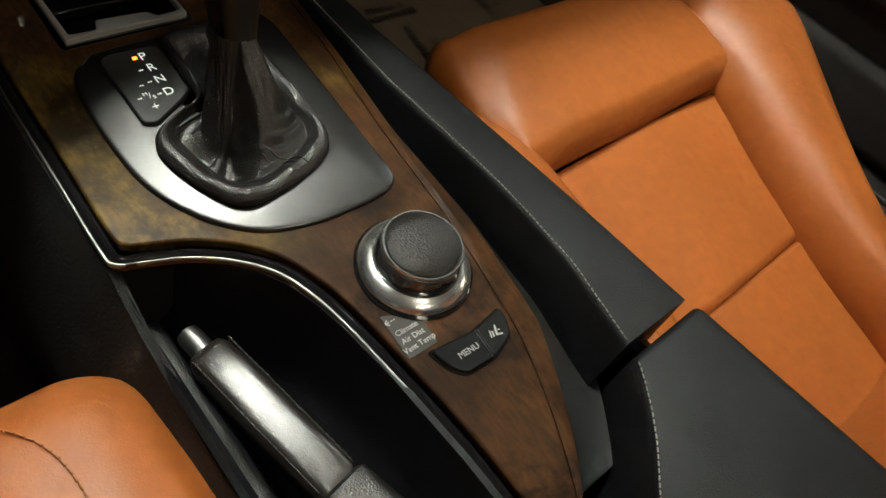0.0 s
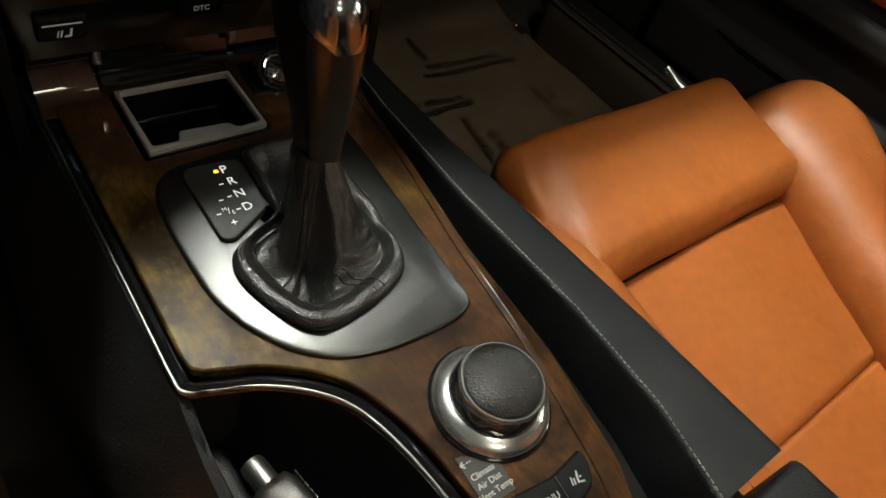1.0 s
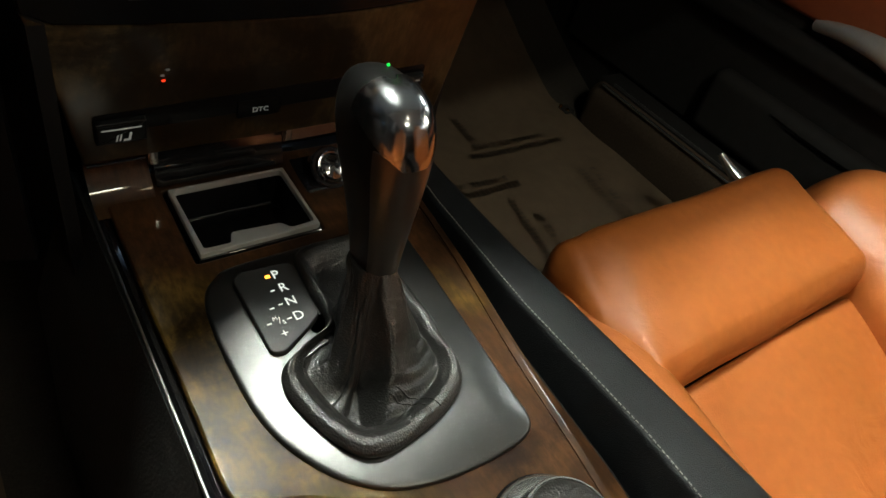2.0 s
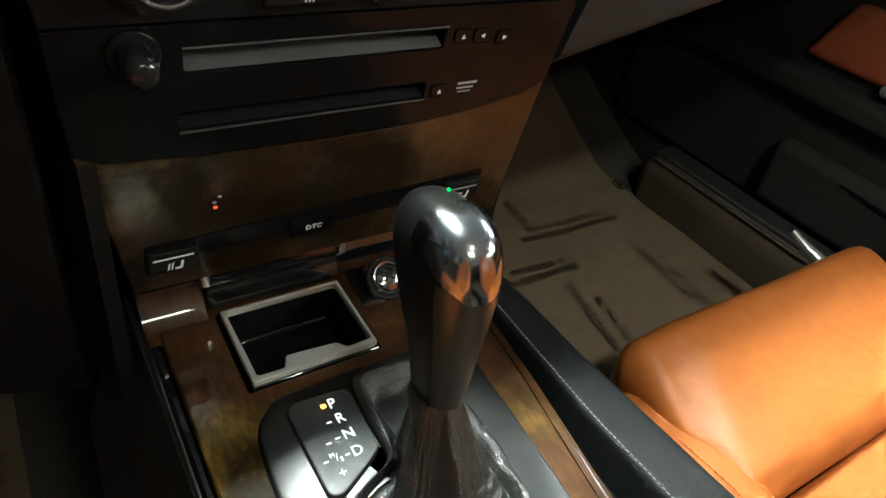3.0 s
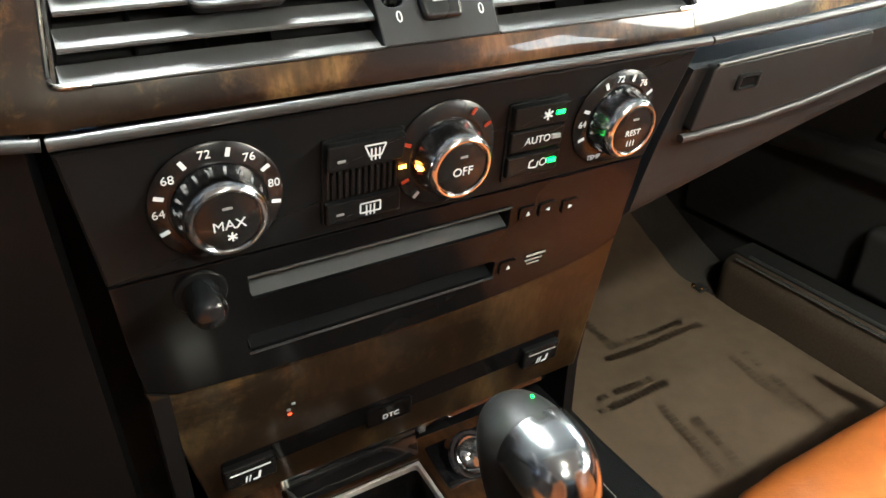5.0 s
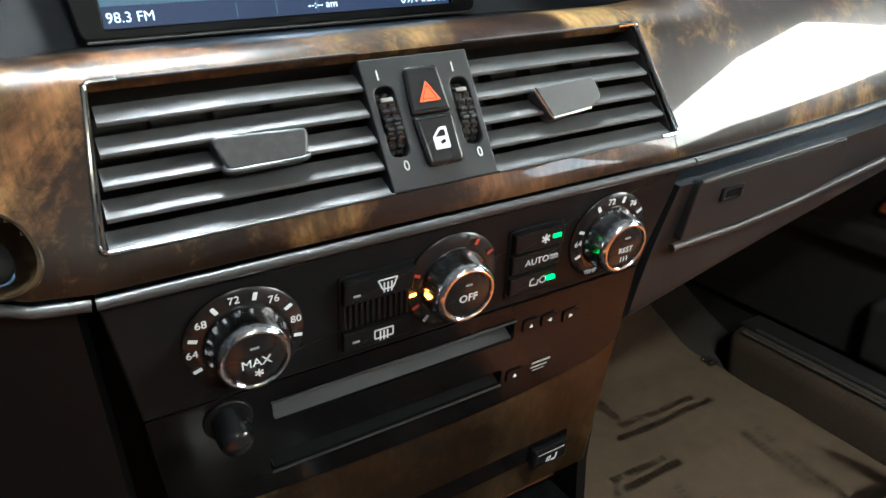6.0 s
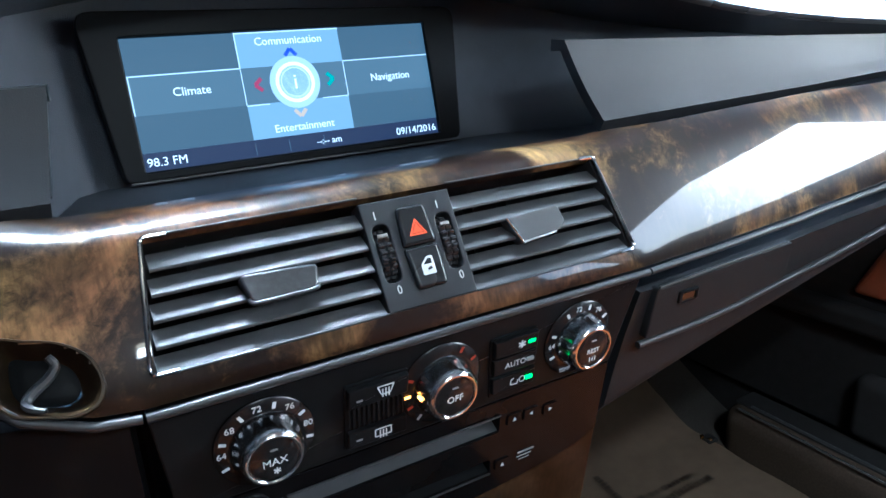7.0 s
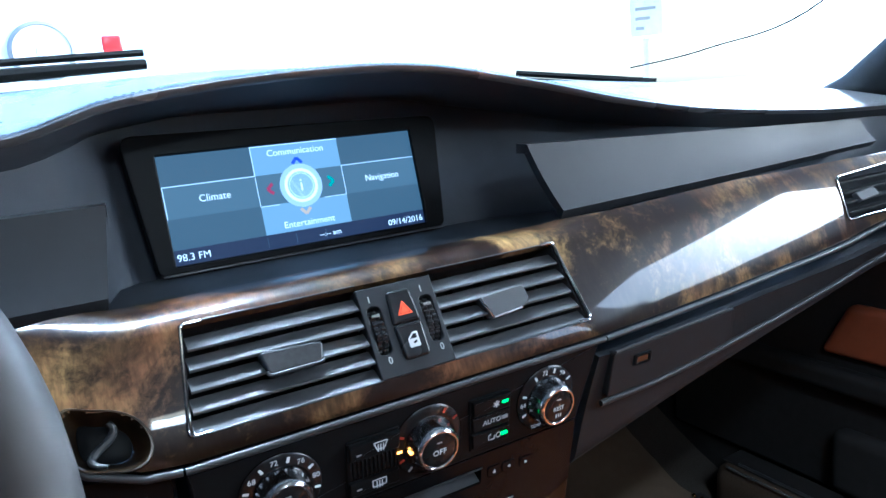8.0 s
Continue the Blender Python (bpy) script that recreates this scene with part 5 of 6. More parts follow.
# ---- ash tray ----
tray = thing("ash_tray", CON @ Vector((-0.036, 0.047, -0.02)), "open ash tray with a satin metal frame", "ash tray")
outer = rounded([(-0.0748, 0.0168), (0.0040, 0.0180), (0.0036, 0.0765), (-0.0746, 0.0765)], 0.0012)
inn = rounded([(-0.0710, 0.0212), (-0.0545, 0.0207), (-0.0515, 0.0290), (-0.0195, 0.0270), (-0.0150, 0.0212), (0.0014, 0.0222), (0.0010, 0.0743), (-0.0718, 0.0743)], [0.002, 0.002, 0.002, 0.002, 0.002, 0.002, 0.003, 0.003])
part("tray_frame", plate(CON, outer, 0.0035, 0.0045, 0.0008, holes=(inn,)), M_TRAY, tray, "satin silver frame with a thumb tab")
part("tray_floor", plate(CON, rect(-0.074, 0.003, 0.018, 0.077), -0.034, 0.002), M_GLOSS, tray)
for a, b in (((-0.0755, 0.016), (-0.0735, 0.0775)), ((0.0025, 0.016), (0.0045, 0.0775)), ((-0.0755, 0.0155), (0.0045, 0.0175)), ((-0.0755, 0.0755), (0.0045, 0.0775))):
    part("tray_wall", plate(CON, rect(a[0], b[0], a[1], b[1], 0.0003, 1), 0.0, 0.034, 0.0003, 1), M_GLOSS, tray)
part("stub_rest", pillow((-0.0700, 0.0600, -0.018), (-0.0100, 0.0630, -0.012), 0.001, CON, cells=3), M_GLOSS, tray)

# ---- power socket ----
lighter = thing("power_socket_plug", CON @ Vector((0.033, 0.066, 0.006)), "round socket plug with a bright ring beside the tray", "socket")
m = CON @ pose(0.0330, 0.0610, 0.0085, 36, 0, 0)
part("housing", lathe(m, [(0.0155, -0.02), (0.0155, 0.0), (0.0145, 0.0012), (0.0122, 0.0012), (0.0118, -0.002), (0.0, -0.002)], 40), M_GLOSS, lighter)
part("ring", lathe(m, [(0.0118, -0.002), (0.0120, 0.0020), (0.0110, 0.0030), (0.0098, 0.0026), (0.0096, 0.0), (0.0, 0.0)], 40), M_RIM, lighter, "brushed metal ring")
part("cap", lathe(m, [(0.0092, 0.0), (0.0090, 0.0020), (0.0080, 0.0027), (0.0, 0.0031)], 40), M_RIM, lighter)
part("plug_sign", bars(m, [(-0.0035, -0.0015, 0.0, 0.0015, 0.0012), (0.0, 0.0015, 0.0035, -0.0015, 0.0012)], 0.0034), M_DARK, lighter)
part("socket_pocket", pillow((0.010, 0.030, 0.404), (0.088, 0.070, 0.4255), 0.004), M_GLOSS, console)

# ---- gear selector ----
gear = thing("gear_selector", CON @ Vector((-0.012, -0.07, 0)), "automatic gear selector with leather boot and chrome-topped lever", "gear selector")
bz = [(-0.0600, 0.0035), (-0.0735, -0.0020), (-0.0830, -0.0130), (-0.0870, -0.0360), (-0.0876, -0.0700), (-0.0855, -0.0980), (-0.0775, -0.1215), (-0.0635, -0.1430), (-0.0430, -0.1592), (-0.0160, -0.1670), (0.0170, -0.1686), (0.0360, -0.1668), (0.0455, -0.1615), (0.0482, -0.1530), (0.0484, -0.1420), (0.0515, -0.0780), (0.0535, -0.0180), (0.0520, -0.0020), (0.0440, 0.0040), (0.0, 0.0045)]
bz = [p.to_2d() for p in spline([(*p, 0) for p in bz], 5, True)]
# outline of the boot's hem, and the plate crowned round it
base = [(-0.0245, -0.0100), (-0.0050, -0.0060), (0.0120, -0.0080), (0.0215, -0.0250), (0.0245, -0.0600), (0.0247, -0.0880), (0.0208, -0.1170), (0.0050, -0.1305), (-0.0245, -0.1390), (-0.0440, -0.1385), (-0.0555, -0.1265), (-0.0655, -0.0975), (-0.0632, -0.0790), (-0.0455, -0.0690), (-0.0300, -0.0600), (-0.0280, -0.0300)]
base = [(-0.020 + (a + 0.020) * 1.03, -0.075 + (b + 0.075) * 1.03) for a, b in base]
base = [p.to_2d() for p in spline([(*p, 0) for p in base], 9, True)]
mid = Vector((-0.018, -0.078))
hem_round = sorted((math.atan2(p.y - mid.y, p.x - mid.x), (p - mid).length) for p in base)
if area2(bz) < 0:
    bz = bz[::-1]
rings = [[CON @ Vector((p.x, p.y, -0.0008)) for p in bz]]
for d in (0.0, 0.0006, 0.0014, 0.003, 0.006, 0.010, 0.014, 0.019, 0.025, 0.032, 0.060):
    ring = []
    for p in bz:
        away = p - mid
        hole = float(np.interp(math.atan2(away.y, away.x), [h[0] for h in hem_round], [h[1] for h in hem_round], period=2 * math.pi)) - 0.007
        q = mid + away * (max(hole, away.length - d) / away.length)
        edge = 0.0011 * max(0.0, 1 - d / 0.0014) ** 2
        ring.append(CON @ Vector((q.x, q.y, 0.0056 - 0.0034 * max(0.0, 1 - d / 0.032) ** 2 - edge)))
    rings.append(ring)
rings.append([p - Vector((0, 0, 0.005)) for p in rings[-1]])
part("bezel", loft(rings, caps=False), M_BEZEL, gear, "satin graphite bezel plate", 45)
pr = rounded([(-0.0672, -0.0125), (-0.0620, -0.0075), (-0.0325, -0.0095), (-0.0295, -0.0150), (-0.0315, -0.0520), (-0.0400, -0.0580), (-0.0600, -0.0690), (-0.0668, -0.0660)], 0.003)
ind = part("indicator_panel", plate(CON, pr, 0.0088, 0.005, 0.0010, 3), M_INDICATOR, gear, "graphite position panel with white letters")
for text, u, v, s in (("P", -0.0431, -0.0172, 0.0062), ("R", -0.0428, -0.0275, 0.0060), ("N", -0.0428, -0.0382, 0.0060), ("D", -0.0431, -0.0493, 0.0060), ("M", -0.0563, -0.0468, 0.0026), ("/", -0.0543, -0.0487, 0.0044), ("S", -0.0524, -0.0506, 0.0026), ("+", -0.0552, -0.0580, 0.0056)):
    part("lettering", words(text, CON, u, v, s, 0.0091, turn=0), M_PRINT_LIT, ind)
for u, v in ((-0.0493, -0.0277), (-0.0492, -0.0384), (-0.0548, -0.0395), (-0.0487, -0.0493), (-0.0604, -0.0490)):
    part("position_mark", bars(CON, [(u - 0.0013, v, u + 0.0013, v, 0.0009)], 0.0091), M_PRINT_LIT, ind)
part("lit_mark", plate(CON, rect(-0.0493, -0.0465, -0.0180, -0.0158, 0.0005), 0.0093, 0.0006, 0.0002), M_AMBER, ind, "glowing amber mark beside P")

# leather boot: gathers from the plate up to the collar in folds
LEV = Vector((-0.0090, -0.0800, 0.0))       # lever where it leaves the boot
# how far the leather hangs as a straight slope instead of hugging the lever, by the angle round it
SLACK = [(-180, 0.10), (-174, 0.50), (-165, 0.52), (-155, 0.06), (-145, 0.03), (-137, 0.20), (-131, 0.20), (-124, 0.03), (-113, 0.05), (-101, 1.0), (-66, 0.94), (-52, 1.0), (-44, 0.14), (-10, 0.02), (30, 0.10), (70, 0.55), (120, 0.45), (150, 0.05), (172, 0.04), (180, 0.10)]
HEM = [(0.0, 0.0), (-0.0022, 0.0018), (-0.0016, 0.0052), (0.0022, 0.0080), (0.0066, 0.0076), (0.0105, 0.0050), (0.0135, 0.0024)]
FOOT = Vector((-0.0190, -0.0300, 0.0))      # the gathered tube of leather stands off the lever at its foot
steps = 60
nb = len(base)


def sagging(path, k):
    """Point (radius, height) on a smooth way through the given ones."""
    x = k * (len(path) - 1)
    return flow(x, [(i, q[0]) for i, q in enumerate(path)]), flow(x, [(i, q[1]) for i, q in enumerate(path)])


rings = []
for s in range(steps + 1):
    t = s / steps
    ring = []
    for p in base:
        q = CON @ Vector((p.x, p.y, 0.0045))
        d = Vector((q.x - LEV.x, q.y - LEV.y, 0))
        reach, c = d.length, d.normalized()
        a = math.degrees(math.atan2(d.y, d.x))
        tight = min(1.0, (reach - 0.0165) / 0.0135)
        around = Vector((c.x * 2.6, c.y * 2.6, 0))
        rough = 1 + 0.24 * noise.noise(Vector((q.x * 75, q.y * 75, 0.7))) + 0.06 * noise.noise(Vector((q.x * 210, q.y * 210, 2.7)))
        lean = Vector((0, 0, 0))
        if t < 0.30:
            inside, up = sagging(HEM, t / 0.30)
            ripple = 0.00030 * math.sin(inside * 1500 + 2.2 * noise.noise(q * 55)) * math.sin(math.pi * t / 0.30)
            r, z = reach - inside * tight, up * rough + ripple
        else:
            k = (t - 0.30) / 0.70
            top = 0.4700 - 0.0045 * math.sin(math.radians(a)) - q.z
            start = reach - 0.0135 * tight
            z0 = 0.0024 * rough
            tube_way = [(start, z0), (start * 0.70 + 0.0140 * 0.30, -0.0085), (0.0128, -0.0070), (0.0112, 0.0110), (0.0108, 0.0260), (0.0116, 0.0400), (0.0136, top)]
            slope_way = [(start, z0)] + [(start + (0.0136 - start) * f, z0 + (top - z0) * g) for f, g in ((0.12, 0.055), (0.32, 0.20), (0.55, 0.43), (0.74, 0.66), (0.90, 0.86), (1.0, 1.0))]
            w = ease(a + 7 * noise.noise(Vector((k * 3, 0.4, a * 0.01))), SLACK)
            (r0, za), (r1, zb) = sagging(tube_way, k), sagging(slope_way, k)
            r, z = r0 + (r1 - r0) * w, za + (zb - za) * w
            env = math.sin(math.pi * min(1.0, k * 1.02)) ** 0.6
            # long folds drawn down from the collar, and bunched wrinkles low on the leather
            r += 0.0026 * noise.noise(around * 1.1 + Vector((0, 0, z * 16 + 4.0))) * env
            r += 0.0011 * env * noise.noise(Vector((q.x * 150, q.y * 150, z * 130)))
            low = math.exp(-((z - 0.008) / 0.007) ** 2) * env
            z += low * (0.0017 * math.sin(r * 900 + a * 0.06) + 0.0020 * noise.noise(Vector((c.x * r * 110, c.y * r * 110, 3.0))))
            z = max(z, 0.0024 - 0.012 * ease(k, [(0.02, 0), (0.14, 1)]))
            lean = FOOT * (1 - w) * ease(k, [(0, 0), (0.34, 1), (1, 1)]) * max(0.0, 1 - max(z, 0.0) / top)
        ring.append(Vector((LEV.x + c.x * r, LEV.y + c.y * r, q.z + z)) + lean)
    rings.append(ring)
boot = part("boot", loft(rings, True, False), M_LEATHER, gear, "creased black leather boot", 80)
# double seam that swings round the rear of the boot
turn_of = [math.atan2(p.y + 0.0188 - LEV.y - 0.0188, p.x - LEV.x) for p in base]
order = sorted(range(nb), key=lambda i: turn_of[i])
for off in (0.0, 0.11):
    way = []
    for s in range(8, 31):
        want = flow(s, [(6, -1.52), (12, -1.56), (18, -1.64), (24, -1.76), (31, -1.90)]) + off
        way.append(Vector([float(np.interp(want, [turn_of[i] for i in order], [rings[s][i][ax] for i in order])) for ax in range(3)]))
    part("boot_seam", tube(spline(way[::2], 3), 0.0007, 6), M_LEATHER, boot)
part("collar", lathe(Matrix.Translation((LEV.x, LEV.y, 0.466)), [(0.0122, -0.004), (0.0138, 0.0), (0.0137, 0.0035), (0.0122, 0.006), (0.0, 0.006)], 40), M_LEATHER, gear)

# lever and grip: dark leather sides, metal spine towards the rear, chrome crown
levels = [(0.462, 0.0104, 0.0140, -0.0800), (0.475, 0.0112, 0.0158, -0.0785), (0.490, 0.0125, 0.0185, -0.0765), (0.505, 0.0143, 0.0218, -0.0740), (0.520, 0.0165, 0.0255, -0.0712), (0.535, 0.0184, 0.0285, -0.0685), (0.548, 0.0187, 0.0300, -0.0665), (0.558, 0.0176, 0.0285, -0.0655), (0.565, 0.0150, 0.0245, -0.0650), (0.5695, 0.0105, 0.0175, -0.0650), (0.5718, 0.0050, 0.0085, -0.0650), (0.5722, 0.0008, 0.0012, -0.0650)]
lev = [p for p in spline([(a, b, c) for a, b, c, d in levels], 4)]
lev_y = [p.x for p in spline([(d, 0, 0) for a, b, c, d in levels], 4)]
NS = 64


def lever_ring(i, grow=0.0):
    z, rx, ry = lev[i]
    return [Vector((LEV.x + 0.001 + (rx + grow) * math.copysign(abs(math.cos(a)) ** 0.85, math.cos(a)), lev_y[i] + (ry + grow) * math.copysign(abs(math.sin(a)) ** 0.85, math.sin(a)), z + grow)) for a in (2 * math.pi * j / NS for j in range(NS))]


part("grip", loft([lever_ring(i) for i in range(len(lev))]), M_LEVER, gear, "black leather grip", 60)


def strip(i0, i1, half, grow, name, mat, label):
    """Patch of the lever's rear side between two levels, proud of the grip."""
    rows = []
    for i in range(i0, i1):
        h = half(i)
        ring = lever_ring(i, grow)
        mid = int(NS * 0.76)
        rows.append([ring[(mid + j) % NS] for j in range(-h, h + 1)])
    rows = [[tuple(p) for p in spline(r, 4)] for r in rows]
    rows = [[r[int(round(q * (len(r) - 1)))] for q in np.linspace(0, 1, 33)] for r in rows]
    return part(name, sheet(rows, 0.0012), mat, gear, label, 60)


strip(0, 25, lambda i: 10, 0.0009, "metal_spine", M_SHAFT, "bronze-grey metal spine")
strip(22, len(lev) - 1, lambda i: int(16 - 1.5 * max(0, 28 - i) ** 1.2), 0.0011, "chrome_crown", M_CROWN, "polished chrome crown")
part("crown_lamp", pillow((-0.0040, -0.0560, 0.5716), (-0.0026, -0.0545, 0.5728), 0.0004, cells=2), M_GREEN, gear)

# ---- rotary controller ----
ctrl = thing("rotary_controller", CON @ Vector((0.018, -0.2155, 0)), "silver rotary controller with a leather-topped knob", "control knob")
m = CON @ Matrix.Translation((0.0164, -0.2185, 0.0)) @ Matrix.Diagonal((1.0, 1.0, 0.84, 1.0))
part("seat_ring", lathe(m, [(0.0352, -0.002), (0.0352, 0.0014), (0.0344, 0.0022), (0.032, 0.0026), (0.0, 0.0026)], 64), M_GLOSS, ctrl)
part("skirt", lathe(m, [(0.0332, 0.002), (0.0337, 0.0036), (0.0333, 0.0052), (0.0312, 0.0074), (0.0282, 0.0092), (0.0258, 0.0100), (0.0250, 0.0094), (0.0, 0.0094)], 72), M_SKIRT, ctrl, "satin silver skirt")
part("shadow_gap", lathe(m, [(0.0249, 0.0090), (0.0247, 0.0118), (0.0236, 0.0126), (0.0, 0.0126)], 64), M_GLOSS, ctrl, "black ring under the knob")
knob = part("knob_body", lathe(m, [(0.0231, 0.0112), (0.0238, 0.0128), (0.0232, 0.0175), (0.0224, 0.0225), (0.0228, 0.0242), (0.0, 0.0242)], 96, 8, 0.0012, (1, 2)), M_RIM, ctrl, "bright grip ring with notches", 30)
part("rim", lathe(m, [(0.0226, 0.0238), (0.0236, 0.0250), (0.0236, 0.0268), (0.0230, 0.0280), (0.0222, 0.0280), (0.0218, 0.0270), (0.0, 0.0270)], 72), M_SKIRT, knob, "thin silver rim")
part("leather_pad", lathe(m, [(0.0219, 0.0264), (0.0214, 0.0281), (0.0190, 0.0299), (0.0135, 0.0315), (0.0065, 0.0324), (0.0, 0.0326)], 48), M_KNOB, knob, "grained black leather pad")

# ---- menu and voice keys ----
keys = thing("menu_keys", CON @ Vector((0.016, -0.277, 0)), "pair of black keys lettered MENU and a voice sign", "button")
ko = rounded([(-0.0120, -0.2650), (0.0180, -0.2686), (0.0425, -0.2648), (0.0418, -0.2730), (0.0362, -0.2838), (0.0195, -0.2888), (-0.0014, -0.2882), (-0.0080, -0.2806)], [0.003, 0.004, 0.003, 0.003, 0.004, 0.004, 0.004, 0.003])
part("key_surround", plate(CON, ko, 0.0012, 0.003, 0.0006), M_GLOSS, keys)
part("menu_key", plate(CON, rounded([(-0.0106, -0.2660), (0.0182, -0.2696), (0.0166, -0.2876), (-0.0009, -0.2871), (-0.0071, -0.2801)], [0.003, 0.001, 0.001, 0.004, 0.003]), 0.0040, 0.004, 0.0010, 3), M_BUTTON, keys)
part("voice_key", plate(CON, rounded([(0.0192, -0.2696), (0.0414, -0.2660), (0.0407, -0.2725), (0.0354, -0.2830), (0.0196, -0.2876), (0.0176, -0.2877)], [0.001, 0.003, 0.003, 0.004, 0.003, 0.001]), 0.0040, 0.004, 0.0010, 3), M_BUTTON, keys)
part("key_split", bars(CON, [(0.0187, -0.2698, 0.0171, -0.2874, 0.0006)], 0.0036), M_TRIM, keys)
part("lettering", words("MENU", CON, 0.0072, -0.2776, 0.0036, 0.0043, turn=-2), M_PRINT, keys)
du, dv = 0.0276 - 0.0309, -0.2768 + 0.2754
part("voice_sign", bars(CON, [(a + du, b + dv, c + du, d + dv, w) for a, b, c, d, w in ((0.0288, -0.2775, 0.0300, -0.2742, 0.0009), (0.0272, -0.2772, 0.0287, -0.2732, 0.0008), (0.0312, -0.2778, 0.0318, -0.2755, 0.0013), (0.0318, -0.2755, 0.0330, -0.2735, 0.0013), (0.0330, -0.2735, 0.0338, -0.2720, 0.0010), (0.0322, -0.2776, 0.0348, -0.2785, 0.0009), (0.0333, -0.2752, 0.0347, -0.2756, 0.0008))], 0.0043), M_PRINT, keys)

# ---- sticker ----
note = thing("direction_sticker", CON @ Vector((-0.011, -0.248, 0)), "small grey sticker with white words and an arrow", "sticker")
part("film", plate(CON, rounded([(-0.0218, -0.2631), (-0.0020, -0.2633), (-0.0008, -0.2467), (-0.0165, -0.2360), (-0.0206, -0.2349)], 0.0008), 0.0004, 0.0004, 0.0001, 1), M_STICKER, note)
for i, text in enumerate(("Climate", "Air Dist", "Vent Temp")):
    part("lettering", words(text, CON, (-0.0122, -0.0118, -0.0114)[i], -0.2480 - 0.0054 * i, 0.0033, 0.0006), M_PRINT, note)
part("arrow", bars(CON, [(-0.0208, -0.2400, -0.0186, -0.2383, 0.0007), (-0.0208, -0.2400, -0.0186, -0.2418, 0.0007), (-0.0200, -0.2400, -0.0180, -0.2400, 0.0006), (-0.0170, -0.2400, -0.0160, -0.2400, 0.0006), (-0.0152, -0.2400, -0.0142, -0.2400, 0.0006)], 0.0006), M_PRINT, note)

# ---- parking brake ----
brake = thing("parking_brake", (-0.09, -0.26, 0.33), "parking brake lever wrapped in worn black leather", "parking brake")
pa, pb = Vector((-0.0965, -0.2070, 0.372)), Vector((-0.0805, -0.3080, 0.372))
axis = (pb - pa).normalized()
side = Vector((-axis.y, axis.x, 0)) * -1


def brake_ring(t, rx, rz, dz=0.0):
    c = pa.lerp(pb, t) + Vector((0, 0, dz))
    up = Vector((0, 0, 1)) + side * 0.09
    out = side - Vector((0, 0, 0.09))
    return [c + out * rx * math.copysign(abs(math.cos(a)) ** 0.45, math.cos(a)) + up * rz * math.copysign(abs(math.sin(a)) ** 0.50, math.sin(a)) for a in (2 * math.pi * j / 36 for j in range(36))]


prof = [(-0.02, 0.004, 0.004), (0.0, 0.0100, 0.0095), (0.05, 0.0122, 0.0118), (0.25, 0.0130, 0.0126), (0.6, 0.0135, 0.0130), (0.95, 0.0132, 0.0126), (1.0, 0.0128, 0.012)]
part("grip", loft([brake_ring(*p) for p in prof]), M_GRIP, brake, "shiny worn leather grip", 60)
part("release_button", lathe(Matrix.Translation(pa - axis * 0.004) @ (-axis).to_track_quat("Z", "Y").to_matrix().to_4x4(), [(0.0070, -0.004), (0.0070, 0.010), (0.0062, 0.013), (0.0, 0.0138)], 28), M_STEEL_GREY, brake, "silver release button")
part("gaiter", loft([brake_ring(1.0, 0.0140, 0.0128), brake_ring(1.02, 0.0165, 0.0150), brake_ring(1.25, 0.0190, 0.018, -0.004), brake_ring(1.6, 0.026, 0.028, -0.014), brake_ring(2.2, 0.034, 0.035, -0.022)]), M_LEATHER, brake, "black leather gaiter")
for s, off in ((1, 0.0112), (-1, 0.0112)):
    part("grip_seam", stitches([pa.lerp(pb, t) + side * s * off * 1.03 + Vector((0, 0, 0.0110)) for t in np.linspace(0.04, 0.97, 20)], 0.0028, 0.0012, 0.00060), M_SEAM, brake)
part("base_pad", pillow((-0.118, -0.60, 0.318), (-0.105, -0.17, 0.368), 0.006, cells=8), M_PAD, brake, "black leather strip beside the lever")

# ---- padded ridge and armrest ----
ridge = thing("padded_ridge", (0.105, -0.15, 0.40), "black padded console ridge with a sewn edge", "console trim")


def ridge_ring(y):
    xl = line(y, [(-0.36, 0.0690), (-0.345, 0.0712), (-0.292, 0.0845), (-0.22, 0.0905), (-0.11, 0.0905), (0.0, 0.0985), (0.10, 0.112)])
    xr = line(y, [(-0.36, 0.1335), (-0.22, 0.1310), (-0.06, 0.1280), (0.03, 0.1310), (0.10, 0.1370)])
    z = line(y, [(-0.36, 0.4335), (-0.25, 0.4300), (-0.10, 0.4220), (0.0, 0.4160), (0.10, 0.410)])
    pts = rounded([(xl - 0.008, 0.375), (xr + 0.002, 0.33), (xr, z - 0.002), (xl, z + 0.001)], [0.002, 0.01, 0.007, 0.005], 5)
    return [Vector((p.x, y, p.y)) for p in pts], Vector((xl + 0.0022, y, z + 0.0008))


ys = np.linspace(0.095, -0.3475, 44)
part("pad", loft([ridge_ring(y)[0] for y in ys]), M_PAD, ridge, "", 60)
part("edge_seam", stitches([ridge_ring(y)[1] for y in np.linspace(0.06, -0.346, 80)], 0.0022, 0.0012, 0.00042), M_THREAD, ridge, "pale sewn seam")
arm = thing("armrest_lid", (0.07, -0.48, 0.40), "black padded armrest lid with a sewn edge", "armrest")


def lid_left(y):
    return line(-y, [(0.354, 0.0680), (0.366, 0.0600), (0.380, 0.0485), (0.392, 0.0370), (0.408, 0.0180), (0.425, 0.000), (0.45, -0.012), (0.64, -0.015)])


def lid_ring(y, drop=0.0):
    xl = lid_left(y)
    z = 0.434 + 0.10 * (-0.354 - y) * 0.5
    pts = rounded([(xl, 0.36), (0.137, 0.34), (0.1350 + 0.02 * (-0.354 - y), z - drop), (xl + 0.001, z - drop - 0.001)], [0.003, 0.01, 0.009, 0.006], 5)
    return [Vector((p.x, y, p.y)) for p in pts], Vector((xl + 0.003, y, z - 0.0005))


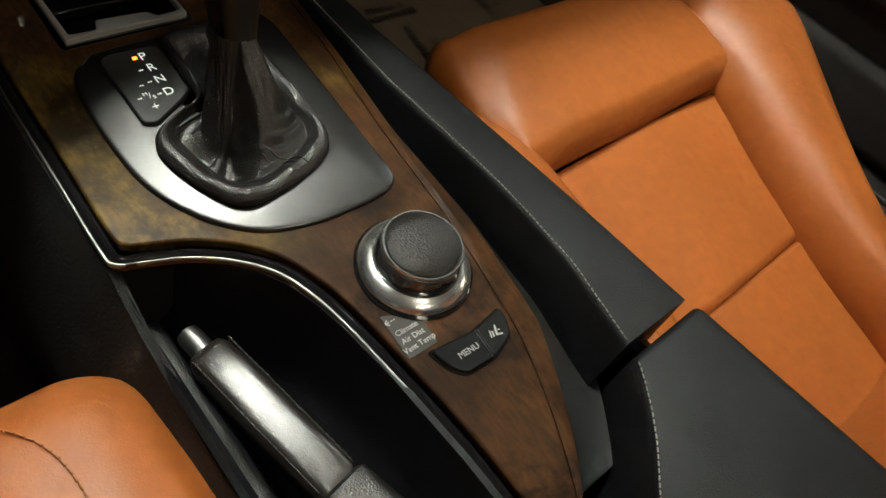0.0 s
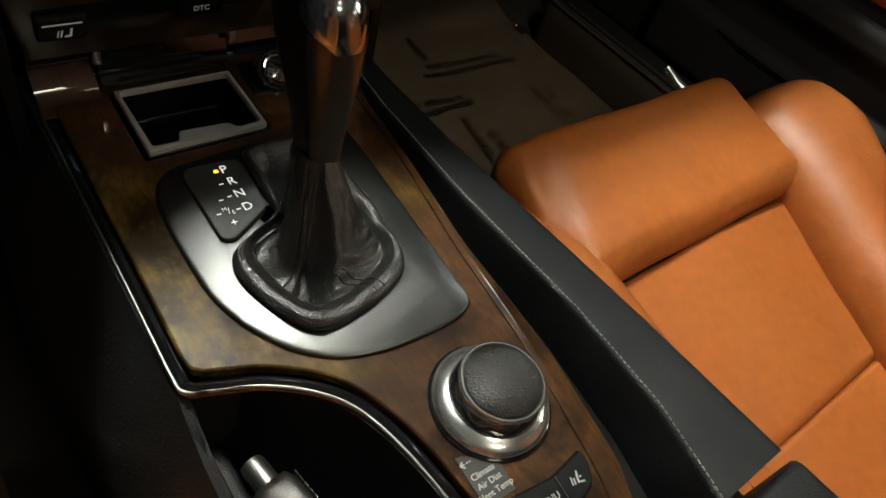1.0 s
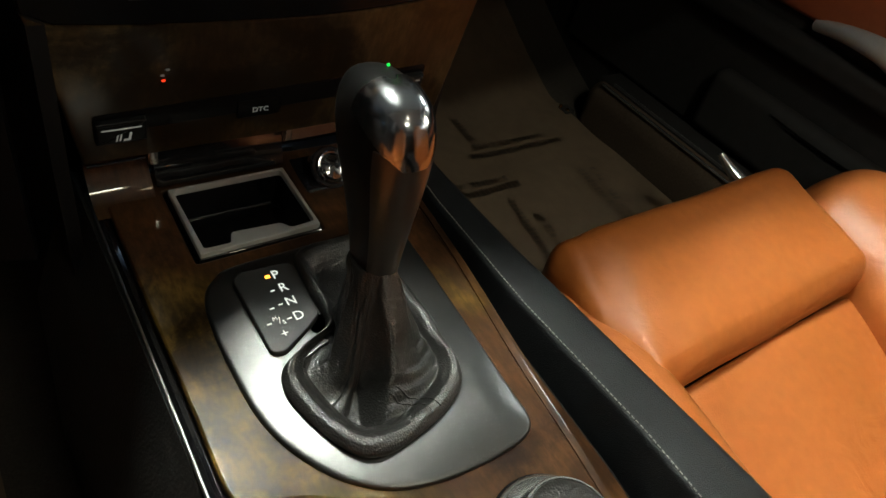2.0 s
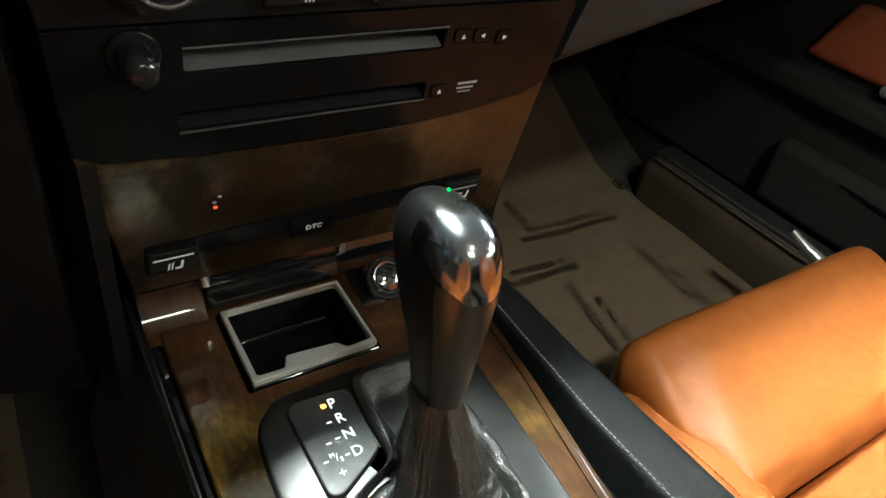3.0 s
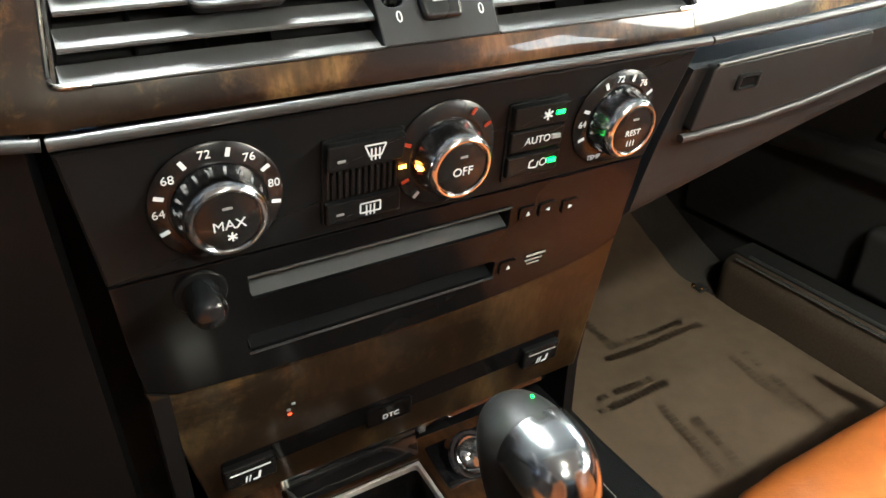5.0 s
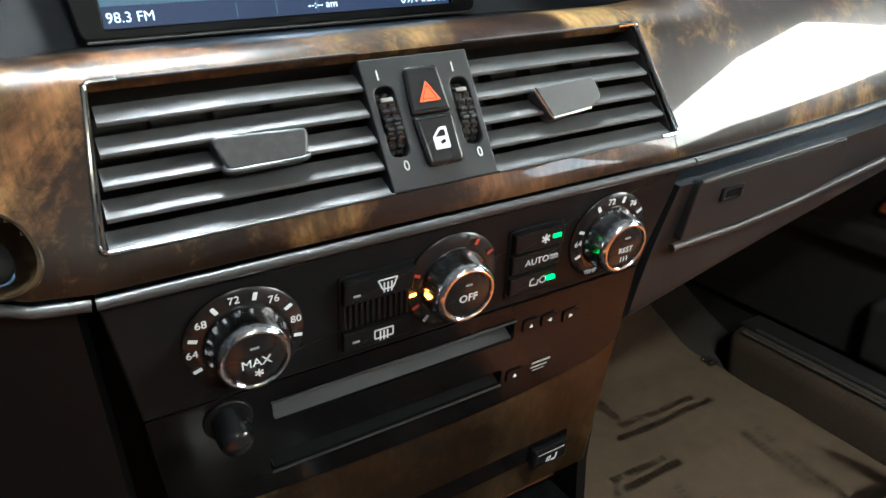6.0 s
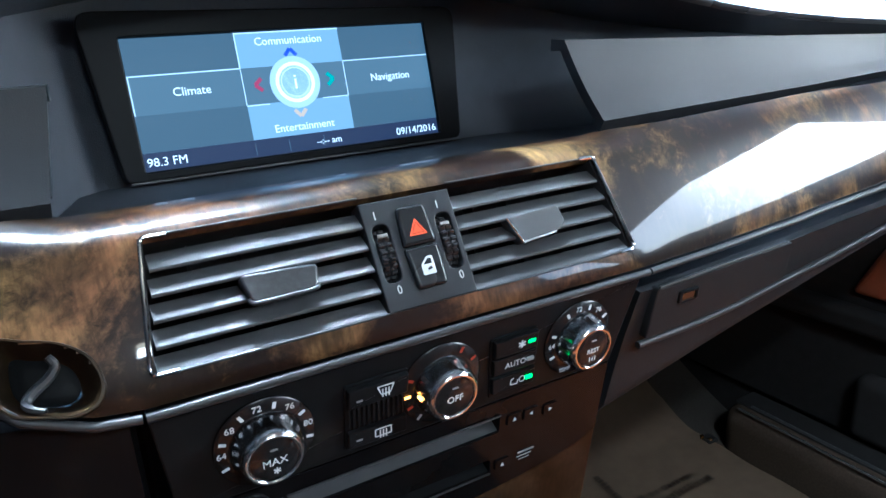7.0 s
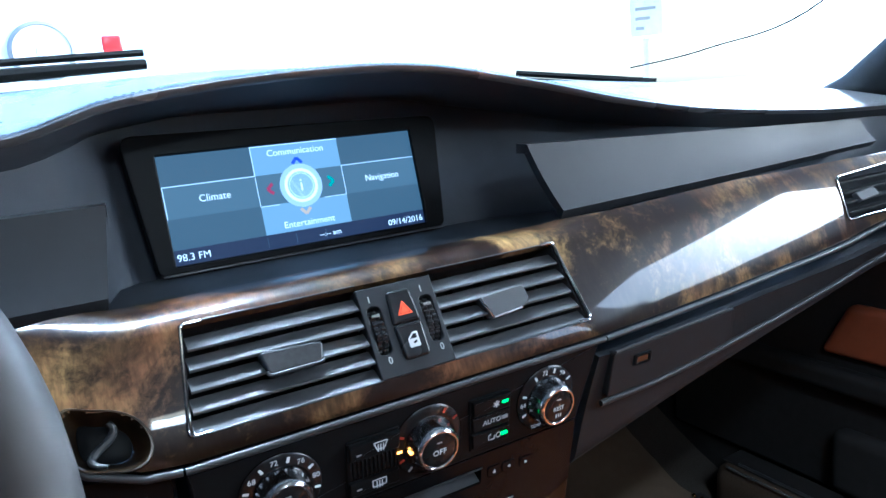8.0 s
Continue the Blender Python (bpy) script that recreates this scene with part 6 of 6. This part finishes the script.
ys = [-0.3545, -0.3560] + list(np.linspace(-0.359, -0.64, 36))
part("pad", loft([lid_ring(y, 0.004 if i == 0 else 0.0015 if i == 1 else 0)[0] for i, y in enumerate(ys)]), M_PAD, arm, "", 60)
part("edge_seam", stitches([lid_ring(y)[1] for y in np.linspace(-0.358, -0.46, 60)], 0.0022, 0.0012, 0.00045), M_THREAD, arm, "pale sewn seam")

# ---- seats ----
def seat(cx, dy, dz, flip, low, label):
    """Front seat: thigh roll, two-panel cushion, side bolsters, base and backrest. flip mirrors it to the other side of the car."""
    s = thing("front_seat", (cx, -0.35 + dy, 0.10), label, "seat", "front seats")

    def X(p):
        # the cushion falls towards the back
        return Vector((cx + flip * (p.x - 0.40), p.y + dy, p.z + dz + (0.26 * min(0.0, p.y + 0.16) if p.y > -0.62 else 0.26 * -0.46)))

    def crown(p):
        q = Vector(p)
        q.z += 0.008 * math.cos((p.x - 0.40) / 0.15 * 1.3) + 0.0045 * noise.noise(Vector((p.x * 9, p.y * 9, 0.3))) + 0.0016 * noise.noise(Vector((p.x * 30, p.y * 24, 2.3)))
        return X(q)

    def roll(p):
        q = Vector(p)
        q.z += 0.005 * noise.noise(Vector((p.x * 9, p.y * 16, 1.0))) - 0.20 * max(0.0, -0.05 - q.y) * (1 if q.z > 0.31 else 0)
        # slack leather drawn towards the corner
        e = max(0.0, (0.275 - q.x) / 0.06)
        if q.z > 0.33:
            q.z -= 0.0030 * math.sin(e * 8 + q.y * 46) * min(1, e)
        # the front edge is drawn flatter, and the end leans inwards at its foot
        q.x += 0.05 * max(0.0, 0.345 - q.z) * (1 if q.x < 0.26 else 0)
        if q.z > 0.30:
            q.z -= 0.20 * max(0.0, 0.262 - q.x)
        # rolled under along the rear, over the cushion
        if p.y < -0.12:
            q.y += 0.40 * max(0.0, 0.338 - p.z)
        return X(q)

    back_set, drop = (0.0, 0.0) if low else (0.05, 0.03)
    part("thigh_roll", pillow((0.2100 + back_set, -0.1740, 0.235), (0.5640, -0.0250 - back_set, 0.3710 - drop), 0.021, bend=roll, cells=26, arc=6), M_TAN, s, "smooth tan leather thigh roll", 80)
    part("cushion_panel", pillow((0.2400, -0.3551, 0.215), (0.5660, -0.1730, 0.3090), 0.0110, bend=crown, cells=18, arc=4), M_TAN, s, "tan leather cushion panel", 80)
    part("cushion_panel", pillow((0.2400, -0.6100, 0.205), (0.5660, -0.3546, 0.3084), 0.0075, bend=crown, cells=18, arc=4), M_TAN, s, "tan leather cushion panel", 80)

    def outer(p):
        q = Vector(p)
        # broad and round in front, tapering towards the backrest
        x_in = line(p.y, [(-0.60, 0.474), (-0.472, 0.484), (-0.343, 0.496), (-0.23, 0.522), (-0.156, 0.542), (-0.05, 0.555)])
        x_out = line(p.y, [(-0.60, 0.500), (-0.50, 0.530), (-0.40, 0.580), (-0.347, 0.606), (-0.24, 0.682), (-0.136, 0.745), (-0.05, 0.748)])
        q.x = x_in + (p.x - 0.562) / 0.148 * (x_out - x_in)
        q.z += 0.003 * noise.noise(Vector((p.x * 10, p.y * 10, 4.0)))
        return X(q)

    part("side_bolster", pillow((0.5620, -0.6200, 0.20), (0.7100, -0.0480, 0.3740), 0.060, bend=outer, cells=20, arc=6), M_TAN, s, "rounded tan leather side bolster", 80)

    def inner(p):
        q = Vector(p)
        t = max(0.0, min(1.0, (q.y + 0.07) / -0.5))
        q.z += 0.05 * t
        return X(q)

    part("side_bolster", pillow((0.1700 - (0 if low else 0.010), -0.6200, 0.18), (0.2460 + (0 if low else 0.04), -0.0440 if low else -0.0450, 0.3370 if low else 0.3660), 0.030 if low else 0.048, bend=inner, cells=14, arc=6), M_TAN, s, "rounded tan leather side bolster", 80)
    part("seam", stitches([inner(Vector((0.2040 if low else 0.214 + 0.03 * math.exp(-(y + 0.05) ** 2 / 0.0012), y, 0.3378 if low else 0.3668 - 0.03 * math.exp(-(y + 0.045) ** 2 / 0.0003)))) for y in np.linspace(-0.11 if low else -0.06, -0.5, 60)], 0.0035, 0.0015, 0.0007), M_TAN_DARK, s)
    part("piping", tube([X(Vector((0.5660, y, 0.3080))) for y in np.linspace(-0.17, -0.6, 20)], 0.0026, 8), M_TAN, s)
    part("base", pillow((0.2000, -0.60, 0.15), (0.7000, -0.1000, 0.27), 0.02, bend=X, cells=4), M_DARK, s, "black plastic seat base")
    part("seat_rail", pillow((0.24, -0.50, 0.098), (0.28, -0.12, 0.18), 0.006, bend=lambda p: Vector((cx + flip * (p.x - 0.40), p.y + dy, p.z)), cells=3), M_DARK, s)
    part("seat_rail", pillow((0.62, -0.50, 0.098), (0.66, -0.12, 0.18), 0.006, bend=lambda p: Vector((cx + flip * (p.x - 0.40), p.y + dy, p.z)), cells=3), M_DARK, s)

    def back(p):
        q = Vector(p)
        q.y += 0.04 * ((q.x - 0.41) / 0.25) ** 2 - 0.30 * (q.z - 0.28) + dy
        return Vector((cx + flip * (q.x - 0.40), q.y, q.z + dz))

    part("backrest", pillow((0.190, -0.665, 0.165), (0.70, -0.520, 0.86), 0.055, bend=back, cells=16, arc=5), M_TAN, s, "tan leather backrest", 80)
    part("head_restraint", pillow((0.32, -0.660, 0.845), (0.54, -0.545, 1.05), 0.045, bend=back, cells=8, arc=5), M_TAN, s, "tan leather head restraint", 80)
    return s


seat(0.40, 0.0, 0.0, 1, True, "tan leather front passenger seat with a thigh roll")
seat(-0.362, -0.118, 0.008, -1, False, "tan leather driver's seat beside the console")

# ---- paper mats ----
def paper_mat(x0, x1, label, group):
    mat_ob = thing("paper_mat", ((x0 + x1) / 2, 0.2, 0.1), label, "floor mat", group)
    rows = []
    for x in np.linspace(x0, x1, 44):
        rows.append([(x, y, floor_height(x, y) + 0.006 + 0.004 * noise.noise(Vector((x * 14, y * 14, 0))) + 0.010 * max(0, (y - 0.30) / 0.2) * abs(noise.noise(Vector((x * 30, y * 30, 2))))) for y in np.linspace(-0.20, 0.66, 60)])
    part("paper_sheet", sheet(rows[::-1], 0.001), M_PAPER, mat_ob, "wrinkled brown paper", 60)

    def printed(pa, pb, n, size, seed):
        """A row of smudged letters that nobody can read."""
        rng = random.Random(seed)
        a, b = Vector(pa), Vector(pb)
        d = (b - a).normalized()
        s = Vector((-d.y, d.x))
        bm = bmesh.new()
        for i in range(n):
            if rng.random() < 0.12:
                continue
            c = a.lerp(b, (i + 0.5) / n)
            half = d * (b - a).length / n * rng.uniform(0.30, 0.46)
            h = s * size * rng.uniform(0.35, 0.5)
            vs = []
            for p in (c - half - h, c + half - h, c + half + h, c - half + h):
                vs.append(bm.verts.new((p.x, p.y, floor_height(p.x, p.y) + 0.0105 + 0.004 * noise.noise(Vector((p.x * 14, p.y * 14, 0))) + 0.010 * max(0, (p.y - 0.30) / 0.2) * abs(noise.noise(Vector((p.x * 30, p.y * 30, 2)))))))
            f = bm.faces.new(vs)
            bmesh.ops.extrude_face_region(bm, geom=[f])
        part("print_line", bm, M_INK, mat_ob, "row of smudged black print")

    rows = ((0.269, 0.3154, 0.450, 0.3096), (0.290, 0.3360, 0.427, 0.328), (0.192, 0.240, 0.307, 0.240), (0.205, 0.259, 0.296, 0.256), (0.268, 0.213, 0.247, 0.090), (0.288, 0.176, 0.272, 0.076), (0.426, 0.235, 0.417, 0.118), (0.450, 0.234, 0.428, 0.088), (0.303, 0.408, 0.298, 0.333), (0.10, 0.150, 0.085, 0.03), (0.12, 0.40, 0.215, 0.40))
    for i, (xa, ya, xb, yb) in enumerate(rows):
        printed((x0 + xa, ya), (x0 + xb, yb), max(5, round(math.hypot(xb - xa, yb - ya) / 0.0085)), 0.013, i)
    return mat_ob


paper_mat(0.165, 0.695, "brown paper mat with smudged print in the passenger footwell", "paper mats")
paper_mat(-0.68, -0.215, "brown paper mat with smudged print in the driver's footwell", "paper mats")

# ---- passenger door and sill ----
door = thing("passenger_door", (0.80, 0.0, 0.25), "closed dark door with a red-brown leather insert", "door")
part("door_panel", pillow((0.785, -0.62, 0.22), (0.803, 0.52, 0.80), 0.008, cells=4), M_DARK, door, "matt black lower door panel")
part("door_insert", pillow((0.772, -0.55, 0.445), (0.796, 0.225, 0.528), 0.012, cells=8, bend=lambda p: Vector((p.x, p.y - 0.5 * (p.z - 0.46), p.z))), M_TAN_DOOR, door, "red-brown leather door insert", 60)
part("door_pocket", pillow((0.755, -0.45, 0.235), (0.792, 0.20, 0.335), 0.016, cells=8), M_DARK, door, "black door pocket")
part("pocket_edge", tube(spline([(0.756, 0.09, 0.320), (0.753, 0.02, 0.318), (0.754, -0.12, 0.318)], 6), 0.0022, 8), M_RIM, door, "bright thin pocket edge")
part("door_ledge", pillow((0.758, -0.58, 0.392), (0.79, 0.44, 0.428), 0.012, cells=6), M_DARK, door, "matt black door ledge")
part("door_pull", tube(spline([(0.778, 0.110, 0.444), (0.764, 0.060, 0.456), (0.757, 0.010, 0.460), (0.764, -0.024, 0.452)], 8), lambda t: 0.008 + 0.010 * t, 14), M_TRAY, door, "grey satin metal door pull")
sill = thing("door_sill", (0.74, 0.0, 0.10), "dark door sill with bright edge strips", "sill")
part("sill_body", pillow((0.700, -0.60, 0.08), (0.79, 0.37, 0.226), 0.03, cells=6), M_SILL, sill)
part("kick_plate", pillow((0.722, -0.40, 0.2245), (0.770, 0.36, 0.229), 0.002, cells=4), M_DARK, sill, "black kick plate")
part("sill_edge", tube([(0.7075, y, 0.2265) for y in np.linspace(0.34, -0.5, 12)], 0.0026, 8), M_SKIRT, sill, "bright metal edge strip")
part("sill_edge", tube([(0.7240, y, 0.2300) for y in np.linspace(0.33, -0.5, 12)], 0.0022, 8), M_TRIM, sill)
for x, y, z in ((0.684, 0.386, 0.160), (0.690, 0.374, 0.158)):
    part("stud", lathe(pose(x, y, z, 60, 0, 40), [(0.0035, -0.004), (0.0035, 0.0), (0.0026, 0.0012), (0.0, 0.0016)], 16), M_BRASS, sill, "small brass stud")
part("stud_plate", pillow((0.682, 0.370, 0.150), (0.704, 0.392, 0.1575), 0.003, cells=2), M_DARK, sill)
lever = thing("seat_lever", (0.59, 0.0, 0.30), "polished metal lever at the front of the seat", "lever")
part("lever_arm", tube(spline([(0.606, -0.075, 0.285), (0.598, -0.01, 0.297), (0.589, 0.022, 0.309), (0.578, 0.044, 0.325)], 6), lambda t: 0.015 - 0.011 * t, 12), M_SKIRT, lever)

# ---- steering wheel ----
wheel = thing("steering_wheel", (-0.38, -0.10, 0.74), "dark leather steering wheel rim", "steering wheel")
wm = Matrix.Translation((-0.392, -0.095, 0.735)) @ pose(0, 0, 0, 66, 0, 0)
part("rim", tube([wm @ Vector((0.188 * math.cos(a), 0.188 * math.sin(a), 0)) for a in np.linspace(0, 2 * math.pi, 72, endpoint=False)], 0.0155, 16, closed=True), M_WHEEL_RIM, wheel, "smooth dark leather rim")
part("hub", pillow((-0.085, -0.07, -0.03), (0.085, 0.07, 0.02), 0.03, wm, cells=6, arc=4), M_PAD, wheel, "black padded hub")
for a in (0, math.pi, -math.pi / 2):
    part("spoke", tube([wm @ Vector((r * math.cos(a), r * math.sin(a), -0.008)) for r in (0.06, 0.12, 0.183)], 0.012, 10), M_SATIN, wheel)
part("column", tube([wm @ Vector((0, 0, -0.03)), wm @ Vector((0, 0, -0.14)), wm @ Vector((0, 0, -0.26))], lambda t: 0.05, 20), M_DARK, wheel, "black steering column shroud")

# ---- roof lamp ----
def roof_lamp(x, y, z, across, along, label):
    lamp = thing("roof_lamp", (x, y, z + 0.02), label, "lamp", "roof lamps")
    part("lamp_body", pillow((x - across / 2 - 0.02, y - along / 2 - 0.025, z + 0.011), (x + across / 2 + 0.02, y + along / 2 + 0.025, z + 0.05), 0.012, cells=4), M_PILLAR, lamp)
    part("lens", pillow((x - across / 2, y - along / 2, z + 0.004), (x + across / 2, y + along / 2, z + 0.014), 0.004, cells=4), M_LENS, lamp, "glowing lens")


roof_lamp(0.0, -0.86, 1.272, 0.20, 0.09, "lit rear roof lamp with a clear lens")
roof_lamp(0.14, -0.54, 1.282, 0.08, 0.05, "small lit reading lamp in the roof lining")

# ---- outside, through the windscreen ----
def wiper(name, pts, label):
    w = thing(name, pts[1], label, "wiper", "windscreen wipers")
    part("arm", tube(spline(pts, 8), lambda t: 0.012 - 0.004 * t, 8), M_RUBBER, w)
    part("blade", tube([Vector(p) + Vector((0, 0.01, 0.018)) for p in spline(pts[1:], 8)], 0.006, 6), M_RUBBER, w)
    return w


wiper("windscreen_wiper", [(-0.50, 0.72, 0.925), (-0.22, 0.81, 0.945), (-0.02, 0.84, 0.955)], "black wiper resting on the windscreen")
wiper("windscreen_wiper", [(0.40, 0.80, 0.895), (0.58, 0.68, 0.880), (0.74, 0.50, 0.845)], "black wiper resting on the windscreen")
bonnet_rows = [[(x, y, 0.90 - 0.10 * (x / 0.8) ** 2 - 0.10 * ((y - 0.85) / 1.1) ** 2) for y in np.linspace(0.87, 2.0, 12)] for x in np.linspace(0.82, -0.82, 16)]
bonnet = thing("car_bonnet", (0, 1.4, 0.8), "pale bright car bonnet beyond the windscreen", "bonnet")
part("bonnet_skin", sheet(bonnet_rows, 0.01), M_WHITE, bonnet)
part_seal = tube(spline([(0.615, 0.445, 0.886), (0.650, 0.33, 0.902), (0.700, 0.195, 0.946), (0.66, -0.05, 1.12), (0.60, -0.25, 1.27)], 8), 0.0013, 6)
setting("windscreen_seal", part_seal, M_RUBBER, "thin black windscreen seal")
board = thing("notice_board", (2.72, 2.41, -0.28), "small pale notice board on a post outside", "sign")
part("post", tube([(2.72, 2.41, -0.28), (2.72, 2.41, 0.6), (2.72, 2.41, 1.10)], 0.02, 10), M_POST, board)
part("panel", pillow((-0.085, -0.01, -0.09), (0.085, 0.01, 0.12), 0.006, pose(2.72, 2.41, 1.20, 0, 0, -46), cells=2), M_POST, board, "pale grey board")
for i in range(3):
    part("printed_bar", pillow((-0.055, -0.013, 0.05 - 0.05 * i - 0.008), (0.05 - 0.03 * i, -0.0095, 0.05 - 0.05 * i + 0.008), 0.001, pose(2.72, 2.41, 1.20, 0, 0, -46), cells=2), M_TYRE, board)


# white car on a raised stand before the windscreen, seen from its side
def parked_car(x0, y0, z0):
    car = thing("parked_car", (x0, y0, z0), "white parked car on a low white stand in bright light", "car")
    side = [(-2.2, 0.25), (-2.1, 0.75), (-1.55, 0.92), (-1.0, 1.38), (0.55, 1.42), (1.25, 1.02), (2.0, 0.90), (2.15, 0.30)]
    side = spline([(x, 0, z) for x, z in side], 5) + [Vector((1.85, 0, 0.22)), Vector((-1.95, 0, 0.22))]
    part("body", loft([[Vector((x0 + p.x, y0 + d, z0 + p.z - h * (p.z > 0.8))) for p in side] for d, h in ((0.0, 0.10), (0.06, 0.0), (1.62, 0.0), (1.70, 0.10))]), M_WHITE, car, "white car body", 40)
    for wx in (-1.35, 1.35):
        at = Matrix.Translation((x0 + wx, y0 - 0.02, z0 + 0.31)) @ pose(0, 0, 0, 90, 0, 0)
        tyre = part("wheel", lathe(at, [(0.22, -0.08), (0.31, -0.08), (0.32, -0.04), (0.31, 0.03), (0.275, 0.05), (0.270, 0.0), (0.0, 0.0)], 40), M_TYRE, car, "pale grey tyre")
        part("rim", lathe(at, [(0.270, -0.02), (0.270, 0.035), (0.24, 0.03), (0.06, 0.01), (0.05, 0.03), (0.0, 0.03)], 40), M_WHITE, tyre, "pale rim")
    # the window's bright reflection is painted as opaque pale grey
    part("window", plate(Matrix.Translation((x0, y0 - 0.004, z0)) @ pose(0, 0, 0, 90, 0, 0), rounded([(-0.95, 0.95), (0.95, 1.0), (0.45, 1.32), (-0.75, 1.30)], 0.05), 0.004, 0.012, 0.003), M_POST, car, "side window with a pale reflection put into its colour")
    part("tail_lamp", pillow((x0 + 1.93, y0 - 0.015, z0 + 0.28), (x0 + 2.14, y0 + 0.2, z0 + 0.46), 0.03, cells=2), M_TAIL, car, "red tail lamp")
    stand = thing("car_stand", (x0, y0 + 0.8, -0.28), "low white stand under the parked car", "stand")
    part("deck", pillow((x0 - 2.3, y0 - 0.2, -0.28), (x0 + 2.3, y0 + 1.9, z0), 0.03, cells=2), M_WHITE, stand)


parked_car(-1.36, 8.25, 1.40)
